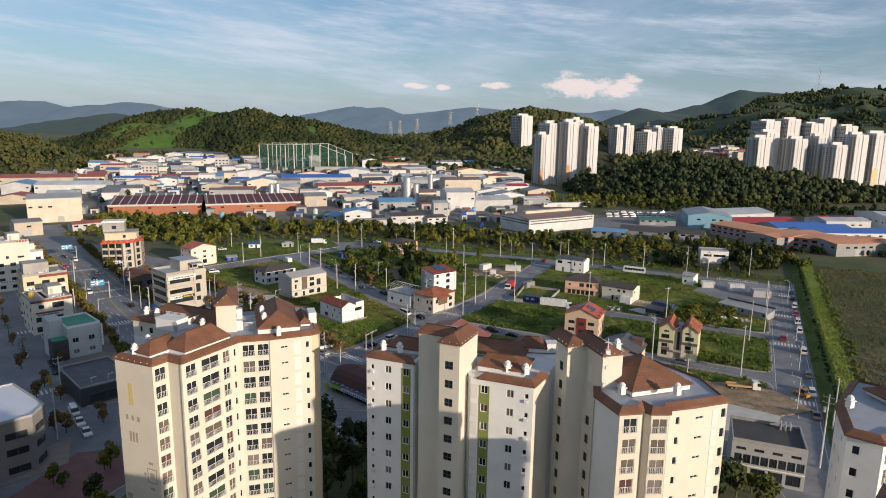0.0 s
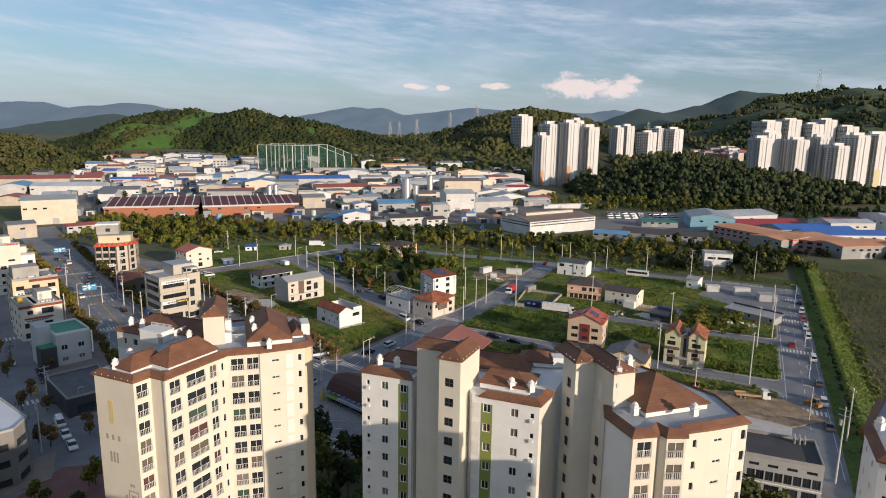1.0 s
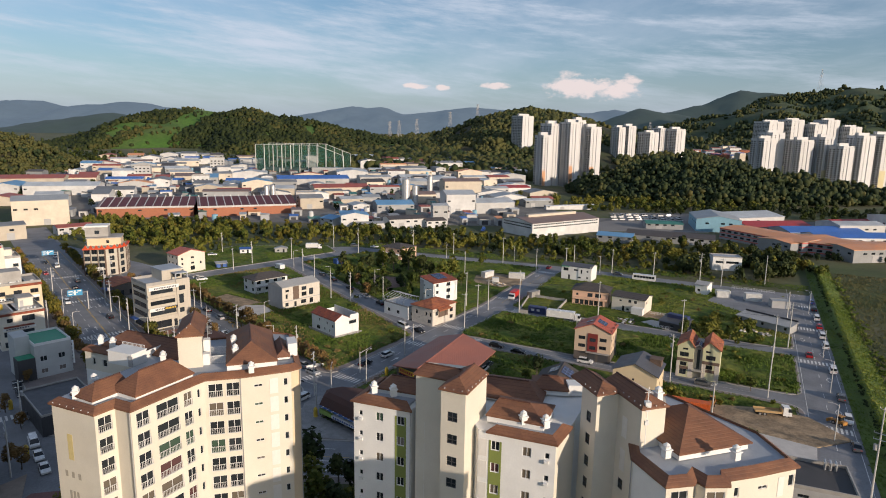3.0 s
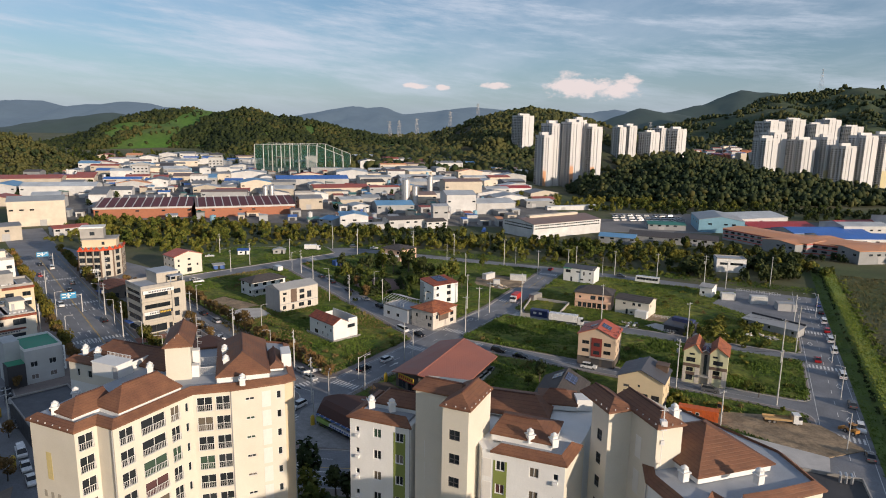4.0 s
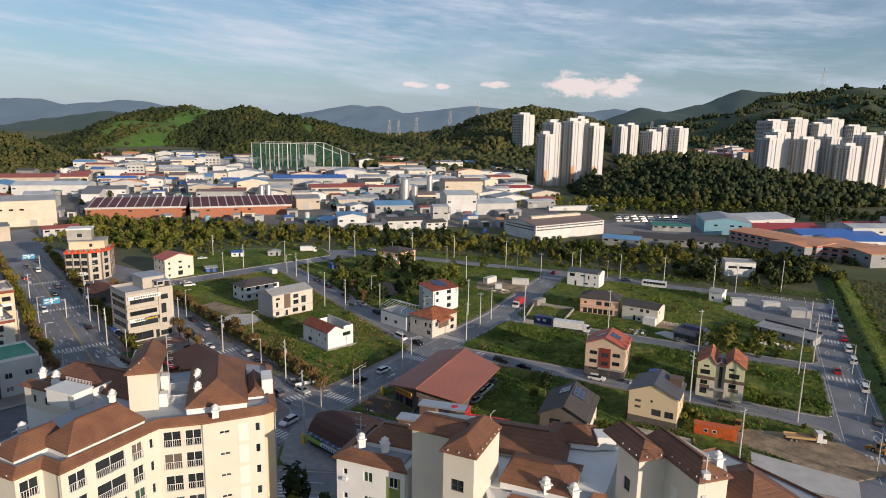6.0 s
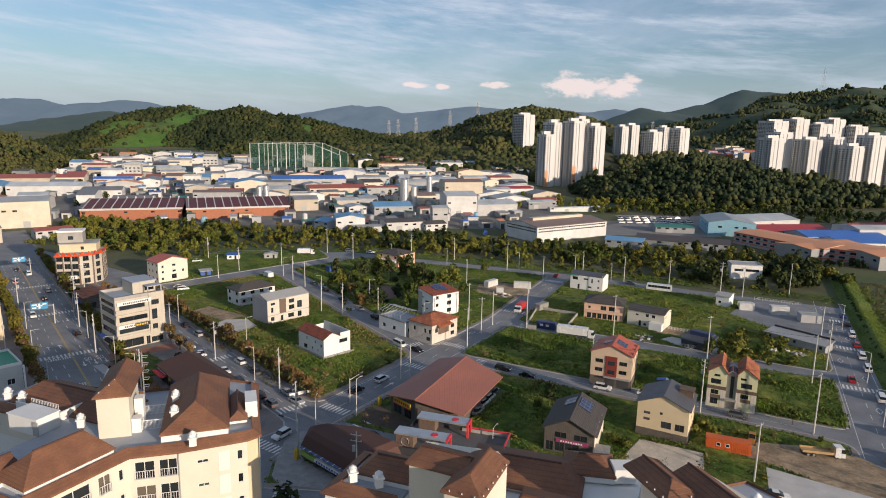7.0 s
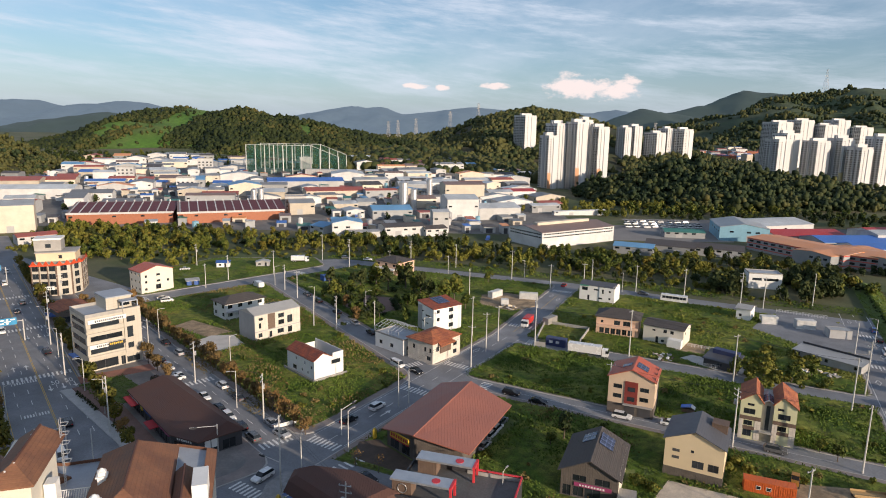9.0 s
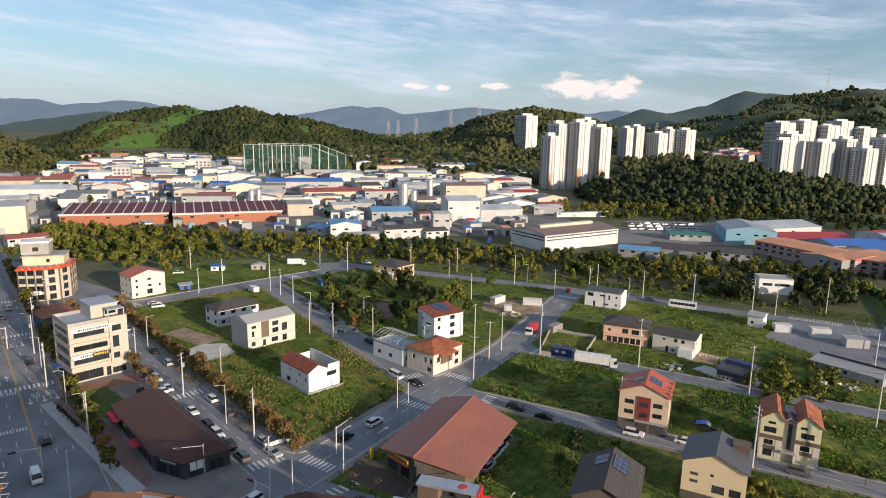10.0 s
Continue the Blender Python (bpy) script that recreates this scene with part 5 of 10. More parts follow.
def bx(t, name, m, x0, y0, z0, x1, y1, z1, label=""):
    return Geo().box(x0, y0, z0, x1, y1, z1).make(name, m, t, label)


def bars(t, x0, z0, n, w, h, m, y=-0.02, gap=0.35, seed=1):
    """Lettering that cannot be read: short bars in a row on a front."""
    rr = random.Random(seed)
    for k in range(n):
        bx(t, "lettering", m, x0 + k * w * (1 + gap), y - 0.03, z0 + h * rr.uniform(0, 0.1), x0 + k * w * (1 + gap) + w * rr.uniform(0.7, 1), y, z0 + h * rr.uniform(0.85, 1))


def solar(t, x0, y0, x1, y1, za, zb, n=3, axis="x"):
    """Solar panels lying on a slope that rises from za at x0 to zb at x1 (or along y)."""
    for k in range(n):
        a0, a1 = y0 + (y1 - y0) * k / n, y0 + (y1 - y0) * (k + 0.94) / n
        g = Geo().slab([(x0, a0, za), (x1, a0, zb), (x1, a1, zb), (x0, a1, za)], 0.06) if axis == "x" else Geo().slab([(a0, x0, za), (a1, x0, za), (a1, x1, zb), (a0, x1, zb)], 0.06)
        g.make("solar_panel", SOLAR, t, "dark blue solar panel")


# white house with a red tiled roof
wh = house("house", "small white rendered house with a red tiled gable roof", "house", (-34.0, 216.4), 44, 9.6, 14.0, 6.0, WHITE, "y", 0.1, REDTILE,
           {0: [(5.6, 3.7, 3.0, 1.2)], 3: [(3.0, 0.9, 1.9, 1.3), (7.5, 1.4, 0.6, 0.9), (10.5, 1.4, 0.5, 0.8), (4.5, 3.9, 0.5, 0.9), (9.0, 3.7, 0.6, 0.9), (12.2, 3.2, 0.7, 0.9)]}, over=0.02, base=(0.5, CONC))
for o in [c for c in wh.children if c.name.startswith("roof")]:
    bpy.data.objects.remove(o)
# its roof: a gable over the left half, a parapet terrace on the right
g = Geo().slab([(-0.35, -0.1, 5.85), (2.9, -0.1, 7.6), (2.9, 14.2, 7.6), (-0.35, 14.2, 5.85)], 0.18).slab([(2.9, -0.1, 7.6), (6.0, -0.1, 6.0), (6.0, 14.2, 6.0), (2.9, 14.2, 7.6)], 0.18)
g.make("roof", REDTILE, wh, "red clay tiled gable roof")
Geo().poly([(0, 0, 6), (5.8, 0, 6), (2.9, 0, 7.45)]).poly([(5.8, 14, 6), (0, 14, 6), (2.9, 14, 7.45)]).make("gable", WHITE, wh)
Geo().box(6.0, 0, 6, 9.6, 0.2, 6.9).box(9.4, 0.2, 6, 9.6, 14, 6.9).make("parapet", WHITE, wh)
bx(wh, "garden_wall", CONC, -0.7, -0.7, -0.3, 10.4, -0.5, 0.75, "low grey plot wall")
bx(wh, "garden_wall", CONC, -0.7, -0.5, -0.3, -0.5, 15, 0.75, "low grey plot wall")

# office block with signs
of = house("office_building", "five-storey stone-clad office block with banner signs and a roof terrace", "office building", (-97.4, 220.2), 47, 14.6, 12.5, 15.6, STONEG, "flat", 1.0, DECK,
           {0: [(1.2, 12.3, 7.6, 1.6), (10.4, 12.3, 2.4, 1.6), (1.0, 8.6, 8.4, 1.5), (10.4, 7.4, 2.4, 3.6), (0.8, 5.0, 8.8, 1.8), (10.4, 4.4, 1.6, 2.2), (0.8, 0.4, 7.0, 2.5), (8.6, 0.1, 1.2, 2.6), (10.2, 0.4, 3.6, 1.7)],
            3: [(1.0, 0.4, 10.4, 2.2), (1.0, 4.4, 10.4, 1.8), (1.0, 7.6, 10.4, 1.8), (1.0, 10.8, 10.4, 1.8), (1.0, 13.4, 10.4, 1.2)], 1: grid(3, range(5), 12.5, 1.6, 1.4, 1.0, 3.0, 1.5)})
for k, z in enumerate((3.6, 6.9, 10.2, 11.6)):
    bx(of, "ledge", STONEG, 0.0, -0.45, z, 9.8, 0.02, z + 0.85)
bx(of, "wall", STONEG, 9.9, -0.5, 3.4, 14.6, -0.04, 16.6, "stone-clad corner bay")
Geo().box(10.6, -0.56, 12.6, 12.9, -0.5, 14.2).box(10.6, -0.56, 8.0, 12.2, -0.5, 11.2).box(10.6, -0.56, 4.8, 12.2, -0.5, 6.4).make("window", GLASS, of)
for z, n in ((13.9, 14), (6.6, 10)):
    bx(of, "sign", SIGNW, 0.4, -0.62, z, 9.6 if z < 10 else 10.6, -0.47, z + 1.15, "long white banner sign")
    bars(of, 2.2, z + 0.25, n, 0.42, 0.6, INK, -0.62, 0.3, n)
bx(of, "sign", SIGND, 5.3, -0.68, 6.62, 9.9, -0.63, 7.7, "dark banner with yellow lettering")
bars(of, 5.6, 6.85, 7, 0.4, 0.6, GOLDY, -0.68, 0.3, 5)
Geo().box(7.0, 4.0, 15.7, 14.0, 12.2, 19.3).make("roof_shed", STONEG, of, "stone-clad rooftop storey")
Geo().box(6.8, 3.4, 19.3, 14.3, 12.5, 19.6).box(10.0, 0.3, 18.2, 14.4, 3.4, 18.5).box(10.0, 0.3, 15.7, 10.3, 0.6, 18.2).box(14.1, 0.3, 15.7, 14.4, 0.6, 18.2).make("roof_canopy", DECK, of, "flat grey rooftop canopy")
bx(of, "window", GLASS, 10.6, 3.93, 16.4, 13.4, 4.0, 18.2)
bx(of, "awning", BLUEP, -1.6, 8, 2.6, 0, 12, 2.8, "blue shop awning")

# grey three-storey house
gh = house("house", "beige three-storey house with a grey standing-seam gable roof", "house", (-59.3, 248.2), 46, 17.0, 10.0, 8.6, STONEW, "x", 1.5, GREYMET,
           {0: [(1.2, 1.0, 1.4, 1.4), (5.2, 0.4, 1.0, 2.0), (8.2, 1.0, 2.4, 1.5), (12.2, 0.6, 1.6, 2.0), (1.4, 4.0, 0.9, 1.8), (5.4, 3.9, 0.8, 2.6), (8.6, 3.9, 2.2, 1.6), (12.0, 3.9, 2.0, 2.6), (1.4, 6.6, 1.6, 0.9), (8.6, 6.2, 2.2, 1.5)],
            3: grid(3, range(3), 10, 0.8, 1.4, 1.2, 2.8)}, over=0.1)
bx(gh, "wall_panel", WOODC, 4.7, -0.03, 3.2, 7.4, 0.0, 8.4, "brown timber panel")
bx(gh, "wall_panel", GREY, 0.0, -0.05, 2.9, 17.0, 0.0, 3.2)
Geo().box(-0.05, 0, -0.3, 0.0, 10, 8.6).make("wall_panel", GREY, gh, "grey side cladding")
solar(gh, 5.4, 8.4, 9.0, 12.9, 10.0, 9.2, 4, "y")

# hipped house next to it
hh = house("house", "pale two-storey house with a dark hipped roof", "house", (-76.3, 270.6), 46, 15.5, 9.0, 5.8, WHITE, "hip", 1.9, DARKTILE,
           {0: grid(4, range(2), 15.5, 1.7, 1.3, 1.0, 2.9), 3: grid(2, range(2), 9, 1.5, 1.3, 1.0, 2.9)}, over=0.7)
bx(hh, "porch_roof", GREY, 0.3, -1.6, 2.7, 6.5, 0, 2.85, "flat porch roof")
for x in (0.5, 3.3, 6.1):
    bx(hh, "porch_post", FRAMEW, x, -1.5, -0.3, x + 0.15, -1.35, 2.7)

# red-roofed three-storey house
rh = house("house", "cream three-storey house with a red metal gable roof", "house", (-121.6, 303.8), 50, 13.5, 10.0, 9.0, CREAM, "y", 2.0, REDMET,
           {0: [(1.4, 1.0, 1.0, 1.0), (6.0, 1.0, 2.2, 2.0), (6.4, 4.0, 1.5, 0.9), (6.4, 6.6, 1.5, 0.9), (10.8, 3.6, 0.9, 1.1), (1.6, 4.0, 0.9, 1.0), (1.6, 6.4, 0.9, 1.0)], 3: grid(3, range(3), 10, 1.2, 1.0, 1.2, 2.9)}, over=0.35)

# pink-roofed house with a dark red panel
ph = house("house", "peach four-storey house with red gable roof and dark red panel", "house", (42.3, 201.6), -25, 11.0, 10.0, 9.6, PEACH, "y", 2.3, REDMET,
           {0: [(1.2, 1.3, 2.1, 1.1), (1.2, 3.9, 2.1, 1.1), (1.2, 6.4, 2.1, 1.1), (7.6, 3.9, 2.1, 1.1), (7.6, 6.4, 2.1, 1.1), (4.3, 9.3, 2.6, 1.0)], 1: grid(3, range(3), 10, 1.0, 1.1, 3.7, 2.7)}, over=0.4, base=(2.6, BRICKG))
bx(ph, "wall_panel", REDP, 4.0, -0.16, 2.9, 7.1, 0.0, 8.6, "dark red cladding panel")
for z in (3.6, 6.1):
    bx(ph, "window", GLASS, 4.7, -0.2, z, 6.5, -0.16, z + 1.1)
bx(ph, "entrance", FRAMED, 4.2, -0.1, 0, 6.6, 0.03, 2.3, "dark entrance doorway")
# garage depth imitated by a dark panel on the closed wall
bx(ph, "garage", FRAMED, 7.4, -0.08, 0, 10.4, 0.02, 2.2, "dark panel standing for the shaded garage opening")
bx(ph, "canopy", CONC, 3.8, -1.0, 2.6, 10.8, 0.0, 2.8)
solar(ph, 6.2, 3.0, 8.8, 6.4, 11.75, 10.65, 2)
solar(ph, 2.6, 3.4, 4.8, 5.4, 10.8, 11.75, 1)

# twin-gabled house
tw = thing("house", pose(69.4, 188.9, 0.2, 0, 0, -26.5), "twin-gabled three-storey house with orange tiled roofs and pale lime walls", "house")
FOOTPRINTS.append((77.0, 191.5, 5.8, 5.0, radians(-26.5)))


def half(x0, x1, ridge, material):
    w, d, h = x1 - x0, 10.0, 9.3
    g = Geo()
    hs = [(0.7, 6.0, 2.4, 1.3), (1.4, 8.0, 1.4, 0.6), (0.9, 3.2, 1.8, 1.2), (0.9, 0.6, 1.8, 1.8)] if x0 < 1 else [(0.9, 6.0, 2.5, 1.3), (0.7, 8.0, 1.3, 0.6), (1.0, 3.2, 1.8, 1.2)]
    p, q = (x0, 0), (x1, 0)
    wall_face(g, p, q, -0.3, h, hs)
    set_windows(tw, p, q, hs, fm=FRAMED)
    wall_face(g, (x1, 0), (x1, d), -0.3, h, [])
    wall_face(g, (x1, d), (x0, d), -0.3, h, [])
    wall_face(g, (x0, d), (x0, 0), -0.3, h, [])
    rx = ridge
    g.poly([(x0, 0, h), (x1, 0, h), (rx, 0, h + 1.9)]).poly([(x1, d, h), (x0, d, h), (rx, d, h + 1.9)])
    g.make("wall", LIME, tw, "pale lime rendered wall")
    o = 0.35
    Geo().slab([(x0 - o, -o, h - 0.2), (rx, -o, h + 2.1), (rx, d + o, h + 2.1), (x0 - o, d + o, h - 0.2)], 0.2).slab([(rx, -o, h + 2.1), (x1 + o, -o, h - 0.2), (x1 + o, d + o, h - 0.2), (rx, d + o, h + 2.1)], 0.2).make("roof", material, tw, "orange-red clay tiled gable roof")
    bx(tw, "wall_panel", STONEW, x0 - 0.03, -0.06, 0.0, x0 + (0.8 if x0 < 1 else 1.0), 0.0, 4.6, "pale stone cladding")
    bx(tw, "wall_panel", STONEW, x1 - 1.2, -0.06, 0.0, x1 + 0.03, 0.0, 4.6, "pale stone cladding")
    bx(tw, "wall_panel", WOODC, x0, -0.1, 4.6, x1, 0.0, 5.5, "brown ribbed band")
    bx(tw, "wall_panel", WOODC, x0 + 0.8, -0.03, 2.2, x1 - 1.2, 0.0, 3.1, "brown ribbed band")


half(0.0, 4.4, 2.9, ORTILE)
half(6.8, 11.4, 8.4, ORTILE)
bx(tw, "stair_core", CONC, 4.4, 0.8, -0.3, 6.8, 9.5, 9.2, "grey concrete stair core")
bx(tw, "window", GLASS, 5.3, 0.74, 2.6, 6.1, 0.8, 8.4, "tall dark stair window")
Geo().slab([(4.1, 0.2, 9.0), (5.6, 0.2, 10.0), (5.6, 6.5, 10.0), (4.1, 6.5, 9.0)], 0.2).slab([(5.6, 0.2, 10.0), (7.1, 0.2, 9.0), (7.1, 6.5, 9.0), (5.6, 6.5, 10.0)], 0.2).make("roof", GREY, tw, "grey gable roof over the stair")
solar(tw, 4.2, 0.6, 5.5, 4.6, 9.12, 10.02, 3)
solar(tw, 7.0, 0.6, 5.7, 4.6, 9.12, 10.02, 3)
bx(tw, "canopy", CONC, 4.2, -1.0, 2.3, 7.0, 0.8, 2.5)

# beige house
bh = house("house", "beige three-storey house with a dark gable roof", "house", (46.3, 172.4), -28.5, 11.2, 10.5, 8.2, BEIGE, "y", 2.4, SLATE,
           {0: [(5.4, 2.7, 2.2, 1.6), (8.4, 2.7, 2.0, 1.6), (5.4, 0.2, 2.2, 1.7), (8.4, 0.2, 2.0, 1.5), (4.4, 7.4, 2.6, 1.0), (5.0, 5.8, 0.6, 0.6)], 1: grid(3, range(3), 10.5, 1.0, 1.1, 1.2, 2.7)}, over=0.45, base=(1.9, BRICKG))
bx(bh, "window", FRAMED, 1.5, -0.03, 5.4, 2.9, 0.0, 6.0)
bx(bh, "window", FRAMED, 1.5, -0.03, 3.9, 2.9, 0.0, 4.5)
Geo().slab([(8.0, 6.2, 10.4), (11.2, 6.2, 10.3), (11.2, 9.2, 10.3), (8.0, 9.2, 10.4)], 0.2).box(8.0, 6.4, 8.4, 11.0, 9.0, 10.1).make("dormer", WOODC, bh, "brown boxed dormer")

# dark brick house
dh = house("house", "two-storey dark brick house with a tiled gable roof and solar panels", "house", (23.6, 164.2), -22, 10.8, 14.5, 5.6, BRICKG, "y", 2.7, DARKTILE,
           {0: [(0.4, 0.1, 1.6, 2.2), (2.4, 0.3, 2.0, 2.0), (4.6, 0.1, 3.0, 2.3), (2.2, 3.4, 2.6, 1.3), (6.4, 3.3, 2.8, 1.4), (4.6, 5.6, 1.8, 0.9)], 1: grid(3, range(2), 14.5, 1.2, 1.2, 1.0, 2.8)}, over=0.6)
Geo().box(10.8, 0.0, -0.3, 10.812, 14.5, 5.6).make("wall_panel", CREAM, dh, "cream rendered side wall")
bx(dh, "sign", PINKS, 2.6, -0.16, 2.45, 9.6, -0.02, 3.2, "dark pink shop sign")
bars(dh, 3.6, 2.6, 9, 0.42, 0.4, SIGNW, -0.16, 0.3, 9)
solar(dh, 6.0, 7.6, 8.6, 12.6, 8.22, 6.92, 3)
solar(dh, 2.4, 9.0, 4.9, 12.6, 6.94, 8.2, 2)

# tan house, white house with a dark roof, white villa
th = house("house", "salmon two-storey house with a dark hipped roof and a balcony", "house", (54.4, 263.8), -22, 14.2, 9.5, 6.2, SALMON, "hip", 2.3, DARKTILE,
           {0: [(1.5, 3.9, 0.9, 0.9), (6.0, 3.6, 2.0, 1.6), (9.0, 3.6, 2.4, 1.6)] + [(1.2 + k * 1.9, 0.3, 1.5, 1.9) for k in range(6)]}, over=0.6)
bx(th, "balcony", SALMON, 0.2, -1.1, 2.6, 14.0, 0, 3.4, "salmon balcony wall")
wd = house("house", "off-white two-storey house with a dark low gable roof", "house", (68.6, 256.8), -35, 13.0, 9.0, 5.8, CREAM, "x", 1.0, DARKTILE,
           {0: [(6.6, 3.8, 1.1, 1.1), (8.8, 3.8, 1.1, 1.1), (3.0, 3.9, 1.0, 0.6), (4.2, 0.1, 0.9, 2.1), (6.0, 0.6, 1.0, 0.8)], 1: [(2.0, 3.6, 1.0, 1.0)]}, over=0.35)
bx(wd, "annex", WHITE, 8.6, -2.4, -0.3, 13.0, 0.0, 2.7, "white box annex")
wv = house("house", "white two-storey house with a slate roof and a green terrace", "house", (58.3, 308.8), -30, 14.5, 8.5, 6.4, WHITE, "x", 1.1, SLATE,
           {0: [(1.0, 4.0, 2.4, 1.4), (6.0, 4.4, 2.0, 0.7), (9.4, 3.4, 0.7, 1.8), (3.4, 0.1, 0.9, 2.1), (8.0, 1.0, 1.6, 0.7), (12.2, 4.2, 0.8, 0.8), (12.2, 1.2, 0.8, 0.8)]}, over=0.15)
bx(wv, "terrace", GREENR, 0.3, -1.2, 6.1, 4.0, 0.0, 6.3, "green coated terrace")
pf = house("house", "pink two-storey house with a dark hipped roof and white terrace", "house", (-20.4, 343.9), 52, 12.8, 13.5, 6.0, SALMON, "hip", 1.8, DARKTILE,
           {0: grid(3, range(2), 12.8, 1.6, 1.2, 1.0, 2.9), 3: grid(3, [1], 13.5, 1.6, 1.2, 1.0, 2.9)}, over=0.5)
bx(pf, "terrace", WHITE, -2.2, 0, 2.6, 0, 13.5, 3.1, "white terrace slab")
for k in range(6):
    bx(pf, "terrace_post", FRAMEW, -2.1, 0.3 + k * 2.5, -0.2, -1.85, 0.55 + k * 2.5, 2.6)

# corner house with orange tiles, steel frame under construction, white block behind
ch = house("house", "stone-faced two-storey corner house with an orange tiled roof", "house", (-1.9, 230.9), 50, 13.0, 10.0, 6.4, STONEW, "hip", 2.0, ORTILE,
           {0: [(1.6, 3.4, 1.4, 1.5), (9.6, 3.3, 1.8, 1.4), (9.6, 0.8, 1.8, 1.4), (5.0, 3.3, 1.2, 1.4)], 3: [(2.0, 3.3, 0.9, 1.4), (6.6, 3.3, 0.9, 1.4), (8.6, 3.3, 0.9, 1.4), (7.6, 0.8, 1.6, 1.3)]}, over=0.5)
bx(ch, "wall_panel", WOODC, 3.2, -0.3, 2.6, 8.2, 0.0, 5.2, "brown timber bay")
Geo().slab([(2.0, -1.6, 5.4), (9.0, -1.6, 5.4), (8.2, 2.6, 7.4), (3.0, 2.6, 7.4)], 0.2).make("roof", ORTILE, ch, "lower orange tiled roof")
sf = house("house", "white house shell with an open steel roof frame", "building site", (-11.0, 238.4), 47, 8.6, 13.0, 4.4, WHITE, "flat", 0.5, DECK, {0: [(1.4, 1.2, 2.2, 1.2), (5.6, 1.2, 1.2, 1.2)], 3: [(2.0, 1.2, 1.4, 1.2), (7.0, 1.2, 1.4, 1.2)]})
g = Geo()
for k in range(8):
    y = 2.4 + k * 1.5
    g.tube((0.1, y, 4.4), (0.1, y, 6.6), 0.07).tube((8.4, y, 4.4), (8.4, y, 6.6), 0.07).tube((0.1, y, 6.6), (4.2, y, 7.8), 0.07).tube((4.2, y, 7.8), (8.4, y, 6.6), 0.07)
for x, z in ((0.1, 6.6), (8.4, 6.6), (4.2, 7.8), (2.1, 7.2), (6.3, 7.2), (0.1, 5.5)):
    g.tube((x, 2.4, z), (x, 12.9, z), 0.06)
g.make("steel_frame", METAL, sf, "galvanised steel roof frame")
w3 = house("house", "white three-storey house with red tiled roof and solar panels", "house", (-2.0, 259.4), 38, 12.2, 9.0, 8.6, WHITE, "shed", 1.3, REDTILE,
           {0: [(1.4, 4.0, 1.2, 1.2), (6.6, 1.2, 2.0, 1.5), (6.6, 4.0, 2.0, 1.5), (6.6, 6.6, 2.0, 1.4), (1.4, 6.8, 1.2, 1.2)], 3: [(1.2, 3.0, 2.4, 0.5), (4.4, 5.2, 2.8, 0.6), (1.4, 6.4, 2.0, 0.5), (5.0, 2.6, 1.0, 0.5)]}, over=0.3)
bx(w3, "wall_panel", GREY, -0.05, 6.5, 0, 0.0, 9.0, 8.6, "grey side cladding")
solar(w3, 3.0, 4.5, 8.5, 9.5, 9.2, 10.0, 4, "y")

# barn-like restaurant with the big maroon roof
br = thing("restaurant", Matrix(), "low brick restaurant under a wide maroon metal gable roof", "restaurant")
RL, RM, RR = Vector((-12.3, 180.6, 5.0)), Vector((-5.1, 173.4, 7.0)), Vector((6.3, 169.9, 5.0))
LE, LM, LR = Vector((0.6, 206.0, 5.0)), Vector((8.0, 201.0, 7.6)), Vector((17.3, 193.2, 5.0))
Geo().slab([tuple(RL), tuple(RM), tuple(LM), tuple(LE)], 0.25).slab([tuple(RM), tuple(RR), tuple(LR), tuple(LM)], 0.25).make("roof", MAROON, br, "wide maroon metal gable roof")
Geo().tube(tuple(RM + Vector((0, 0, 0.0))), tuple(LM + Vector((0, 0, 0.0))), 0.12).make("ridge", MAROON, br)
bp = [(-11.2, 182.2), (-5.0, 175.6), (5.0, 172.6), (15.4, 193.6), (7.6, 199.6), (0.9, 204.0)]
gb = Geo()
for k in range(6):
    wall_face(gb, bp[k], bp[(k + 1) % 6], 0, 4.8, {0: [(1.0, 0.4, 3.0, 2.2), (5.0, 0.4, 2.6, 2.2)], 1: [(0.8, 0.3, 2.6, 2.2)]}.get(k, []))
    set_windows(br, bp[k], bp[(k + 1) % 6], {0: [(1.0, 0.4, 3.0, 2.2), (5.0, 0.4, 2.6, 2.2)], 1: [(0.8, 0.3, 2.6, 2.2)]}.get(k, []), fm=FRAMED)
gb.poly([(*bp[0], 4.8), (*bp[1], 4.8), (-5.0, 175.6, 6.6)]).poly([(*bp[1], 4.8), (*bp[2], 4.8), (-5.0, 175.6, 6.6)])
gb.make("wall", BRICKG, br, "grey brick wall")
panel(br, bp[0], bp[1], 1.2, 6.2, 3.0, 4.3, GOLDY, "sign", 0.25, "long yellow and red restaurant sign")
panel(br, bp[0], bp[1], 1.2, 6.2, 2.75, 3.0, AWN, "sign", 0.3)
for k in range(7):
    panel(br, bp[0], bp[1], 1.6 + k * 0.8, 0.5, 3.3, 4.0, AWN, "lettering", 0.28)
FOOTPRINTS.append((2.5, 188, 14, 10, radians(57)))
rebase(br, 2.0, 188.0)

# dark-roofed corner restaurant by the junction and the long one beside the main road
cr = thing("restaurant", Matrix(), "single-storey restaurant with a dark brown mansard roof and blue shop fronts", "restaurant")
cp = [(-27.6, 158.6), (-15.4, 147.6), (-6.5, 155.5), (-15.5, 162.6), (-23.6, 164.2), (-27.4, 162.6)]
gc = Geo()
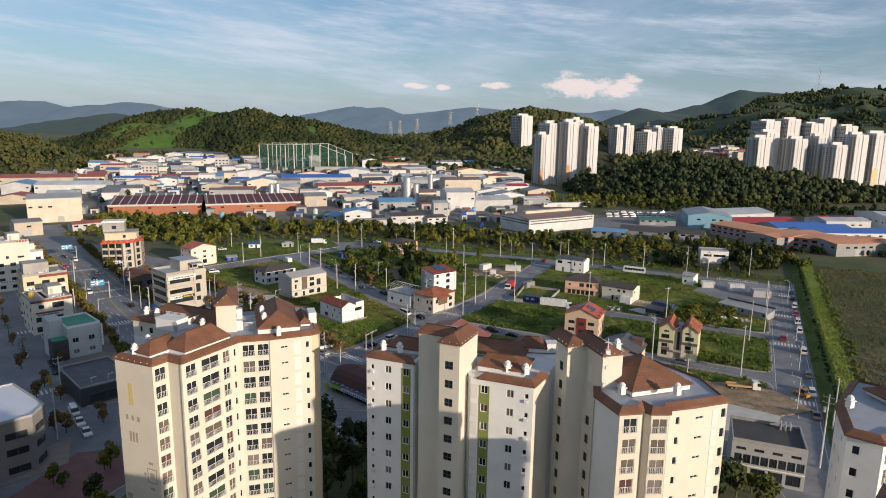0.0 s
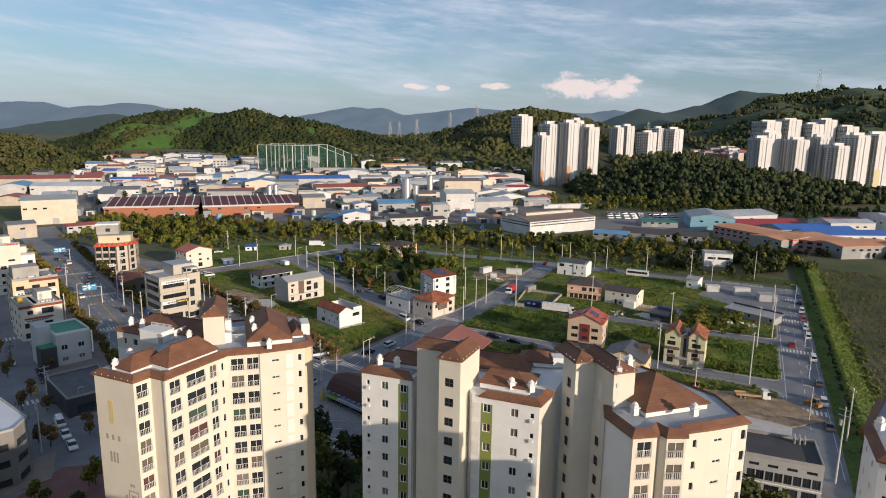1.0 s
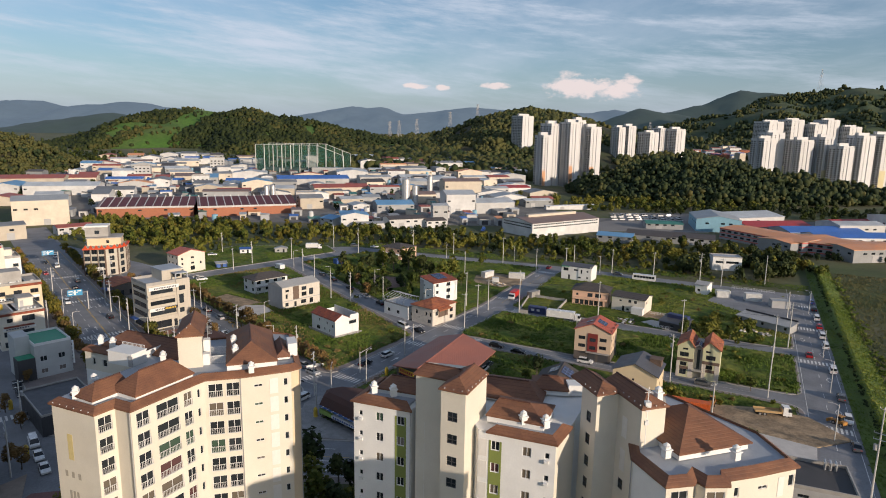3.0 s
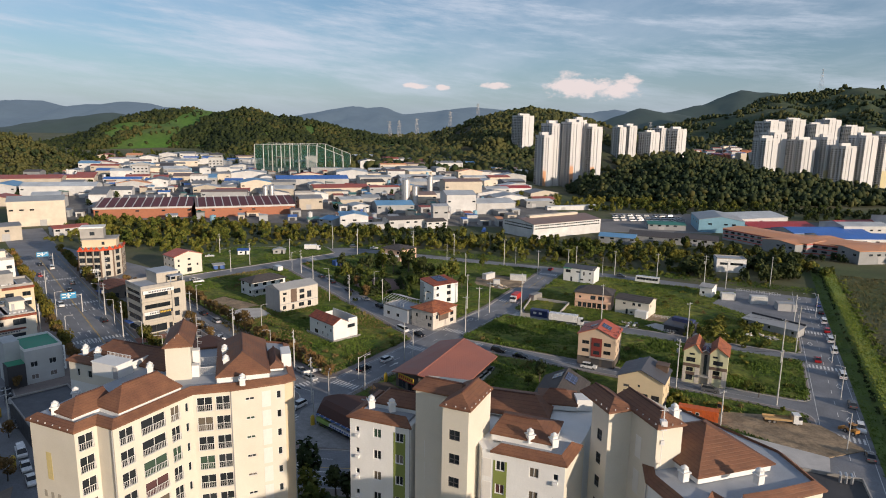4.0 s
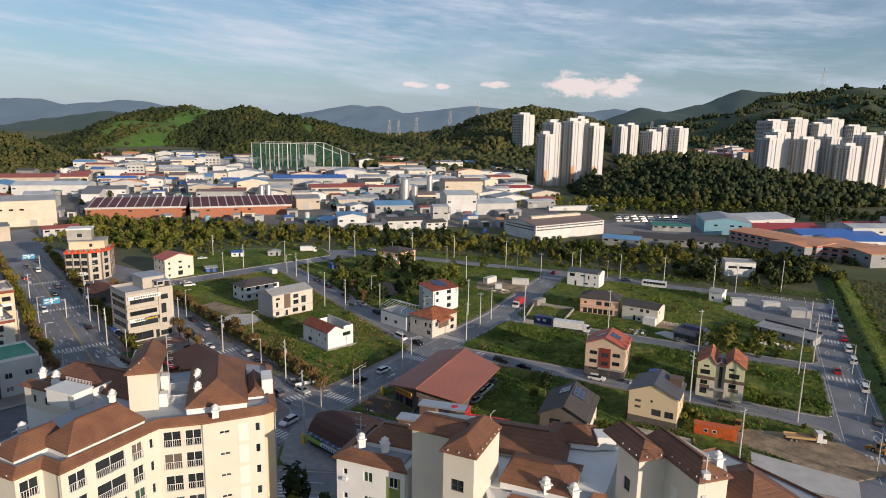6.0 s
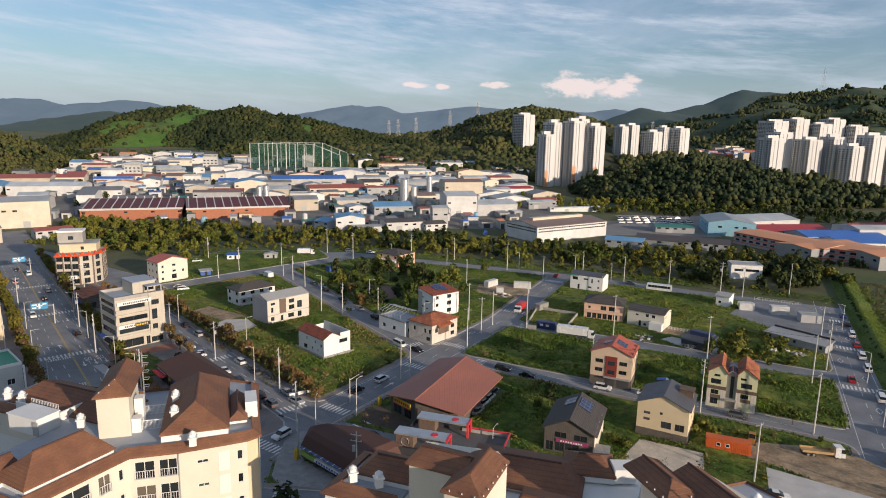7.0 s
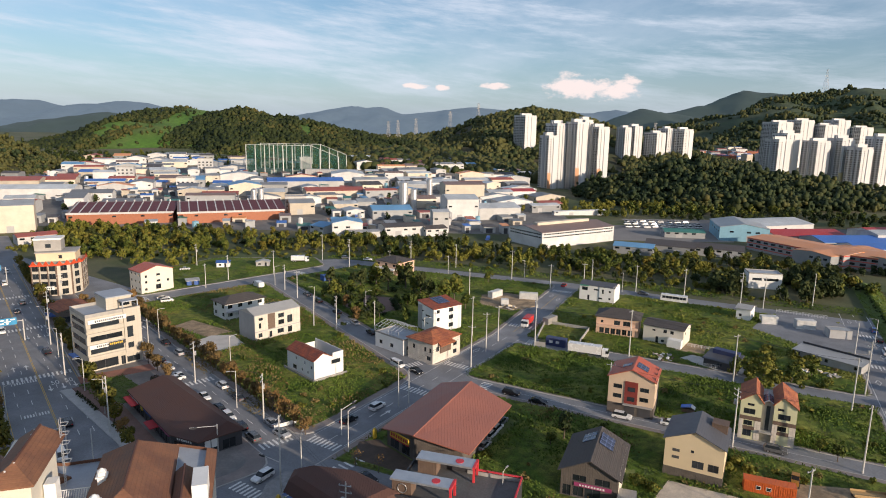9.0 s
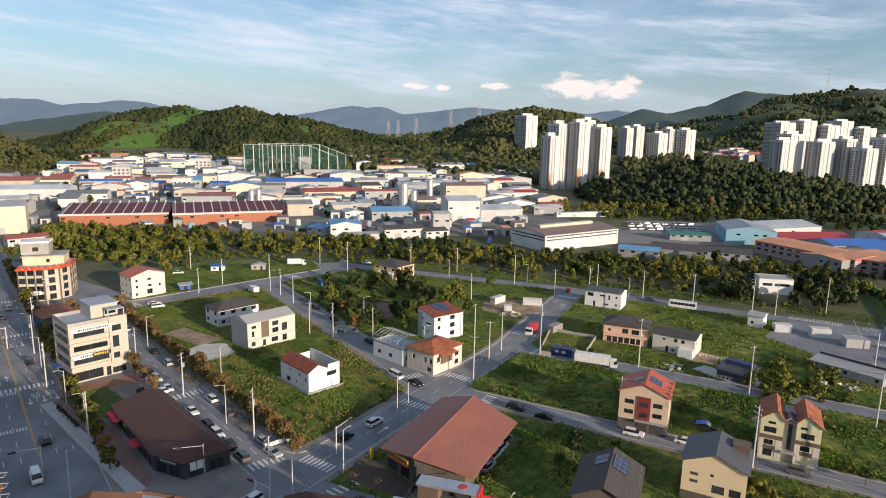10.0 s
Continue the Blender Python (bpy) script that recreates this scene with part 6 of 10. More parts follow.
for k in range(6):
    hs = {0: [(1.0, 0.3, 3.2, 2.2), (5.0, 0.3, 3.2, 2.2), (9.2, 0.3, 5.6, 2.2)]}.get(k, [])
    wall_face(gc, cp[k], cp[(k + 1) % 6], 0, 3.4, hs)
    set_windows(cr, cp[k], cp[(k + 1) % 6], hs, fm=FRAMED)
gc.make("wall", BRICKG, cr)
ro, rm, ri = shift(cp, 0.6), shift(cp, -0.3), shift(cp, -1.5)
gc = Geo()
for lo, hi, za, zb in ((ro, rm, 3.4, 5.4), (rm, ri, 5.4, 6.2)):
    for k in range(6):
        gc.quad((*lo[k], za), (*lo[(k + 1) % 6], za), (*hi[(k + 1) % 6], zb), (*hi[k], zb))
gc.poly([(*p, 6.2) for p in ri]).prism(ro, 3.2, 3.4)
gc.make("roof", BROWNM, cr, "dark brown metal mansard roof")
panel(cr, cp[0], cp[1], 0.6, 15.4, 1.95, 2.65, SIGNW, "sign", 1.35, "row of white and green shop signs")
panel(cr, cp[0], cp[1], 0.6, 4.6, 1.85, 2.75, mat("green_sign", (0.25, 0.36, 0.08), rough=0.5), "sign", 1.4, "green shop sign")
for k in range(12):
    panel(cr, cp[0], cp[1], 5.8 + k * 0.82, 0.5, 2.08, 2.52, BLUEP, "lettering", 1.38)
for k in range(17):
    panel(cr, cp[0], cp[1], 0.4 + k * 0.95, 0.14, 3.24, 3.42, BLIND if k % 2 else BLUEP, "awning_rib", 1.3)
panel(cr, cp[0], cp[1], 0.3, 15.6, 3.3, 3.36, mat("awning_glass", (0.10, 0.16, 0.30), rough=0.2), "awning", 1.25, "blue glazed awning")
FOOTPRINTS.append((-17, 159, 9, 7, radians(-45)))
rebase(cr, -17, 159)

rs = thing("restaurant", Matrix(), "long low restaurant with dark brown roof and red awnings", "restaurant")
rp = [(-76.5, 200.5), (-57.2, 178.6), (-50.0, 175.4), (-43.0, 181.6), (-69.5, 209.5)]
gr = Geo()
for k in range(5):
    hs = {0: [(1.2 + j * 3.5, 0.3, 2.8, 2.2) for j in range(8)], 1: [(0.6, 0.3, 2.6, 2.2), (4.0, 0.3, 2.6, 2.2)], 2: [(1.0, 0.3, 3.0, 2.2), (5.0, 0.3, 3.0, 2.2)]}.get(k, [])
    wall_face(gr, rp[k], rp[(k + 1) % 5], 0, 3.8, hs)
    set_windows(rs, rp[k], rp[(k + 1) % 5], hs, fm=FRAMED)
gr.make("wall", DARK, rs, "dark clad wall")
ro = shift(rp, 0.5)
gr = Geo()
c1, c2 = (-70.8, 206.6), (-46.0, 181.6)
rid = [c1, c2, c2, c2, c1]
for k in range(5):
    a, b, c, d = ro[k], ro[(k + 1) % 5], rid[(k + 1) % 5], rid[k]
    pts = [(*a, 3.9), (*b, 3.9), (*c, 5.6)] + ([(*d, 5.6)] if c != d else [])
    gr.poly(pts)
gr.prism(ro, 3.65, 3.9)
gr.make("roof", BROWNM, rs, "dark brown metal hipped roof")
panel(rs, rp[0], rp[1], 0.6, 6.5, 3.0, 3.75, SIGNW, "sign", 0.3, "white lettered sign")
panel(rs, rp[0], rp[1], 0.4, 6.8, 2.6, 2.75, AWN, "awning", 1.8, "red fabric awning")
panel(rs, rp[0], rp[1], 17.0, 4.5, 2.4, 2.55, AWN, "awning", 2.0, "red fabric awning")
panel(rs, rp[0], rp[1], 9.0, 1.2, 2.2, 3.7, GOLDY, "sign", 0.25, "yellow sign board")
panel(rs, rp[0], rp[1], 11.0, 5.5, 2.9, 3.7, BLUEP, "sign", 0.25, "blue sign board")
panel(rs, rp[0], rp[1], 22.0, 6.5, 2.9, 3.7, PINKS, "sign", 0.25, "pink sign board")
panel(rs, rp[1], rp[2], 0.8, 6.4, 2.75, 3.6, SIGND, "sign", 0.12, "dark sign board with pale lettering")
for k in range(7):
    panel(rs, rp[1], rp[2], 1.8 + k * 0.62, 0.4, 2.95, 3.4, SIGNW, "lettering", 0.15)
for k in range(2):
    panel(rs, rp[2], rp[3], 1.2 + k * 1.4, 1.2, 1.6, 3.4, SIGNW, "sign", 0.1, "white menu board")
FOOTPRINTS.append((-60, 192, 18, 8, radians(-48)))
rebase(rs, -60, 192)

# roof-terrace cafe with red steel trim
cf = house("cafe", "flat-roofed dark cafe with red steel portals and a roof terrace", "cafe", (-8.5, 155.0), -17, 21.5, 12.8, 4.2, DARK, "flat", 0.9, mat("dark_deck", (0.10, 0.10, 0.098), rough=0.7, var=0.3, scale=0.35, fine=3), {0: grid(4, [0], 21, 3.0, 2.0, 0.6, 3)})
for x0, y0 in ((-0.6, 1.4), (1.6, 9.4)):
    bx(cf, "canopy", METAL, x0, y0, 7.0, x0 + 11.4, y0 + 3.2, 7.35, "grey slatted canopy")
    bx(cf, "wall_panel", WOODC, x0 + 0.3, y0 + 0.3, 4.2, x0 + 4.0, y0 + 3.0, 7.0, "brown stair house")
    bx(cf, "portal", REDST, x0 + 11.1, y0, 4.2, x0 + 11.5, y0 + 0.4, 7.4, "red steel portal")
    bx(cf, "portal", REDST, x0 + 11.1, y0 + 2.8, 4.2, x0 + 11.5, y0 + 3.2, 7.4, "red steel portal")
    bx(cf, "portal", REDST, x0 + 11.05, y0 - 0.02, 6.95, x0 + 11.52, y0 + 3.22, 7.42, "red steel portal")
    Geo().tube((x0 + 8.2, y0 + 1.6, 7.3), (x0 + 8.2, y0 + 1.6, 7.42), 0.8, 0.8, 16).make("roof_ring", REDST, cf, "red ring skylight")
for a, b in (((11.0, -0.05), (21.55, 0.25)), ((21.25, 0.25), (21.55, 12.8)), ((13.0, 12.55), (21.25, 12.85))):
    bx(cf, "rail", REDST, a[0], a[1], 5.1, b[0], b[1], 5.35, "red parapet rail")

bx(cf, "wall_panel", CONC, 11.0, 12.3, 4.2, 21.2, 12.5, 5.0, "pale inner parapet")
g = Geo()
for k in range(20):
    a, b = 2 * math.pi * k / 20, 2 * math.pi * (k + 1) / 20
    g.tube((1.7 + 0.85 * math.cos(a), 1.62, 5.6 + 0.85 * math.sin(a)), (1.7 + 0.85 * math.cos(b), 1.62, 5.6 + 0.85 * math.sin(b)), 0.07, 0.07, 5)
g.make("round_window", METAL, cf, "round steel window ring")
bx(cf, "sign", SIGNW, 12.0, -0.06, 2.2, 20.0, -0.01, 3.4, "white lettered wall sign")
bars(cf, 12.4, 2.4, 9, 0.55, 0.8, BLUEP, -0.06, 0.4, 14)
# containers
def container(label, P, ang, L, m, h=2.6, w=2.4, z=0.21):
    t = thing("container", pose(P[0], P[1], z, 0, 0, ang), label, "container")
    g = Geo().box(0, 0, 0.1, L, w, h)
    for k in range(int(L / 0.4)):
        g.box(0.15 + k * 0.4, -0.05, 0.2, 0.35 + k * 0.4, 0.0, h - 0.12).box(0.15 + k * 0.4, w, 0.2, 0.35 + k * 0.4, w + 0.05, h - 0.12)
    g.make("body", m, t)
    Geo().box(-0.03, -0.03, 0, L + 0.03, 0.1, 0.16).box(-0.03, w - 0.1, 0, L + 0.03, w + 0.03, 0.16).box(-0.03, -0.03, h - 0.1, L + 0.03, w + 0.03, h + 0.03).make("frame", m, t)
    return t


oc = container("orange corrugated steel container with two white windows", (59.9, 166.0), -22.5, 9.2, ORANGEP)
for x in (2.2, 4.0):
    bx(oc, "window", FRAMEW, x, -0.06, 1.0, x + 0.9, 0.0, 1.8)
    bx(oc, "pane", GLASS, x + 0.1, -0.08, 1.1, x + 0.8, -0.05, 1.7)
nc = container("navy blue office container with white windows", (34.8, 250.6), -27, 6.6, NAVY, z=0.05)
for x in (1.2, 3.4):
    bx(nc, "window", FRAMEW, x, -0.06, 1.0, x + 1.2, 0.0, 1.8)
container("weathered grey steel container", (38.9, 270.2), 47, 6.0, GREYC)
container("rust-roofed grey storage container", (32.8, 158.0), -18, 3.4, GREYC, 2.5, 4.6)
container("white site container on rough ground", (21.8, 306.0), 48, 7.0, WHITEC)
container("white site container on rough ground", (33.0, 306.5), -10, 7.5, WHITEC)
container("small white site container on soil", (24.5, 296.0), 0, 3.0, WHITEC, 2.4)
container("white greenhouse-like container standing on gravel", (119.2, 277.4), -8, 5.6, WHITEC, 2.8, 3.0)
container("white office container in a yard", (129.0, 272.0), -10, 6.5, WHITEC, 3.2, 3.0)
container("small hut with a blue roof", (-52.0, 330.0), 40, 4.0, BLUEP, 2.6, 3.5)

# sheds on the plots
sb = house("shed", "low black timber workshop with a dark roof", "shed", (79.8, 234.0), -44, 9.0, 6.5, 2.6, DARK, "shed", 1.2, SLATE, {0: [(4.0, 0.9, 1.4, 1.0)]})
bx(sb, "upper_storey", NAVY, 1.0, 4.0, 2.6, 8.4, 6.5, 4.6, "dark blue upper room")
lb = house("shed", "long low workshop behind a black screen fence", "shed", (112.0, 243.0), -52, 19.0, 6.0, 2.6, GREYMET, "shed", 0.6, GREYMET, {0: grid(3, [0], 19, 0.9, 1.0, 1.0, 3)})
bx(lb, "screen", DARK, 0, 6.4, 0, 19, 6.6, 3.8, "black screen fence")
lw = house("annex_building", "long white single-storey building with a sloping top", "building", (140.6, 333.0), -12, 14.0, 9.0, 6.6, WHITE, "flat", 0.5, DECK, {0: [(1.5, 3.6, 4.0, 1.2), (6.5, 3.6, 6.0, 1.2)]})
ws = house("shed", "small white hut with a grey roof", "shed", (116.4, 280.8), 52, 7.0, 5.0, 4.4, WHITE, "y", 0.9, GREYMET, {3: [(1.0, 1.2, 1.0, 1.0)]})
ub = house("utility_building", "flat grey machine hut in a paved yard", "hut", (135.0, 262.0), -12, 7.0, 5.0, 2.8, GREY, "flat", 0.2, GREYMET, {})

# row along the main road
PALEG = mat("pale_grey_render", (0.47, 0.48, 0.47), rough=0.8, var=0.1, scale=0.3)
W1 = house("shop_building", "pale grey three-storey building with a green coated roof", "shop building", (-109.3, 178.7), 46, 9.0, 13.0, 9.2, PALEG, "flat", 0.7, GREENR,
           {0: [(1.2, 1.2, 1.7, 1.3), (5.6, 1.2, 1.7, 1.3), (1.2, 4.6, 1.7, 1.5), (5.6, 4.6, 1.7, 1.5)], 3: grid(3, [1], 13, 1.4, 1.3, 1.0, 3.0)}, fm=FRAMEW)
bx(W1, "stair_house", PALEG, -3.6, 4.0, -0.2, 0.0, 11.0, 11.4, "white stair tower")
bx(W1, "wall_panel", DARK, -4.2, -0.5, -0.2, -0.05, 4.0, 6.2, "dark side wing")
bx(W1, "sign", SIGNW, 9.0, -0.8, 2.4, 9.4, 0.0, 9.0, "tall white vertical sign")
for k in range(5):
    bx(W1, "lettering", INK, 8.98, -0.6, 3.2 + k * 1.1, 9.0, -0.2, 3.9 + k * 1.1)
W2 = house("shop_building", "cream four-storey corner building with red roof edges", "shop building", (-133.0, 199.5), 44, 12.0, 14.0, 11.0, CREAM, "flat", 0.8, CONC,
           {0: [(1.0, 0.6, 9.0, 1.8), (1.0, 4.0, 8.0, 1.6), (2.0, 8.4, 1.6, 1.3), (6.0, 8.2, 3.4, 1.9)], 3: grid(3, range(3), 14, 1.6, 1.4, 1.0, 3.2)})
bx(W2, "roof_edge", REDTILE, -0.3, -0.4, 10.6, 12.3, 0.3, 11.3, "red tiled roof edge")
bx(W2, "roof_edge", REDTILE, 1.0, -1.0, 7.0, 9.0, 0.0, 7.3, "red tiled ledge")
bx(W2, "sign", SIGNW, 0.8, -0.15, 6.0, 9.5, 0.0, 6.7, "long white sign")
bars(W2, 1.6, 6.1, 9, 0.5, 0.45, INK, -0.15, 0.4, 3)
W3 = house("shop_building", "beige four-storey building with a concrete roof room", "shop building", (-148.0, 219.0), 42, 14.0, 13.0, 14.6, OCHRE, "flat", 0.9, CONC, {0: grid(3, range(4), 14, 2.4, 1.5, 1.6, 3.2), 3: grid(3, range(4), 13, 1.8, 1.4, 1.6, 3.2)})
bx(W3, "roof_room", CONC, 1.0, 4.0, 14.6, 9.0, 11.0, 18.6, "bare concrete roof room")
W4 = house("shop_building", "cream six-storey building with a sign on its parapet", "shop building", (-181.0, 252.0), 42, 12.5, 13.0, 20.0, CREAM, "flat", 1.0, CONC, {0: [(4.0, 13.4, 1.0, 1.2), (8.0, 13.4, 2.4, 0.8)] + grid(3, range(4), 12.5, 2.0, 1.4, 1.0, 3.1), 3: grid(3, range(6), 13, 1.8, 1.4, 1.0, 3.1)})
bars(W4, 8.0, 19.9, 4, 0.8, 0.8, AWN, -0.02, 0.3, 2)
W5 = house("shop_building", "pale four-storey shop building on the main road", "shop building", (-192.0, 275.0), 42, 14.0, 13.0, 11.0, WHITE, "flat", 0.9, CONC, {0: grid(3, range(3), 14, 2.0, 1.4, 1.0, 3.1), 3: grid(3, range(3), 13, 1.8, 1.4, 1.0, 3.1)})
W6 = house("shop_building", "low shop building with a dark canopy", "shop building", (-214.0, 300.0), 44, 14.0, 12.0, 7.0, CREAM, "flat", 0.8, GREYMET, {0: grid(3, range(2), 14, 2.0, 1.4, 1.0, 3.1)})
bk = house("shed", "low black shop hall with a flat dark roof", "shop hall", (-87.6, 146.2), 45, 12.5, 19.0, 4.6, DARK, "flat", 0.5, mat("black_roof", (0.035, 0.036, 0.045), rough=0.5, var=0.15), {0: [(2.0, 0.4, 8.0, 2.2)]})
for k in range(2):
    Geo().tube((3 + k * 4, 1.5, 4.6), (3 + k * 4, 1.5, 6.3), 0.15).tube((3 + k * 4, 1.5, 6.3), (4.2 + k * 4, 1.5, 6.4), 0.15).make("flue", METAL, bk, "bent metal flue")
co = thing("corner_building", pose(0, 0, 0), "three-storey corner building with dark window bands and a white roof", "shop building")
cpoly = [(-100.0, 96.0), (-84.5, 113.5), (-80.5, 117.5), (-81.2, 122.8), (-94.5, 133.0), (-118.0, 112.0)]
gk = Geo()
for k in range(6):
    L = (Vector(cpoly[k]) - Vector(cpoly[(k + 1) % 6])).length
    hs = [(0.8, z, L - 1.8, 1.5) for z in (0.6, 4.4, 7.8)] if k in (0, 1, 2, 3) else []
    wall_face(gk, cpoly[k], cpoly[(k + 1) % 6], 0, 11.6, hs)
    set_windows(co, cpoly[k], cpoly[(k + 1) % 6], hs, fm=FRAMED)
gk.make("wall", mat("grey_stone_cladding", (0.21, 0.20, 0.185), rough=0.8, var=0.12, scale=0.3), co, "grey stone-clad wall")
ci = shift(cpoly, -0.3)
Geo().prism(ci, 11.2, 11.75).make("roof_deck", mat("white_roof_sheet", (0.62, 0.66, 0.72), rough=0.5, var=0.06, scale=0.2), co, "white roof sheeting")
gk = Geo()
for k in range(6):
    a, b, c, d = cpoly[k], cpoly[(k + 1) % 6], ci[(k + 1) % 6], ci[k]
    gk.quad((*a, 11.6), (*b, 11.6), (*b, 12.1), (*a, 12.1)).quad((*a, 12.1), (*b, 12.1), (*c, 12.1), (*d, 12.1)).quad((*d, 12.1), (*c, 12.1), (*c, 11.6), (*d, 11.6))
gk.make("parapet", GREY, co)
rebase(co, -96, 114)

# the building with the red crown and the orange-roofed shop
rc = thing("shop_building", pose(-161.5, 297.0, 0.2, 0, 0, 20), "rounded four-storey shop building with a red zigzag crown", "shop building")
rpo = [(0, 0), (9.0, -1.5), (14.0, 0.5), (17.0, 5.0), (17.0, 16.0), (0, 16.0)]
gk = Geo()
for k in range(6):
    L = (Vector(rpo[k]) - Vector(rpo[(k + 1) % 6])).length
    hs = grid(max(1, int(L / 3.0)), range(4), L, 2.3, 2.2, 0.5, 3.2, 0.35) if k in (0, 1, 2, 3, 5) else []
    wall_face(gk, rpo[k], rpo[(k + 1) % 6], 0, 13.0, hs)
    set_windows(rc, rpo[k], rpo[(k + 1) % 6], hs, fm=FRAMED)
    n = max(1, int(L / 3.0))
    for j in range(n + 1):
        panel(rc, rpo[k], rpo[(k + 1) % 6], max(0.0, L * j / n - 0.3), 0.32, 0.0, 12.6, WOODC, "pilaster", 0.12, "brown pilaster")
gk.poly([(x, y, 13.0) for x, y in rpo])
gk.make("wall", STONEG, rc)
REDC = mat("red_crown", (0.55, 0.075, 0.025), rough=0.5, var=0.1)
for k in (0, 1, 2, 3):
    a, b = Vector(rpo[k]), Vector(rpo[k + 1])
    d = (b - a).normalized()
    o = Vector((d.y, -d.x)) * 0.6
    n = max(2, int((b - a).length / 2.2))
    gz = Geo()
    for j in range(n):
        p, q = a.lerp(b, j / n) + o * 0.3, a.lerp(b, (j + 1) / n) + o * 0.3
        m2 = (a.lerp(b, (j + 0.5) / n)) + o
        gz.poly([(p.x, p.y, 12.5), (q.x, q.y, 12.5), (m2.x, m2.y, 14.3)]).poly([(q.x, q.y, 12.5), (p.x, p.y, 12.5), (m2.x - o.x, m2.y - o.y, 14.2)])
    gz.box(min(a.x, b.x) - 0.1, min(a.y, b.y) - 0.2, 12.3, max(a.x, b.x) + 0.1, min(a.y, b.y) + 0.05, 12.9) if k == 0 else gz.tube((a.x + o.x * 0.3, a.y + o.y * 0.3, 12.6), (b.x + o.x * 0.3, b.y + o.y * 0.3, 12.6), 0.42, 0.42, 6)
    gz.make("crown", REDC, rc, "red steel zigzag crown")
bx(rc, "roof_storey", OCHRE, 1.0, 5.0, 13.0, 15.0, 15.5, 16.4, "beige rooftop storey")
bx(rc, "roof_slab", CONC, 0.6, 4.6, 16.4, 15.4, 15.8, 16.75)
bx(rc, "roof_room", CONC, 0.0, 8.0, 16.75, 9.6, 15.5, 21.2, "concrete roof room")
bx(rc, "window", GLASS, -0.05, 9.0, 17.4, 0.0, 13.5, 20.6)
bx(rc, "window", GLASS, 4.0, 7.95, 18.0, 6.0, 8.0, 19.6)
bx(rc, "window", GLASS, 9.0, 4.95, 14.0, 10.2, 5.0, 15.4)
bx(rc, "parapet", WHITE, -0.2, 7.8, 21.2, 9.8, 15.7, 21.9, "pale roof parapet")
bx(rc, "sign", SIGNW, 0.6, -2.4, 2.8, 8.0, -1.6, 4.2, "wide white shop sign")
bars(rc, 1.2, 3.1, 9, 0.5, 0.6, INK, -2.4, 0.4, 8)
osb = house("shop_building", "low shop with an orange roof and blue awnings", "shop building", (-130.5, 262.0), 47, 11.0, 13.0, 4.6, BRICKG, "y", 1.0, ORTILE, {0: [(1.0, 0.4, 3.0, 2.0), (6.0, 0.4, 3.0, 2.0)]})
bx(osb, "awning", BLUEP, -1.8, 3, 2.4, 0, 9, 2.6, "blue awning")

# huts and sheds among the vegetable plots
house("shed", "small white shed with a bright blue sheet roof among vegetable plots", "shed", (-109.0, 355.0), 12, 6.0, 4.5, 2.6, WHITE, "x", 0.7, BLUEP, {0: [(1.0, 0.9, 1.2, 0.9), (3.6, 0.1, 1.0, 2.0)]}, z=0.05)
house("shed", "low grey hut with a pale sheet roof among vegetable plots", "shed", (-91.0, 359.0), 10, 6.4, 4.0, 2.4, GREYMET, "y", 0.8, GREYMET, {0: [(1.2, 0.8, 1.2, 0.9), (4.2, 0.1, 1.0, 1.9)]}, z=0.05)
house("shed", "dark blue tool shed on the edge of a plot", "shed", (-109.0, 318.5), 30, 5.0, 3.0, 2.2, BLUEP, "shed", 0.5, GREYMET, {0: [(1.8, 0.1, 1.2, 1.9)]}, z=0.05)

# dark office on the right, by the river road
ro2 = house("office_building", "two-storey dark grey building with ribbon windows and a flat roof", "office building", (60.4, 118.2), -22, 13.5, 11.0, 8.0, GREY, "flat", 0.7, mat("dark_roof_felt", (0.06, 0.06, 0.063), rough=0.8, var=0.2, scale=0.4),
            {0: [(0.6 + k * 1.6, 3.6, 1.4, 1.9) for k in range(8)] + [(0.8 + k * 3.3, 6.4, 1.8, 0.6) for k in range(4)] + [(0.6 + k * 3.2, 0.5, 2.6, 2.2) for k in range(4)]})
bx(ro2, "wall_panel", SIGNW, 0, -0.05, 3.0, 13.5, 0.0, 3.25)
for k in range(3):
    Geo().tube((9.5 + k * 0.9, 9.0, 8.1), (9.5 + k * 0.9, 9.0, 9.4), 0.25, 0.25, 8).tube((9.5 + k * 0.9, 9.0, 9.4), (9.5 + k * 0.9, 10.0, 9.6), 0.25, 0.25, 8).make("duct", METAL, ro2, "silver roof duct")

# fences, plot walls, rubble and odds and ends on the plots
def rail_fence(label, a, b, h=1.1, step=1.0, m=None):
    t = thing("fence", pose(a[0], a[1], 0.2, 0, 0, math.degrees(math.atan2(b[1] - a[1], b[0] - a[0]))), label, "fence")
    L = math.hypot(b[0] - a[0], b[1] - a[1])
    m = m or FRAMEW
    post = shared(("fence post", m.name, h), lambda: Geo().box(-0.05, -0.05, 0, 0.05, 0.05, h).make("post", m))
    n = int(L / step)
    for k in range(n + 1):
        put("post", post, pose(L * k / n, 0, 0), t)
    for z in (0.35, 0.7, h - 0.06):
        bx(t, "rail", m, 0, -0.03, z, L, 0.03, z + 0.06)
    return t


rail_fence("low white rail fence beside the workshop", (77.8, 234.0), (87.0, 228.6))
rail_fence("low white rail fence behind the workshop", (81.6, 250.8), (90.0, 246.4))
rail_fence("white fence along the paved yard", (133.0, 293.4), (148.0, 285.1), 1.3)


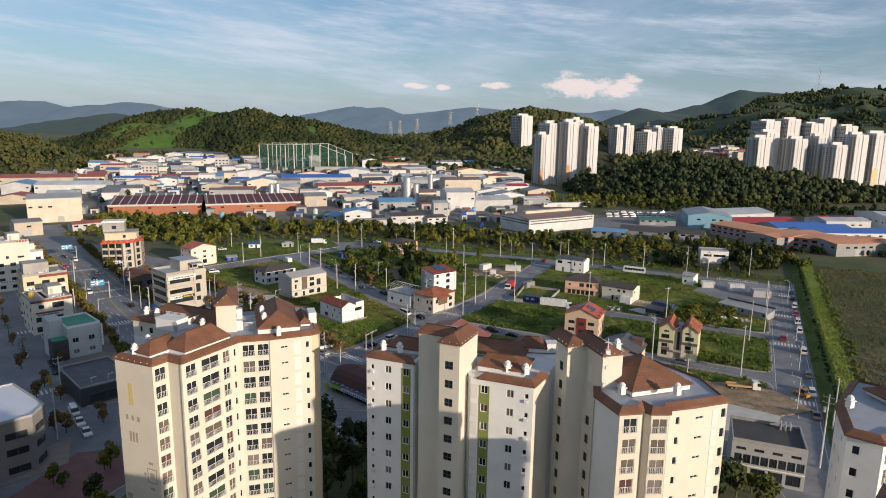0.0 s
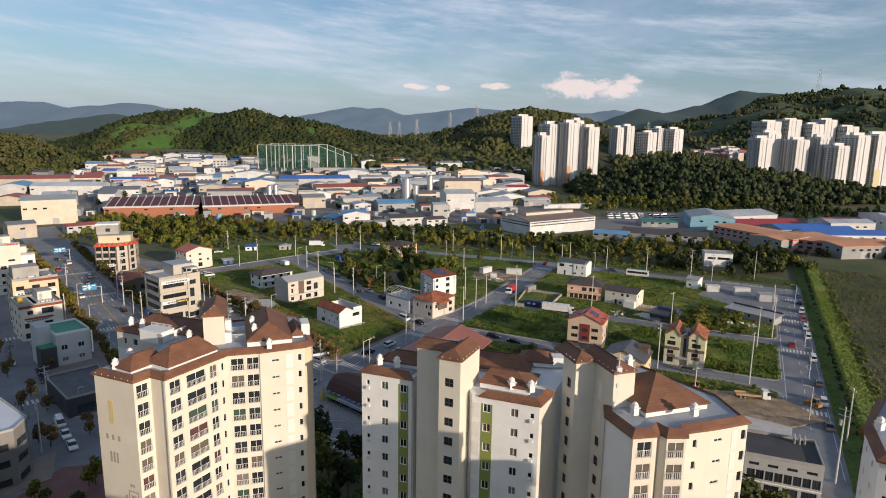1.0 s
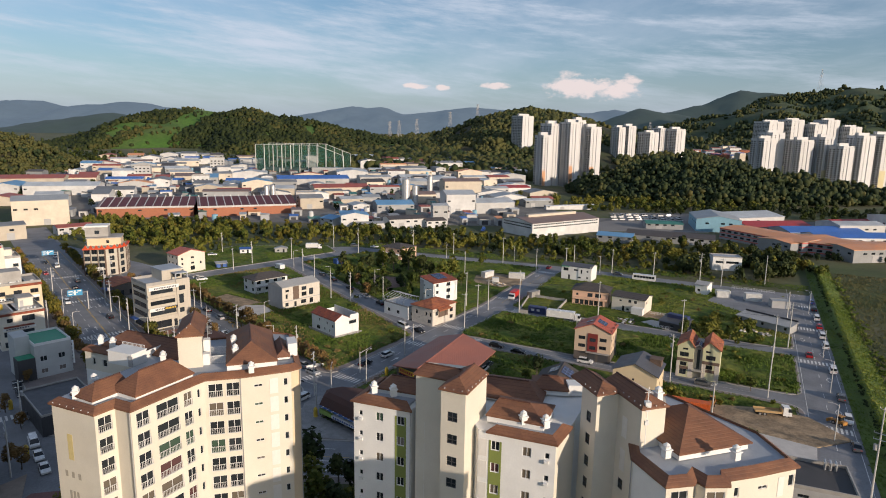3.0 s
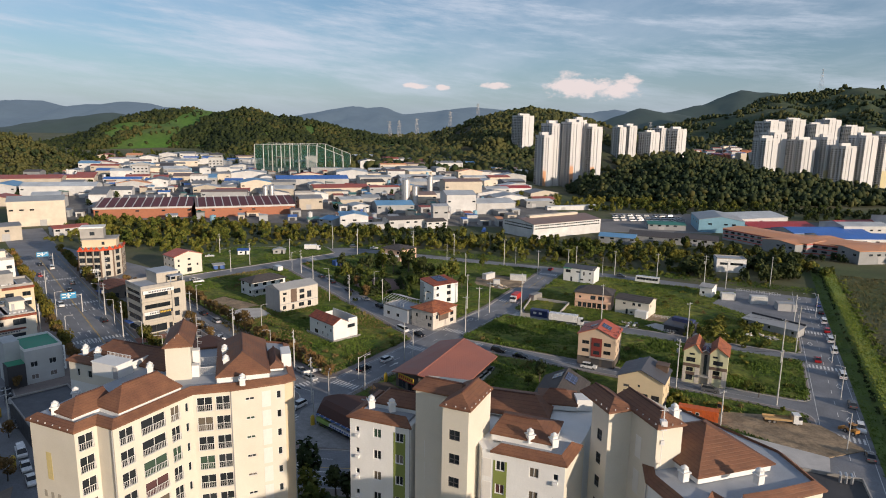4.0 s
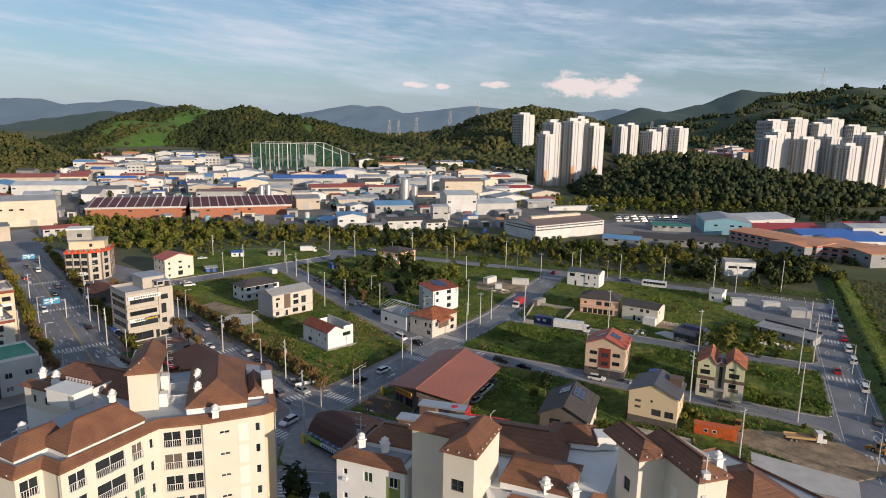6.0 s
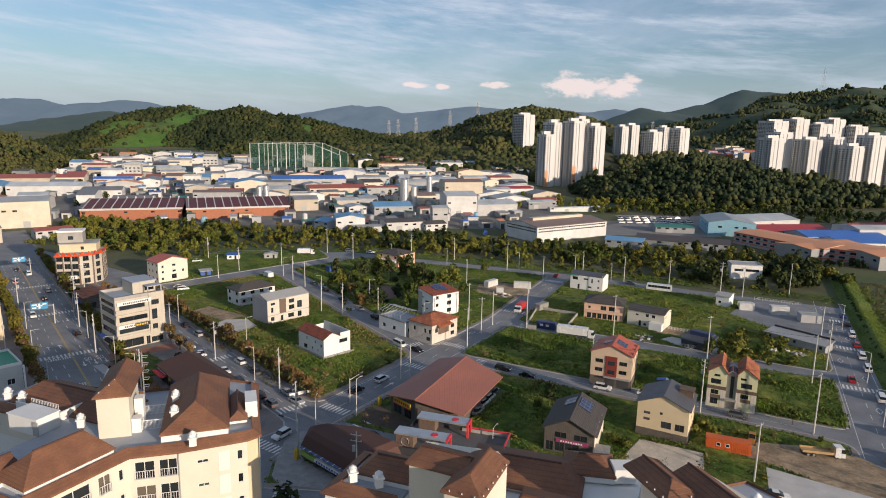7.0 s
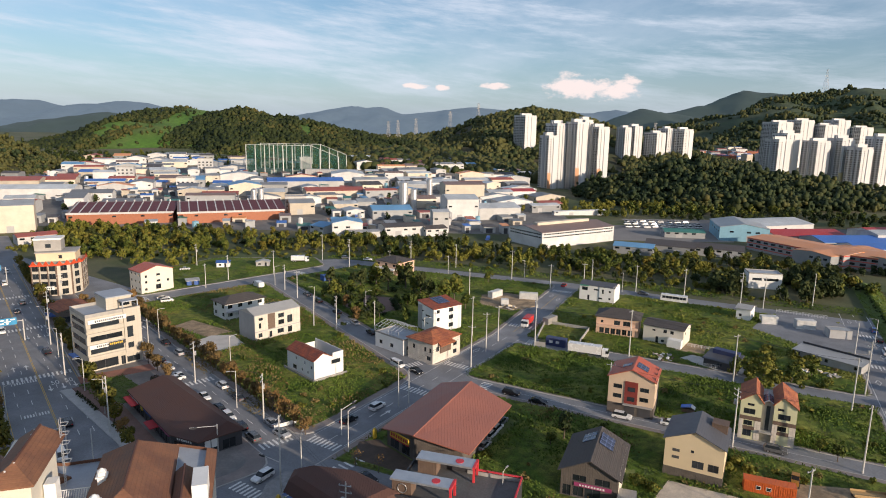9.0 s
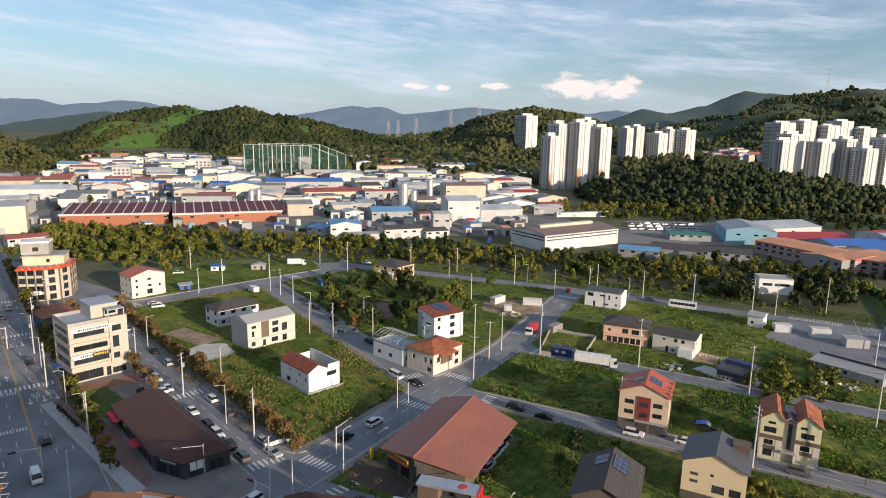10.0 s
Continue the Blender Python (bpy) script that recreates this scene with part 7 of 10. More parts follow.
def plot_wall(label, a, b, h=1.3, m=None):
    t = thing("plot_wall", pose(a[0], a[1], 0.1, 0, 0, math.degrees(math.atan2(b[1] - a[1], b[0] - a[0]))), label, "wall")
    L = math.hypot(b[0] - a[0], b[1] - a[1])
    bx(t, "wall", m or CONC, 0, -0.1, -0.2, L, 0.1, h)
    bx(t, "coping", KERB, -0.03, -0.14, h, L + 0.03, 0.14, h + 0.08)


for a, b in (((31.2, 250.6), (38.2, 272.6)), ((38.6, 273.0), (52.0, 266.0)), ((46.5, 252.5), (52.5, 265.6)), ((31.2, 250.0), (34.4, 248.6))):
    plot_wall("grey concrete plot wall round the container yard", a, b)
yard_a = Geo().prism([(32.0, 250.0), (46.0, 252.6), (51.6, 265.0), (38.8, 271.8)], 0.0, 0.24).make("yard", mat("dry_turf", (0.15, 0.14, 0.055), rough=0.95, var=0.3, scale=0.3, fine=2.5, bump=0.6))
tagged(yard_a, "dry yellowed grass inside a walled yard", "yard", kind="structure")


def heap(label, x, y, r, h, m, n, seed):
    """A pile of broken pieces."""
    rr = random.Random(seed)
    t = thing("rubble_heap", pose(x, y, 0.22), label, "rubble")
    for k in range(n):
        a, q = rr.uniform(0, 6.28), r * math.sqrt(rr.random())
        w = rr.uniform(0.3, 0.9)
        ob = Geo().box(-w, -w * 0.5, 0, w, w * 0.5, rr.uniform(0.15, 0.5)).make("block", m[k % len(m)], t)
        ob.matrix_local = pose(q * math.cos(a), q * math.sin(a), h * max(0.0, 1 - q / r) * rr.uniform(0.3, 1), rr.uniform(-20, 20), rr.uniform(-20, 20), rr.uniform(0, 180))


heap("pile of rubble and timber by the workshop", 110.5, 232.0, 3.2, 1.2, (CONC, WOODC, SIGNW, OCHRE), 22, 3)
heap("pile of broken concrete on churned soil", 26.5, 293.5, 4.0, 1.0, (CONC, GREY, OCHRE), 22, 4)
heap("heap of stones by the thicket", 114.5, 227.0, 2.0, 0.8, (CONC, KERB), 14, 5)
heap("scattered site debris on bare soil", 70.0, 240.5, 3.6, 0.6, (CONC, WOODC, SIGNW), 16, 6)
tp = thing("tarpaulin", pose(60.6, 201.0, 0.2, 0, 0, -25), "blue and white striped tarpaulin over stored goods", "tarpaulin")
Geo().slab([(0, 0, 1.4), (2.4, 0, 1.9), (2.4, 2.6, 1.7), (0, 2.6, 1.2)], 0.05).make("sheet", mat("blue_tarp", (0.04, 0.13, 0.50), rough=0.5, var=0.15), tp, "blue sheet")
Geo().slab([(2.4, 0, 1.9), (3.4, 0, 1.3), (3.4, 2.6, 1.1), (2.4, 2.6, 1.7)], 0.05).make("sheet", SIGNW, tp, "white sheet")
bx(tp, "crate", WOODC, 0.2, 0.2, 0, 3.2, 2.4, 1.1)


# roof rooms, tanks and cooling units on the shop buildings
TANKY = mat("yellow_tank", (0.50, 0.36, 0.05), rough=0.5, var=0.1)


def roof_clutter(t, w, d, h, seed, room=True):
    rr = random.Random(seed)
    if room:
        a, b = w * rr.uniform(0.45, 0.55), d * rr.uniform(0.4, 0.5)
        bx(t, "stair_house", CREAM, a, b, h + 0.1, a + w * 0.34, b + d * 0.4, h + 2.9, "cream roof stair house")
        bx(t, "roof_slab", CONC, a - 0.25, b - 0.25, h + 2.9, a + w * 0.34 + 0.25, b + d * 0.4 + 0.25, h + 3.1)
        bx(t, "roof_door", GREY, a + 0.5, b - 0.04, h + 0.15, a + 1.4, b, h + 2.2)
    x, y = rr.uniform(1.5, w * 0.35), rr.uniform(d * 0.5, d - 2.0)
    Geo().tube((x, y, h + 0.1), (x, y, h + 1.7), 0.85, 0.85, 12).tube((x, y, h + 1.7), (x, y, h + 2.0), 0.85, 0.2, 12).make("water_tank", rr.choice((TANKY, BLUEP, FRAMEW)), t, "round plastic water tank")
    unit = shared("cooling unit", lambda: Geo().box(0, 0, 0, 0.9, 0.4, 0.75).box(0.1, -0.02, 0.1, 0.6, 0.0, 0.65).make("cooling_unit", FRAMEW))
    for k in range(rr.randint(3, 5)):
        put("cooling_unit", unit, pose(rr.uniform(0.6, w - 1.8), rr.uniform(0.6, 2.2), h + 0.12, 0, 0, rr.choice((0, 90))), t, "white cooling unit")
    for k in range(2):
        bx(t, "pipe", METAL, rr.uniform(0.5, w - 1), 0.5, h + 0.15, rr.uniform(0.5, w - 1) + 0.12, d - 0.8, h + 0.27)


for t, w, d, h, k in ((W2, 12.0, 14.0, 11.0, 2), (W3, 14.0, 13.0, 14.6, 3), (W4, 12.5, 13.0, 20.0, 4), (W5, 14.0, 13.0, 11.0, 5), (W6, 14.0, 12.0, 7.0, 6)):
    roof_clutter(t, w, d, h, k, k not in (1, 3))
for t, w, z in ((W3, 14.0, 9.6), (W4, 12.5, 3.4), (W5, 14.0, 3.4), (W6, 14.0, 3.2)):
    bx(t, "sign", SIGNW, 0.6, -0.2, z, w - 0.8, -0.01, z + 0.9, "long pale shop sign")
    bars(t, 1.4, z + 0.15, 8, 0.6, 0.55, INK, -0.2, 0.6, int(z * 7))
bx(W3, "roof_edge", REDTILE, 5.0, -0.5, 13.9, 14.2, 0.2, 14.7, "red tiled roof edge")
bx(W1, "terrace", GREENR, -4.0, -0.3, 6.2, -0.1, 3.8, 6.3, "green planted side terrace")

# ---- factories, golf range, far towers ----
FW = {"white": mat("white_sheet_wall", (0.49, 0.49, 0.48), rough=0.6, var=0.16, scale=0.12, rnd=0.22), "cream": mat("cream_sheet_wall", (0.50, 0.44, 0.35), rough=0.6, var=0.14, scale=0.15, rnd=0.22),
      "grey": mat("grey_sheet_wall", (0.27, 0.28, 0.285), rough=0.6, var=0.14, scale=0.15, rnd=0.25), "brick": courses("red_brick", (0.34, 0.13, 0.07), 0.5, "Z", depth=0.2, dark=0.9, var=0.15),
      "ltblue": mat("light_blue_sheet_wall", (0.20, 0.38, 0.48), rough=0.6, var=0.08)}
FR = {"white": courses("white_sheet_roof", (0.40, 0.43, 0.45), 1.2, "X", 0.3, 0.5, dark=0.86, var=0.2, scale=0.1, rnd=0.25), "grey": courses("grey_sheet_roof", (0.20, 0.21, 0.22), 1.2, "X", 0.3, 0.5, dark=0.85, var=0.2, scale=0.1, rnd=0.25),
      "blue": courses("blue_sheet_roof", (0.05, 0.15, 0.46), 1.2, "X", 0.3, 0.5, dark=0.88, var=0.12, scale=0.1), "red": courses("red_sheet_roof", (0.32, 0.085, 0.06), 1.2, "X", 0.3, 0.55, dark=0.88, var=0.12, scale=0.1),
      "dred": courses("crimson_sheet_roof", (0.36, 0.04, 0.04), 1.2, "X", 0.3, 0.5, dark=0.88, var=0.1, scale=0.1), "orange": courses("orange_sheet_roof", (0.66, 0.29, 0.13), 1.2, "X", 0.3, 0.5, dark=0.9, var=0.08, scale=0.1),
      "brown": courses("brown_sheet_roof", (0.19, 0.135, 0.12), 1.2, "X", 0.3, 0.55, dark=0.88, var=0.1, scale=0.1), "dark": courses("dark_sheet_roof", (0.075, 0.066, 0.062), 1.2, "X", 0.3, 0.6, dark=0.85, var=0.12, scale=0.1),
      "sky": courses("sky_blue_sheet_roof", (0.13, 0.30, 0.50), 1.2, "X", 0.3, 0.5, dark=0.88, var=0.12, scale=0.1), "green": courses("green_sheet_roof", (0.04, 0.17, 0.14), 1.2, "X", 0.3, 0.5, dark=0.88, var=0.12, scale=0.1)}
STRIPE = mat("red_stripe", (0.50, 0.07, 0.05), rough=0.6)
WORDS = {"white": "white", "grey": "grey", "blue": "bright blue", "red": "faded red", "dred": "crimson", "orange": "orange", "brown": "brown", "dark": "dark brown", "sky": "pale blue", "green": "dark green", "cream": "cream", "brick": "red brick", "ltblue": "light blue"}


def factory(x, y, ang, w, d, h, wall, roof, ridge="x", rise=None, windows=True, doors=True, name="factory", z=None):
    zz = ground_z(x, y) if z is None else z
    t = thing(name, pose(x, y, zz, 0, 0, ang), f"{WORDS[wall]} sheet-metal factory hall under a low {WORDS[roof]} roof", "factory", "halls of the industrial estate")
    g = Geo()
    rise = rise if rise is not None else min(2.6, 0.1 * (d if ridge == "x" else w))
    g.box(0, 0, -3.0, w, d, h)
    if ridge == "x":
        g.poly([(w, 0, h), (w, d, h), (w, d / 2, h + rise)]).poly([(0, d, h), (0, 0, h), (0, d / 2, h + rise)])
    else:
        g.poly([(0, 0, h), (w, 0, h), (w / 2, 0, h + rise)]).poly([(w, d, h), (0, d, h), (w / 2, d, h + rise)])
    g.make("wall", FW[wall], t)
    roof_on(t, w, d, h + 0.05, "x" if ridge == "x" else "y", rise, FR[roof], 0.35)
    rr = random.Random(int(x * 7 + y))
    if windows:
        n = max(2, min(int(w / 5), 8 if y < 500 else 2))
        me = shared(("fwin", 2.4), lambda: Geo().box(0, -0.06, 0, 2.4, 0.02, 1.1).make("window", GLASS))
        for k in range(n):
            if rr.random() < 0.62:
                put("window", me, pose(1.0 + (w - 4.0) * k / max(1, n - 1), 0, h * 0.62), t)
        me = shared(("fwin2", 2.0), lambda: Geo().box(-0.06, 0, 0, 0.02, 2.0, 1.1).make("window", GLASS))
        for k in range(max(1, int(d / 9) if y < 500 else 1)):
            put("window", me, pose(0, 2 + k * 8.0, h * 0.6), t)
    if doors and w > 8 and y < 640:
        a = rr.uniform(0.15, 0.6) * w
        bx(t, "door", GREY, a, -0.08, -0.5, a + 4.0, 0.0, min(4.2, h * 0.6))
    c, s = math.cos(radians(ang)), math.sin(radians(ang))
    FOOTPRINTS.append((x + c * w / 2 - s * d / 2, y + s * w / 2 + c * d / 2, w / 2, d / 2, radians(ang)))
    return t


# the two brick halls with solar roofs
for x, y, ang, w in ((-250, 473, 17, 66), (-181, 486, 22, 72)):
    t = factory(x, y, ang, w, 62, 8.2, "brick", "brown", "x", 4.2, True, False)
    bx(t, "fascia", FW["white"], -0.4, -0.5, 7.2, w + 0.4, -0.02, 8.5, "white roof fascia")
    for k in range(int(w / 6)):
        Geo().slab([(1.2 + k * 6, 0.2, 8.55), (1.9 + k * 6, 0.2, 8.55), (1.9 + k * 6, 29.5, 12.55), (1.2 + k * 6, 29.5, 12.55)], 0.12).make("roof_strip", FW["white"], t, "pale strip between solar arrays")
        Geo().slab([(2 + k * 6, 1.0, 8.6), (7.1 + k * 6, 1.0, 8.6), (7.1 + k * 6, 28.5, 12.3), (2 + k * 6, 28.5, 12.3)], 0.08).make("solar_sheet", mat("maroon_solar", (0.10, 0.026, 0.030), rough=0.65, var=0.2), t, "dark maroon solar array")
        Geo().tube((1.4 + k * 6, 30.6, 12.2), (1.4 + k * 6, 30.6, 13.6), 0.5, 0.5, 6).make("roof_vent", FW["white"], t)
# measured halls: x, y, angle, width, depth, eaves, wall, roof, ridge
for row in ((-284, 432, 30, 33, 24, 17.0, "cream", "white", "x"), (-367, 571, 15, 60, 26, 9.0, "white", "white", "x"), (-425, 608, 20, 64, 30, 9.8, "cream", "red", "x"), (-402, 640, 20, 56, 24, 7.0, "cream", "red", "x"),
            (-296, 558, 20, 30, 22, 8.6, "white", "grey", "x"), (-262, 540, 18, 30, 20, 5.0, "white", "grey", "x"), (-168, 668, 17, 74, 30, 6.6, "white", "blue", "x"), (-118, 608, 20, 52, 24, 6.6, "cream", "red", "x"),
            (-114, 713, 10, 34, 40, 9.5, "white", "white", "y"), (-223, 695, 14, 36, 26, 8.7, "white", "white", "y"), (-187, 612, 22, 28, 24, 10.0, "cream", "sky", "y"), (-200, 582, 16, 29, 18, 6.0, "white", "red", "x"),
            (-86, 466, -38, 13, 18, 4.6, "white", "sky", "x"), (-68, 447, 12, 19, 16, 9.2, "white", "sky", "y"), (-58, 443, 18, 21, 9, 4.0, "white", "grey", "x"), (-35, 450, 22, 27, 16, 6.4, "white", "dark", "x"), (-9, 455, 24, 15, 14, 5.0, "white", "dark", "x"),
            (-50, 516, 15, 30, 24, 7.0, "grey", "sky", "x"), (-5, 472, 10, 11, 12, 14.0, "white", "white", "x"), (5, 519, 12, 24, 26, 15.6, "white", "white", "x"), (29, 524, 18, 34, 26, 8.8, "white", "white", "x"), (4, 606, 15, 36, 20, 15.0, "cream", "brown", "x"),
            (92, 560, 20, 48, 4, 3.2, "white", "white", "x"), (183, 462, -14, 30, 40, 9.0, "ltblue", "white", "y"), (205, 470, 20, 60, 34, 8.0, "white", "white", "x"), (216, 452, 8, 50, 26, 5.0, "white", "dred", "x"), (232, 428, 6, 54, 24, 5.6, "grey", "blue", "x"),
            (236, 402, 2, 60, 20, 6.6, "white", "blue", "x"), (292, 470, 12, 60, 24, 5.0, "white", "dred", "x"), (318, 440, -6, 60, 50, 11.0, "white", "white", "x"), (272, 440, 6, 34, 18, 9.0, "white", "white", "x"), (262, 352, 8, 40, 20, 8.0, "white", "sky", "x"),
            (120, 418, -25, 28, 20, 4.5, "grey", "dark", "x"), (146, 410, -25, 26, 18, 4.5, "grey", "dark", "x"), (100, 412, -22, 22, 14, 4.5, "grey", "sky", "x"), (150, 470, -8, 26, 14, 4.0, "grey", "green", "x"), (62, 650, 15, 30, 18, 7.0, "white", "dred", "x"), (-258, 379, 44, 15, 14, 8.7, "cream", "grey", "x"), (-235, 400, 44, 20, 12, 5.0, "white", "red", "x")):
    factory(*row)
# the grey hall with ribbon windows and a raised lantern
gf = factory(60, 420, 33, 61, 31, 9.6, "white", "brown", "x", 2.2, False, False)
for z in (6.2, 8.0):
    for k in range(28):
        bx(gf, "window", GLASS, 1.2 + k * 2.1, -0.05, z, 2.9 + k * 2.1, 0.0, z + 0.75)
for z in (6.2, 8.0):
    for k in range(13):
        bx(gf, "window", GLASS, -0.05, 1.4 + k * 2.2, z, 0.0, 3.2 + k * 2.2, z + 0.75)
bx(gf, "lantern", FW["cream"], 8, 13.5, 11.0, 52, 17.5, 13.2, "raised roof lantern")
# orange-roofed halls with red stripes
for x, y, ang, w, d in ((187, 432, -66, 60, 26), (211, 384, -42, 38, 30)):
    t = factory(x, y, ang, w, d, 7.4, "grey", "orange", "x", 1.1, False, False)
    for z in (1.4, 4.2, 6.6):
        bx(t, "stripe", STRIPE, -0.04, -0.05, z, w + 0.04, 0.0, z + 0.5, "red painted stripe")
        bx(t, "stripe", STRIPE, w, 0, z, w + 0.05, d, z + 0.5, "red painted stripe")
    for k in range(int(w / 5)):
        for z in (2.4, 5.1):
            bx(t, "window", GLASS, 1.6 + k * 5, -0.06, z, 4.4 + k * 5, -0.01, z + 1.2)
factory(204, 376, 24, 46, 22, 7.0, "grey", "orange", "x", 1.1)
factory(228, 356, 10, 40, 24, 7.4, "grey", "orange", "x", 1.1)
# the rest of the estate, hall by hall
rf = random.Random(41)
made = 0
for _ in range(2600):
    if made >= 150:
        break
    y = 505 + (rf.random() ** 0.8) * 420
    x = rf.uniform(-0.62 * y - 20, 90 if y > 560 else -40)
    w, d = rf.uniform(14, 38), rf.uniform(11, 24)
    ang = rf.choice((12, 16, 20, 24, 108))
    c, s = math.cos(radians(ang)), math.sin(radians(ang))
    cx, cy, rad = x + c * w / 2 - s * d / 2, y + s * w / 2 + c * d / 2, math.hypot(w, d) / 2
    if any((cx - f[0]) ** 2 + (cy - f[1]) ** 2 < (0.62 * rad + 0.78 * min(f[2], f[3]) + 2) ** 2 or not clear_of(cx, cy, min(w, d) * 0.55) for f in FOOTPRINTS if abs(f[1] - cy) < 70 and abs(f[0] - cx) < 90):
        continue
    if Z_C(cx, cy) > 3 and cy > 600 or (-235 < cx < -100 and 730 < cy < 860):
        continue
    factory(x, y, ang, w, d, rf.uniform(4.5, 9.5), rf.choices(("white", "cream", "grey"), (5, 3.4, 2))[0], rf.choices(("white", "grey", "blue", "red", "orange", "brown", "sky", "dark"), (6, 5, 0.9, 2.4, 1.0, 1.8, 1.2, 1.6))[0], rf.choice("xxy"))
    made += 1
# lean-tos, sheds and tanks crowded between the halls
rs = random.Random(77)
made = 0
for _ in range(4000):
    if made >= 170:
        break
    y = 468 + (rs.random() ** 0.9) * 330
    x = rs.uniform(-0.6 * y, 60)
    w, d, h = rs.uniform(4, 10), rs.uniform(4, 9), rs.uniform(2.6, 5.5)
    if not clear_of(x, y, 4.5) or Z_C(x, y) > 3 and y > 600:
        continue
    zz = ground_z(x, y)
    if rs.random() < 0.22:
        t = thing("storage_tank", pose(x, y, zz), "small steel storage tank beside a factory hall", "tank")
        r = rs.uniform(1.2, 2.4)
        Geo().tube((0, 0, -1), (0, 0, h * 1.5), r, r, 10).tube((0, 0, h * 1.5), (0, 0, h * 1.5 + 0.6), r, 0.2, 10).make("body", rs.choice((METAL, FW["white"], FW["ltblue"])), t)
    else:
        t = thing("shed", pose(x, y, zz, 0, 0, rs.choice((12, 18, 24, 108))), "small sheet-metal lean-to shed between factory halls", "shed")
        wall, roof = rs.choice(("white", "cream", "grey", "grey")), rs.choice(("grey", "dark", "red", "sky", "blue", "white", "brown", "orange", "green"))
        Geo().box(0, 0, -1.5, w, d, h).make("wall", FW[wall], t)
        Geo().slab([(-0.3, -0.4, h + 0.1), (w + 0.3, -0.4, h + 0.1), (w + 0.3, d + 0.3, h + 0.9), (-0.3, d + 0.3, h + 0.9)], 0.12).make("roof", FR[roof], t)
        # no real opening: a dark panel imitates the shade inside
        bx(t, "opening", DARK, w * 0.2, -0.06, 0.0, w * 0.75, 0.0, h * 0.72, "dark panel standing for the shaded open front")
    FOOTPRINTS.append((x + w / 2, y + d / 2, w / 2, d / 2, 0.3))
    made += 1
# a few taller office boxes and silos among them
for x, y, h in ((-270, 760, 18), (-330, 700, 14), (-120, 540, 12), (-245, 640, 12)):
    t = house("office_building", "white four-storey works office", "office building", (x, y), 15, 16, 12, h, FW["white"], "flat", 0.8, DECK, {0: grid(4, range(int(h / 3.2)), 16, 2.0, 1.3, 1.0, 3.2)}, z=ground_z(x, y) - 0.3)
for x, y, r, h in ((-30, 560, 3.5, 22), (-22, 562, 2.5, 16), (-150, 560, 2.2, 14), (-146, 566, 2.2, 14), (-10, 600, 2.4, 20)):
    t = thing("silo", pose(x, y, ground_z(x, y)), "grey steel silo with a conical top", "silo")
    Geo().tube((0, 0, -2), (0, 0, h), r, r, 12).tube((0, 0, h), (0, 0, h + r * 0.6), r * 1.03, 0.3, 12).make("body", METAL, t)
    Geo().tube((r, 0, 0), (r, 0, h + 2), 0.2, 0.2, 6).make("pipe", GREY, t)

# golf range: tall masts with green netting
NET = bpy.data.materials.new("green_netting")
NET.use_nodes = True
nb = NET.node_tree
nbs = nb.nodes["Principled BSDF"]
nbs.inputs["Base Color"].default_value = (0.02, 0.085, 0.06, 1)
nbs.inputs["Roughness"].default_value = 0.9
nbs.inputs["Alpha"].default_value = 0.42
gr_ = thing("golf_range", pose(-222, 780, ground_z(-222, 780)), "golf driving range with tall white masts and green netting", "golf range")
gw, gd, gh2 = 105.0, 60.0, 33.0
for k in range(11):
    xx = gw * k / 10
    top = gh2 if k < 8 else gh2 - (k - 7) * 4.0
    Geo().tube((xx, 0, -2), (xx, 0, top), 0.75, 0.5, 6).make("mast", FW["white"], gr_)
    Geo().tube((xx, gd, -2), (xx, gd, top), 0.75, 0.5, 6).make("mast", FW["white"], gr_)
for y0 in (0.0, gd):
    for k in range(10):
        h0 = gh2 if k < 8 else gh2 - (k - 7) * 4.0
        h1 = gh2 if k < 7 else gh2 - (k - 6) * 4.0
        Geo().quad((gw * k / 10, y0, 0), (gw * (k + 1) / 10, y0, 0), (gw * (k + 1) / 10, y0, h1), (gw * k / 10, y0, h0)).make("net", NET, gr_)
        Geo().tube((gw * k / 10, y0, h0), (gw * (k + 1) / 10, y0, h1), 0.3, 0.3, 5).make("beam", FW["white"], gr_)
for k in (0, 1):
    Geo().quad((gw * k, 0, 0), (gw * k, gd, 0), (gw * k, gd, gh2 - 12 * k), (gw * k, 0, gh2 - 12 * k)).make("net", NET, gr_)
bx(gr_, "tee_building", FW["white"], 70, -16, -2, 128, -4, 7.5, "white striped tee building")
for k in range(26):
    bx(gr_, "fin", GREY, 70.5 + k * 2.2, -16.15, 0, 71.2 + k * 2.2, -16.0, 7.2)
bx(gr_, "target_board", FW["white"], 52, 40, 4, 66, 41, 18)

# far apartment towers
TW = mat("far_tower_white", (0.53, 0.53, 0.53), rough=0.8, var=0.05, scale=0.05, rnd=0.05)
TG = mat("far_tower_grey", (0.34, 0.35, 0.36), rough=0.8, var=0.06, scale=0.05)
TO = mat("far_tower_terracotta", (0.50, 0.27, 0.15), rough=0.8, var=0.06, scale=0.05)
TY = mat("far_tower_ochre", (0.50, 0.44, 0.26), rough=0.8, var=0.06, scale=0.05)


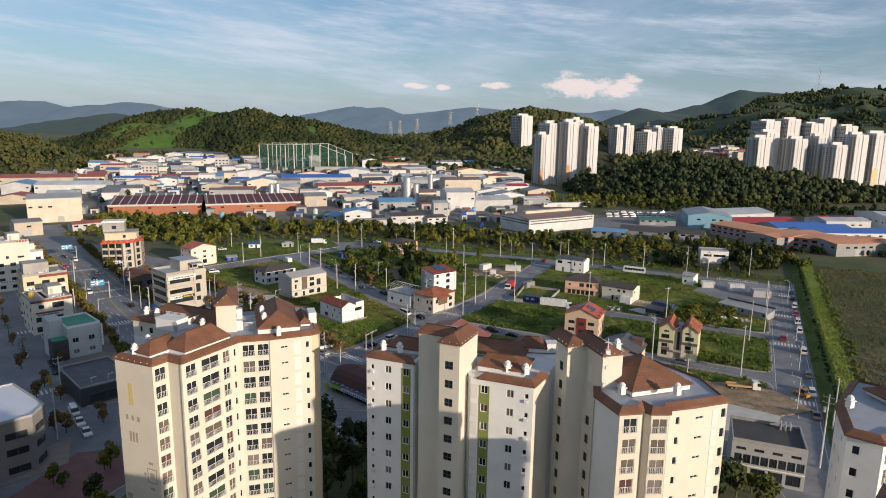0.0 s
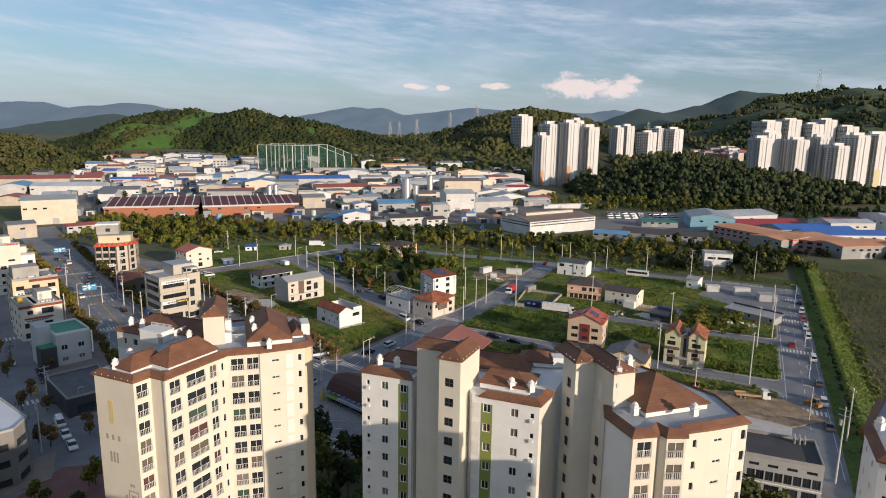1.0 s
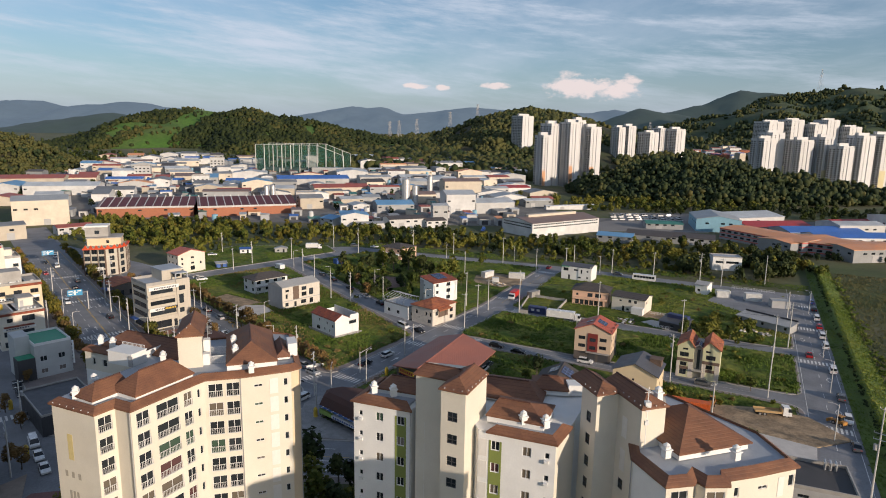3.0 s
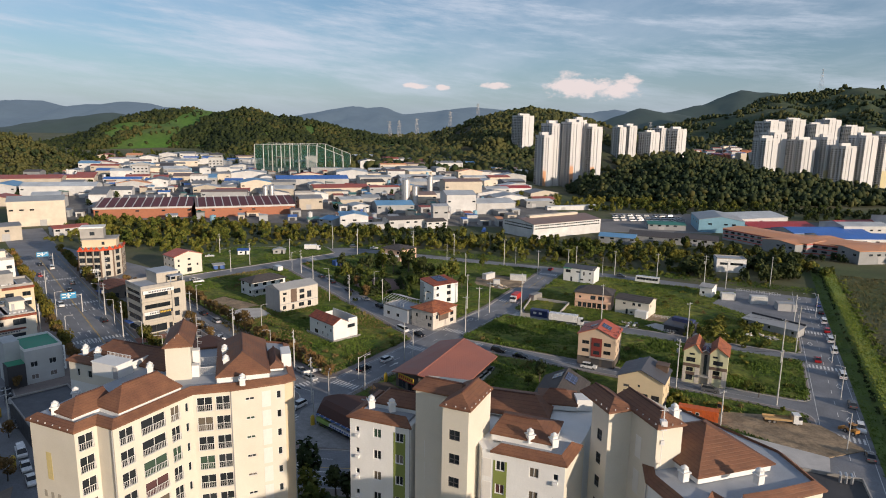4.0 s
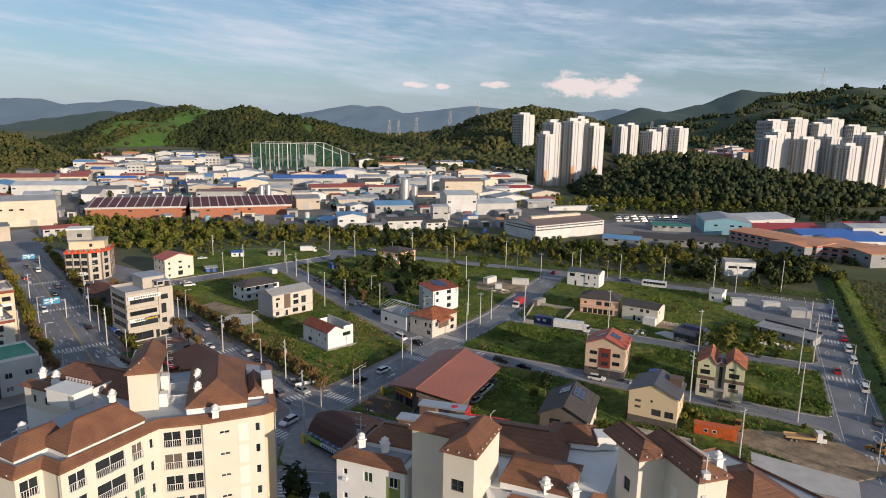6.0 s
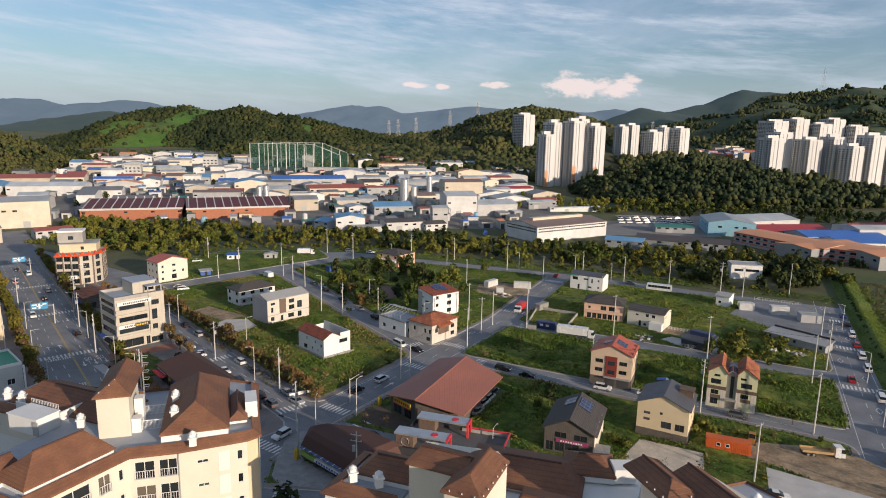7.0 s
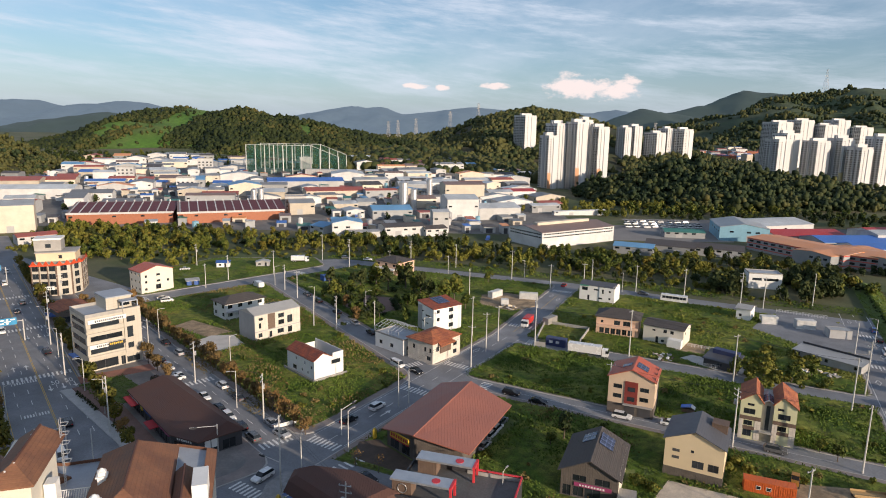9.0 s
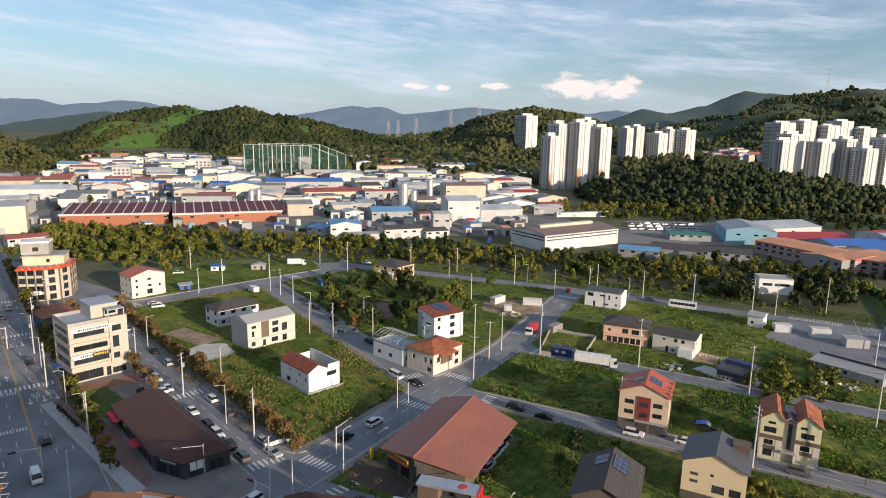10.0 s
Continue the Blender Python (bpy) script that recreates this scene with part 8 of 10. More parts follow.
def far_tower(x0, y0, w, d, top, ang=35, base=0.0, tint=None, core=True):
    c, s = math.cos(radians(ang)), math.sin(radians(ang))
    t = thing("apartment_tower", pose(x0 + d * s, y0, base, 0, 0, ang), "tall white apartment tower with window columns and a lift core", "apartment building", "far apartment towers")
    H = top - base
    vis = w * c + d * s
    k = 0.45 if ang > 25 else 0.28
    w, d = (1 - k) * vis / c, k * vis / s
    t.matrix_basis = pose(x0 + d * s, y0, base, 0, 0, ang)
    Geo().box(0, 0, -8, w, d, H).make("wall", TW, t)
    if core:
        bx(t, "lift_core", TW, 1.0, d * 0.36, H, w - 1.0, d * 0.36 + 5.5, H + 4.6)
        bx(t, "lift_core", TG, -1.0, d * 0.40, 0, 0.02, d * 0.40 + 2.6, H + 3.0, "grey stair strip")
    Geo().box(-0.3, -0.3, H, w + 0.3, 0.1, H + 1.0).box(-0.3, 0.1, H, 0.1, d + 0.3, H + 1.0).make("parapet", TW, t)
    bx(t, "end_pier", TW, w * 0.55, -0.9, 0, w + 0.01, -0.01, H - 1.5, "projecting blank end wall")
    n = int(H / 2.85)
    cols = max(2, int(d / 4.2))
    gw_, gb_ = Geo(), Geo()
    for k in range(cols):
        yy = 0.7 + (d - 4.1) * k / (cols - 1)
        for j in range(n):
            gw_.box(-0.12, yy, 0.9 + j * 2.85, 0.02, yy + 2.9, 2.45 + j * 2.85)
            gb_.box(-0.8, yy - 0.1, 0.3 + j * 2.85, 0.02, yy + 3.1, 0.85 + j * 2.85)
    for j in range(n):
        gw_.box(w * 0.22, -0.12, 1.0 + j * 2.85, w * 0.22 + 1.3, 0.02, 2.2 + j * 2.85)
    tagged(gw_.make("window_grid", GLASS, t), kind="stuff")
    tagged(gb_.make("balcony_grid", TW, t), kind="stuff")
    if tint:
        bx(t, "wall_panel", tint, -0.02, -0.2, 0, w * 0.4, 0.0, H * 0.33, "coloured lower storeys")
        bx(t, "wall_panel", tint, w * 0.62, -0.2, 0, w + 0.02, 0.0, H * 0.3, "coloured lower storeys")
    return t


for row in ((131, 1200, 38, 14, 93, 35, 0, None), (114, 786, 15, 12, 62, 35, 0, TO), (124, 806, 21, 13, 76, 35, 0, None), (147, 800, 20, 12, 78, 35, 0, TO), (162, 822, 16, 12, 81, 35, 0, None), (174, 815, 24, 13, 73, 35, 0, TO),
            (311, 1180, 20, 14, 75, 35, 0, None), (329, 1190, 26, 14, 78, 35, 0, None), (364, 1185, 34, 14, 67, 35, 0, None), (392, 1200, 22, 14, 75, 35, 0, None), (412, 1190, 38, 14, 74, 35, 0, None),
            (428, 880, 24, 14, 62, 20, 0, TY), (448, 900, 26, 14, 70, 20, 0, None), (478, 880, 26, 14, 61, 20, 0, None), (510, 880, 24, 14, 65, 20, 0, TY), (523, 858, 22, 14, 54, 20, 0, None), (548, 860, 26, 14, 68, 20, 0, None), (574, 862, 34, 14, 70, 20, 0, TY),
            (690, 1400, 50, 16, 94, 20, 0, None), (742, 1405, 44, 16, 99, 20, 0, None), (790, 1400, 46, 16, 90, 20, 0, None), (824, 1410, 42, 16, 100, 20, 0, None), (866, 1400, 44, 16, 86, 20, 0, None)):
    far_tower(*row)
# the town at the foot of the mountain
rt = random.Random(5)
for k in range(60):
    x, y = rt.uniform(620, 900), rt.uniform(1560, 1850)
    factory(x, y, rt.uniform(-10, 30), rt.uniform(14, 40), rt.uniform(12, 20), rt.uniform(8, 20), rt.choice(("white", "cream", "grey", "brick")), rt.choice(("white", "grey", "red", "brown", "blue")), "x", None, False, False, "town_block", max(0.0, Z_G(x, y)))
# power pylons on the ridges
def pylon(x, y, z, h):
    t = thing("pylon", pose(x, y, z, 0, 0, 30), "steel lattice power pylon on a ridge", "pylon", "pylons on the hills")
    g = Geo()
    b = h * 0.1
    for sx, sy in ((-1, -1), (1, -1), (1, 1), (-1, 1)):
        g.tube((sx * b, sy * b, -4), (sx * 1.0, sy * 1.0, h), 0.35, 0.22, 4)
    for k in range(8):
        f0, f1 = k / 8, (k + 1) / 8
        r0, r1 = b + (1.0 - b) * f0, b + (1.0 - b) * f1
        for sx in (-1, 1):
            g.tube((sx * r0, -r0, h * f0), (sx * r1, r1, h * f1), 0.15, 0.15, 4).tube((-r0, sx * r0, h * f0), (r1, sx * r1, h * f1), 0.15, 0.15, 4)
    for f in (0.68, 0.82, 0.95):
        g.tube((-h * 0.13, 0, h * f), (h * 0.13, 0, h * f), 0.25, 0.25, 4)
    g.make("lattice", GREY, t)


for x, y, h in ((-118, 1480, 42), (-98, 1500, 42), (-60, 1560, 42), (20, 1560, 44), (85, 1560, 40), (480, 1500, 46)):
    pylon(x, y, Z_E(x, y), h)
pylon(1500, 2600, Z_G(1500, 2600), 90)

# ---- road markings ----
def strip_on(name, p, q, w, m, z=0.045, parent=None):
    p, q = Vector(p), Vector(q)
    d = (q - p).normalized()
    n = Vector((-d.y, d.x)) * w / 2
    return Geo().quad((*(p - n), z), (*(q - n), z), (*(q + n), z), (*(p + n), z)).make(name, m, parent)


def mark_thing(label):
    return thing("road_marking", Matrix(), label, "road marking", kind="structure")


def along(road, t, off=0.0):
    p, q = Vector(road[0]), Vector(road[1])
    d = (q - p).normalized()
    return p + d * t + Vector((-d.y, d.x)) * off, d


def dashes(road, off, t0, t1, ln, gap, w=0.15, m=None, label="dashed white lane line"):
    k = mark_thing(label)
    t = t0
    while t < t1:
        a, _ = along(road, t, off)
        b, _ = along(road, min(t1, t + ln), off)
        strip_on("dash", a, b, w, m or PAINT, 0.045, k)
        t += ln + gap


def solid(road, off, t0, t1, w=0.15, m=None, label="solid white road line"):
    k = mark_thing(label)
    a, _ = along(road, t0, off)
    b, _ = along(road, t1, off)
    strip_on("line", a, b, w, m or PAINT, 0.045, k)


def zebra(road, t, length=3.0, label="white zebra crossing with broad bars"):
    k = mark_thing(label)
    h = road[2] - 0.7
    n = int(2 * h / 1.0)
    for i in range(n):
        o = -h + (i + 0.5) * 2 * h / n
        a, _ = along(road, t, o)
        b, _ = along(road, t + length, o)
        strip_on("bar", a, b, 0.5, PAINT, 0.048, k)


def diamond(road, t, off):
    k = mark_thing("white diamond mark on the carriageway")
    c, d = along(road, t, off)
    n = Vector((-d.y, d.x))
    pts = [c + d * 2.2, c + n * 0.75, c - d * 2.2, c - n * 0.75]
    for i in range(4):
        strip_on("line", pts[i], pts[(i + 1) % 4], 0.18, PAINT, 0.047, k)


def arrow(road, t, off, back=False):
    k = mark_thing("white lane arrow")
    c, d = along(road, t, off)
    d = -d if back else d
    n = Vector((-d.y, d.x))
    strip_on("shaft", c - d * 2.0, c + d * 0.8, 0.28, PAINT, 0.047, k)
    a, b, e = c + d * 2.3, c + d * 0.8 + n * 0.7, c + d * 0.8 - n * 0.7
    Geo().poly([(*a, 0.047), (*b, 0.047), (*e, 0.047)]).make("head", PAINT, k)


def painted_text(body, p, ang, size):
    cu = bpy.data.curves.new("painted_number", "FONT")
    cu.body = body
    cu.size = size
    cu.align_x = "CENTER"
    tmp = new("tmp", cu)
    dg = bpy.context.evaluated_depsgraph_get()
    me = bpy.data.meshes.new_from_object(tmp.evaluated_get(dg))
    bpy.data.objects.remove(tmp)
    me.materials.clear()
    me.materials.append(PAINT)
    ob = new("painted_number", me)
    ob.matrix_world = pose(p[0], p[1], 0.048, 0, 0, ang) @ Matrix.Diagonal((1, 2.2, 1, 1))
    tagged(ob, "white speed number painted on asphalt", "road marking", kind="structure")


MLEN = (Vector(MM[1]) - Vector(MM[0])).length
solid(MM, -0.15, 0, MLEN - 22, 0.14, YPAINT, "double yellow centre line")
solid(MM, 0.15, 0, MLEN - 22, 0.14, YPAINT, "double yellow centre line")
for o in (-6.2, -3.2, 3.2, 6.2):
    dashes(MM, o, 10, MLEN - 20, 3.0, 5.0, 0.15)
for o in (-8.6, 8.6):
    solid(MM, o, 0, MLEN - 16, 0.14, YPAINT, "yellow edge line")
for t in (70, 118, 168):
    zebra(MM, t)
    for o in (1.7, 4.7, 7.4):
        arrow(MM, t + 12, o)
    for o in (-1.7, -4.7):
        arrow(MM, t - 8, o, True)
mp, md = along(MM, 176, 4.7)
mang = math.degrees(math.atan2(-md.y, -md.x)) - 90
for o, tx in ((3.2, "50"), (6.4, "50")):
    p, _ = along(MM, 178, o)
    painted_text(tx, p, mang + 180 + 180, 2.0)
for o in (-1.6, -4.6):
    for t in (172, 196):
        p, d = along(MM, t, o)
        k = mark_thing("painted lettering on the carriageway")
        n = Vector((-d.y, d.x))
        for i in range(4):
            strip_on("bar", p + n * (i * 0.6 - 0.9) - d * 0.9, p + n * (i * 0.6 - 0.9) + d * 0.9, 0.32, PAINT, 0.047, k)
A1L = (Vector(A1[1]) - Vector(A1[0])).length
dashes(A1, 0, 12, A1L, 3, 4)
for o in (-4.5, 4.5):
    solid(A1, o, 12, A1L, 0.12)
solid(A2, 0, 6, 70, 0.12, YPAINT, "yellow centre line")
for t in (9, 44, 66):
    zebra(A1, t)
zebra(A2, 12)
zebra(AS, 14)
zebra(A2, 68)
diamond(A1, 82, 2.0)
diamond(A2, 20, -2.0)
diamond(A2, 60, 2.0)
diamond(A2, 56, -2.0)
for r, ts in ((EE, (8, 52, 110)), (GG, (9, 56)), (CC, (6,)), (BB, (8,)), (DD, (28, 62, 100, 150)), (KK, (14,)), (LL, (10, 58)), (FF, (8, 80)), (HH, (8,)), (WW, (60, 120))):
    for t in ts:
        zebra(r, t)
for t in (12, 40, 52, 78, 92, 116, 140):
    diamond(DD, t, 2.4 if t % 3 else -2.4)
for o in (-4.6, 4.6):
    solid(DD, o, 0, 186, 0.13)
dashes(DD, 0, 0, 186, 3, 5)
dashes(EE, 0, 14, 140, 3, 4)
for o in (-3.4, 3.4):
    dashes(KK, o, 20, 118, 3, 5)
solid(KK, 0.0, 18, 118, 0.14, YPAINT, "yellow centre line")
solid(CC, 0, 12, 90, 0.1)
for t in (22, 30):
    arrow(KK, t, -1.7)
    arrow(KK, t, -5.0)
arrow(A1, 20, 2.0, True)
arrow(A1, 30, -2.0)

# ---- cars and lorries ----
TYRE = mat("tyre", (0.02, 0.02, 0.02), rough=0.9)
RIM = mat("rim", (0.45, 0.45, 0.46), rough=0.35, metal=0.8)
LAMP = mat("headlight", (0.75, 0.75, 0.72), rough=0.15)
TAIL = mat("tail_light", (0.35, 0.01, 0.01), rough=0.3)
CARG = mat("car_glass", (0.02, 0.025, 0.03), rough=0.06, bump=0)
COLS = {c: mat("car_paint_" + c, rgb, rough=0.25, metal=0.1, var=0.03, bump=0) for c, rgb in
        {"white": (0.72, 0.72, 0.71), "black": (0.012, 0.012, 0.015), "silver": (0.42, 0.43, 0.44), "grey": (0.11, 0.115, 0.12), "red": (0.38, 0.02, 0.02), "blue": (0.03, 0.07, 0.22)}.items()}


def lofted(profile, hw, taper, zmid):
    """A side profile given width; above zmid it narrows by taper."""
    g = Geo()
    n = len(profile)
    L = [(x, hw * (1 if z <= zmid else taper), z) for x, z in profile]
    i = len(g.v)
    g.v += L + [(x, -y, z) for x, y, z in L]
    g.f.append(tuple(range(i, i + n)))
    g.f.append(tuple(reversed(range(i + n, i + 2 * n))))
    for k in range(n):
        g.f.append((i + k, i + n + k, i + n + (k + 1) % n, i + (k + 1) % n))
    return g


CARKINDS = {
    "sedan": dict(L=4.7, hw=0.91, body=[(-2.3, 0.3), (2.3, 0.3), (2.35, 0.62), (2.2, 0.78), (1.1, 0.95), (-1.6, 0.98), (-2.3, 0.92), (-2.35, 0.6)], cab=[(1.15, 0.94), (0.35, 1.42), (-0.95, 1.45), (-1.85, 0.97)]),
    "suv": dict(L=4.7, hw=0.94, body=[(-2.3, 0.35), (2.3, 0.35), (2.35, 0.75), (2.2, 0.95), (1.2, 1.08), (-2.2, 1.1), (-2.35, 0.8)], cab=[(1.2, 1.06), (0.5, 1.66), (-1.85, 1.68), (-2.25, 1.1)]),
    "van": dict(L=5.1, hw=0.96, body=[(-2.5, 0.35), (2.5, 0.35), (2.55, 0.85), (2.0, 1.15), (-2.5, 1.2)], cab=[(2.05, 1.13), (1.35, 1.9), (-2.45, 1.93), (-2.5, 1.2)]),
}


def wheel(parent, x, y, r=0.33):
    def ty():
        return Geo().tube((0, -0.11, 0), (0, 0.11, 0), r, r, 12).make("tyre", TYRE)

    def ri():
        return Geo().tube((0, -0.12, 0), (0, 0.12, 0), r * 0.6, r * 0.6, 10).make("rim", RIM)
    w = put("wheel", shared(("tyre", r), ty), pose(x, y, r), parent)
    put("rim", shared(("rim", r), ri), Matrix(), w)


CARS = {}


def car(kind, colour, x, y, ang, z=0.03):
    key = (kind, colour)
    m = pose(x, y, z, 0, 0, ang)
    if key in CARS:
        return copy_thing(CARS[key], m)
    k = CARKINDS[kind]
    t = thing("car", m, f"{colour} parked {'sedan' if kind == 'sedan' else 'minivan' if kind == 'van' else 'sport utility car'} on the asphalt", "car", "cars in the streets")
    lofted(k["body"], k["hw"], 0.97, 0.7).make("body", COLS[colour], t)
    c = k["cab"]
    lofted(c, k["hw"] * 0.93, 0.8, c[0][1] + 0.05).make("glasshouse", CARG, t, "dark glass cabin")
    top = [p for p in c if p[1] > c[0][1] + 0.2]
    x1, x0 = top[0][0] - 0.05, top[-1][0] + 0.02
    Geo().box(x0, -k["hw"] * 0.74, top[0][1] - 0.02, x1, k["hw"] * 0.74, top[0][1] + 0.05).make("roof", COLS[colour], t)
    for sx in (-0.62, 0.62):
        Geo().box(2.2, sx - 0.2, 0.6, 2.36 if kind != "van" else 2.55, sx + 0.2, 0.74).make("headlight", LAMP, t)
        Geo().box(-2.36 if kind != "van" else -2.53, sx - 0.2, 0.75, -2.2, sx + 0.2, 0.88).make("tail_light", TAIL, t)
    for wx in (1.42, -1.42):
        for wy in (0.84, -0.84):
            wheel(t, wx, wy)
    CARS[key] = t
    return t


def lorry(label, x, y, ang, L, cab_m, load, load_m, h=3.2, name="lorry", z=0.03):
    t = thing(name, pose(x, y, z, 0, 0, ang), label, "lorry")
    lofted([(L / 2 - 2.0, 0.5), (L / 2, 0.5), (L / 2, 1.5), (L / 2 - 0.35, 2.6), (L / 2 - 2.0, 2.7)], 1.15, 0.95, 1.4).make("cab", cab_m, t)
    lofted([(L / 2 - 0.9, 1.55), (L / 2 + 0.03, 1.55), (L / 2 - 0.3, 2.45), (L / 2 - 0.9, 2.45)], 1.17, 0.96, 1.6).make("windscreen", CARG, t)
    bx(t, "chassis", DARK, -L / 2, -0.5, 0.5, L / 2 - 0.3, 0.5, 0.9)
    if load == "box":
        bx(t, "cargo_box", load_m, -L / 2, -1.22, 0.95, L / 2 - 2.2, 1.22, h)
    else:
        Geo().box(-L / 2, -1.15, 0.95, L / 2 - 2.2, 1.15, 1.1).box(-L / 2, -1.15, 1.1, L / 2 - 2.2, -1.08, 1.5).box(-L / 2, 1.08, 1.1, L / 2 - 2.2, 1.15, 1.5).box(L / 2 - 2.3, -1.15, 1.1, L / 2 - 2.2, 1.15, 2.3).make("flatbed", load_m, t)
    for wx in (L / 2 - 1.1, -L / 2 + 1.2, -L / 2 + 2.3):
        for wy in (1.0, -1.0):
            wheel(t, wx, wy, 0.48)
    return t


def bus(x, y, ang):
    t = thing("bus", pose(x, y, 0.05, 0, 0, ang), "white and green city bus on the far road", "bus")
    lofted([(-5.2, 0.4), (5.2, 0.4), (5.3, 1.4), (5.1, 3.0), (-5.2, 3.0)], 1.2, 0.97, 1.4).make("body", COLS["white"], t)
    for k in range(7):
        bx(t, "window", CARG, -4.8 + k * 1.35, -1.24, 1.5, -3.6 + k * 1.35, 1.24, 2.5)
    bx(t, "windscreen", CARG, 5.05, -1.0, 1.4, 5.27, 1.0, 2.7)
    for wx in (3.4, -3.2):
        for wy in (1.05, -1.05):
            wheel(t, wx, wy, 0.48)


def on(road, t, off, kind, colour, flip=False):
    p, d = along(road, t, off)
    car(kind, colour, p.x, p.y, math.degrees(math.atan2(d.y, d.x)) + (180 if flip else 0))


rc2 = random.Random(11)
PAL = ["white"] * 6 + ["black"] * 3 + ["silver"] * 2 + ["grey"] * 3 + ["blue"]
for t in (14, 20.5, 27, 33, 42, 60, 68, 75, 96, 104, 112):
    on(EE, t, 3.2, rc2.choice(("sedan", "suv", "suv")), rc2.choice(PAL), rc2.random() < 0.5)
for t in (18, 36, 46, 78, 90, 118):
    on(EE, t, -3.2, rc2.choice(("sedan", "suv")), rc2.choice(PAL))
for args in ((-15.3, 200.9, 56, "suv", "white"), (-21.3, 193.2, 56, "suv", "black"), (19.2, 210.6, -27, "suv", "black"), (25.6, 205.5, -27, "sedan", "black"), (45.0, 197.6, -26, "suv", "white"), (-12.2, 229.6, -50, "van", "white"), (-6.5, 224.9, -50, "sedan", "black"),
             (74.6, 182.0, -26, "suv", "grey"), (55.8, 194.2, -26, "sedan", "white"), (57.6, 186.5, 60, "sedan", "silver"), (-34.7, 168.0, 238, "suv", "white"), (12.0, 187.0, 60, "suv", "white"), (13.5, 190.0, 60, "suv", "white"), (10.0, 182.0, 60, "sedan", "silver"), (15.0, 193.5, 60, "suv", "grey"),
             (-35.4, 186.0, -40, "sedan", "silver"), (-76.0, 214.5, -40, "suv", "black"), (-71.5, 216.0, 50, "suv", "white"), (-110.0, 297.0, 30, "sedan", "white"), (-107.0, 293.5, 30, "suv", "white"), (87.5, 243.0, -28, "sedan", "white"), (98.0, 231.0, -28, "sedan", "white"), (56.0, 330.0, 65, "sedan", "red"),
             (124.0, 240.0, -58, "suv", "black"), (41.0, 152.0, -15, "sedan", "white"), (66.0, 147.0, -20, "sedan", "white"), (-14.0, 168.0, -40, "sedan", "black"), (88.0, 318.0, -30, "sedan", "grey"), (-38.0, 379.0, 0, "sedan", "white"), (-50.0, 382.0, 0, "suv", "grey"), (-130.0, 345.0, 20, "sedan", "silver"), (-122.0, 349.0, 20, "sedan", "white")):
    x, y, a, k, c = args
    car(k, c, x, y, a)
for t, k, c in ((34, "suv", "black"), (48, "van", "white"), (60, "suv", "red"), (72, "van", "white"), (84, "van", "white"), (96, "sedan", "red"), (108, "van", "white"), (130, "suv", "grey"), (145, "suv", "white"), (160, "sedan", "grey"), (22, "suv", "blue")):
    on(DD, t, 3.9 if t != 96 else -1.5, k, c, t % 2 == 0)
for t, o, k, c in ((206, 1.8, "suv", "black"), (222, -1.6, "van", "white"), (150, 4.6, "suv", "black"), (120, -4.5, "suv", "white"), (96, 1.8, "sedan", "black"), (84, 4.6, "suv", "grey"), (60, -4.6, "sedan", "red"), (46, 1.7, "van", "white"), (34, -1.6, "sedan", "black"), (20, 4.5, "suv", "white")):
    on(MM, t, o, k, c, o > 0)
for t, o, k, c in ((40, 3.2, "sedan", "white"), (52, 3.2, "suv", "black"), (59, 3.2, "suv", "grey"), (88, -2.2, "sedan", "white"), (101, 3.2, "sedan", "black"), (108, 3.2, "sedan", "black"), (124, 3.4, "suv", "grey"), (140, 2.2, "van", "white"), (147, 2.2, "sedan", "white"), (153.5, 2.4, "sedan", "white")):
    on(WW, t, o, k, c)
for t in (12, 25, 40, 58, 70):
    on(GG, t + 30, -2.6, rc2.choice(("sedan", "suv")), rc2.choice(PAL))
lorry("articulated lorry with a long white cargo box", 46.8, 241.8, -22, 12.5, COLS["white"], "box", COLS["white"], 3.5)
lorry("red and white delivery lorry on the street", 31.6, 271.5, 245, 8.0, COLS["white"], "box", mat("red_cargo", (0.48, 0.035, 0.03), rough=0.4), 3.1)
lorry("white lorry with a wooden flatbed on bare soil", 84.5, 163.5, -12, 8.5, COLS["white"], "flat", mat("flatbed_wood", (0.42, 0.28, 0.13), rough=0.8), 2)
lorry("white box lorry parked by the trees", -72.0, 372.0, 8, 9.0, COLS["white"], "box", COLS["white"], 3.3, z=0.1)
lorry("white box van at the kerb", -78.0, 318.0, 128, 6.5, COLS["white"], "box", COLS["white"], 2.9)
lorry("blue flatbed lorry near the factory", 30.0, 446.0, 80, 9.0, COLS["blue"], "flat", BLUEP, 2)
bus(97.2, 306.6, 153)
for k in range(26):
    r, c = divmod(k, 9)
    far_van = car("van", "white", 138 + c * 6.5 + r * 3, 512 + r * 13 + rc2.uniform(-2, 2), rc2.choice((10, 14, 100)), 0.1)
    for o in [o for o in far_van.children_recursive if o.name.split(".")[0] in ("rim", "headlight", "tail_light")]:
        bpy.data.objects.remove(o)


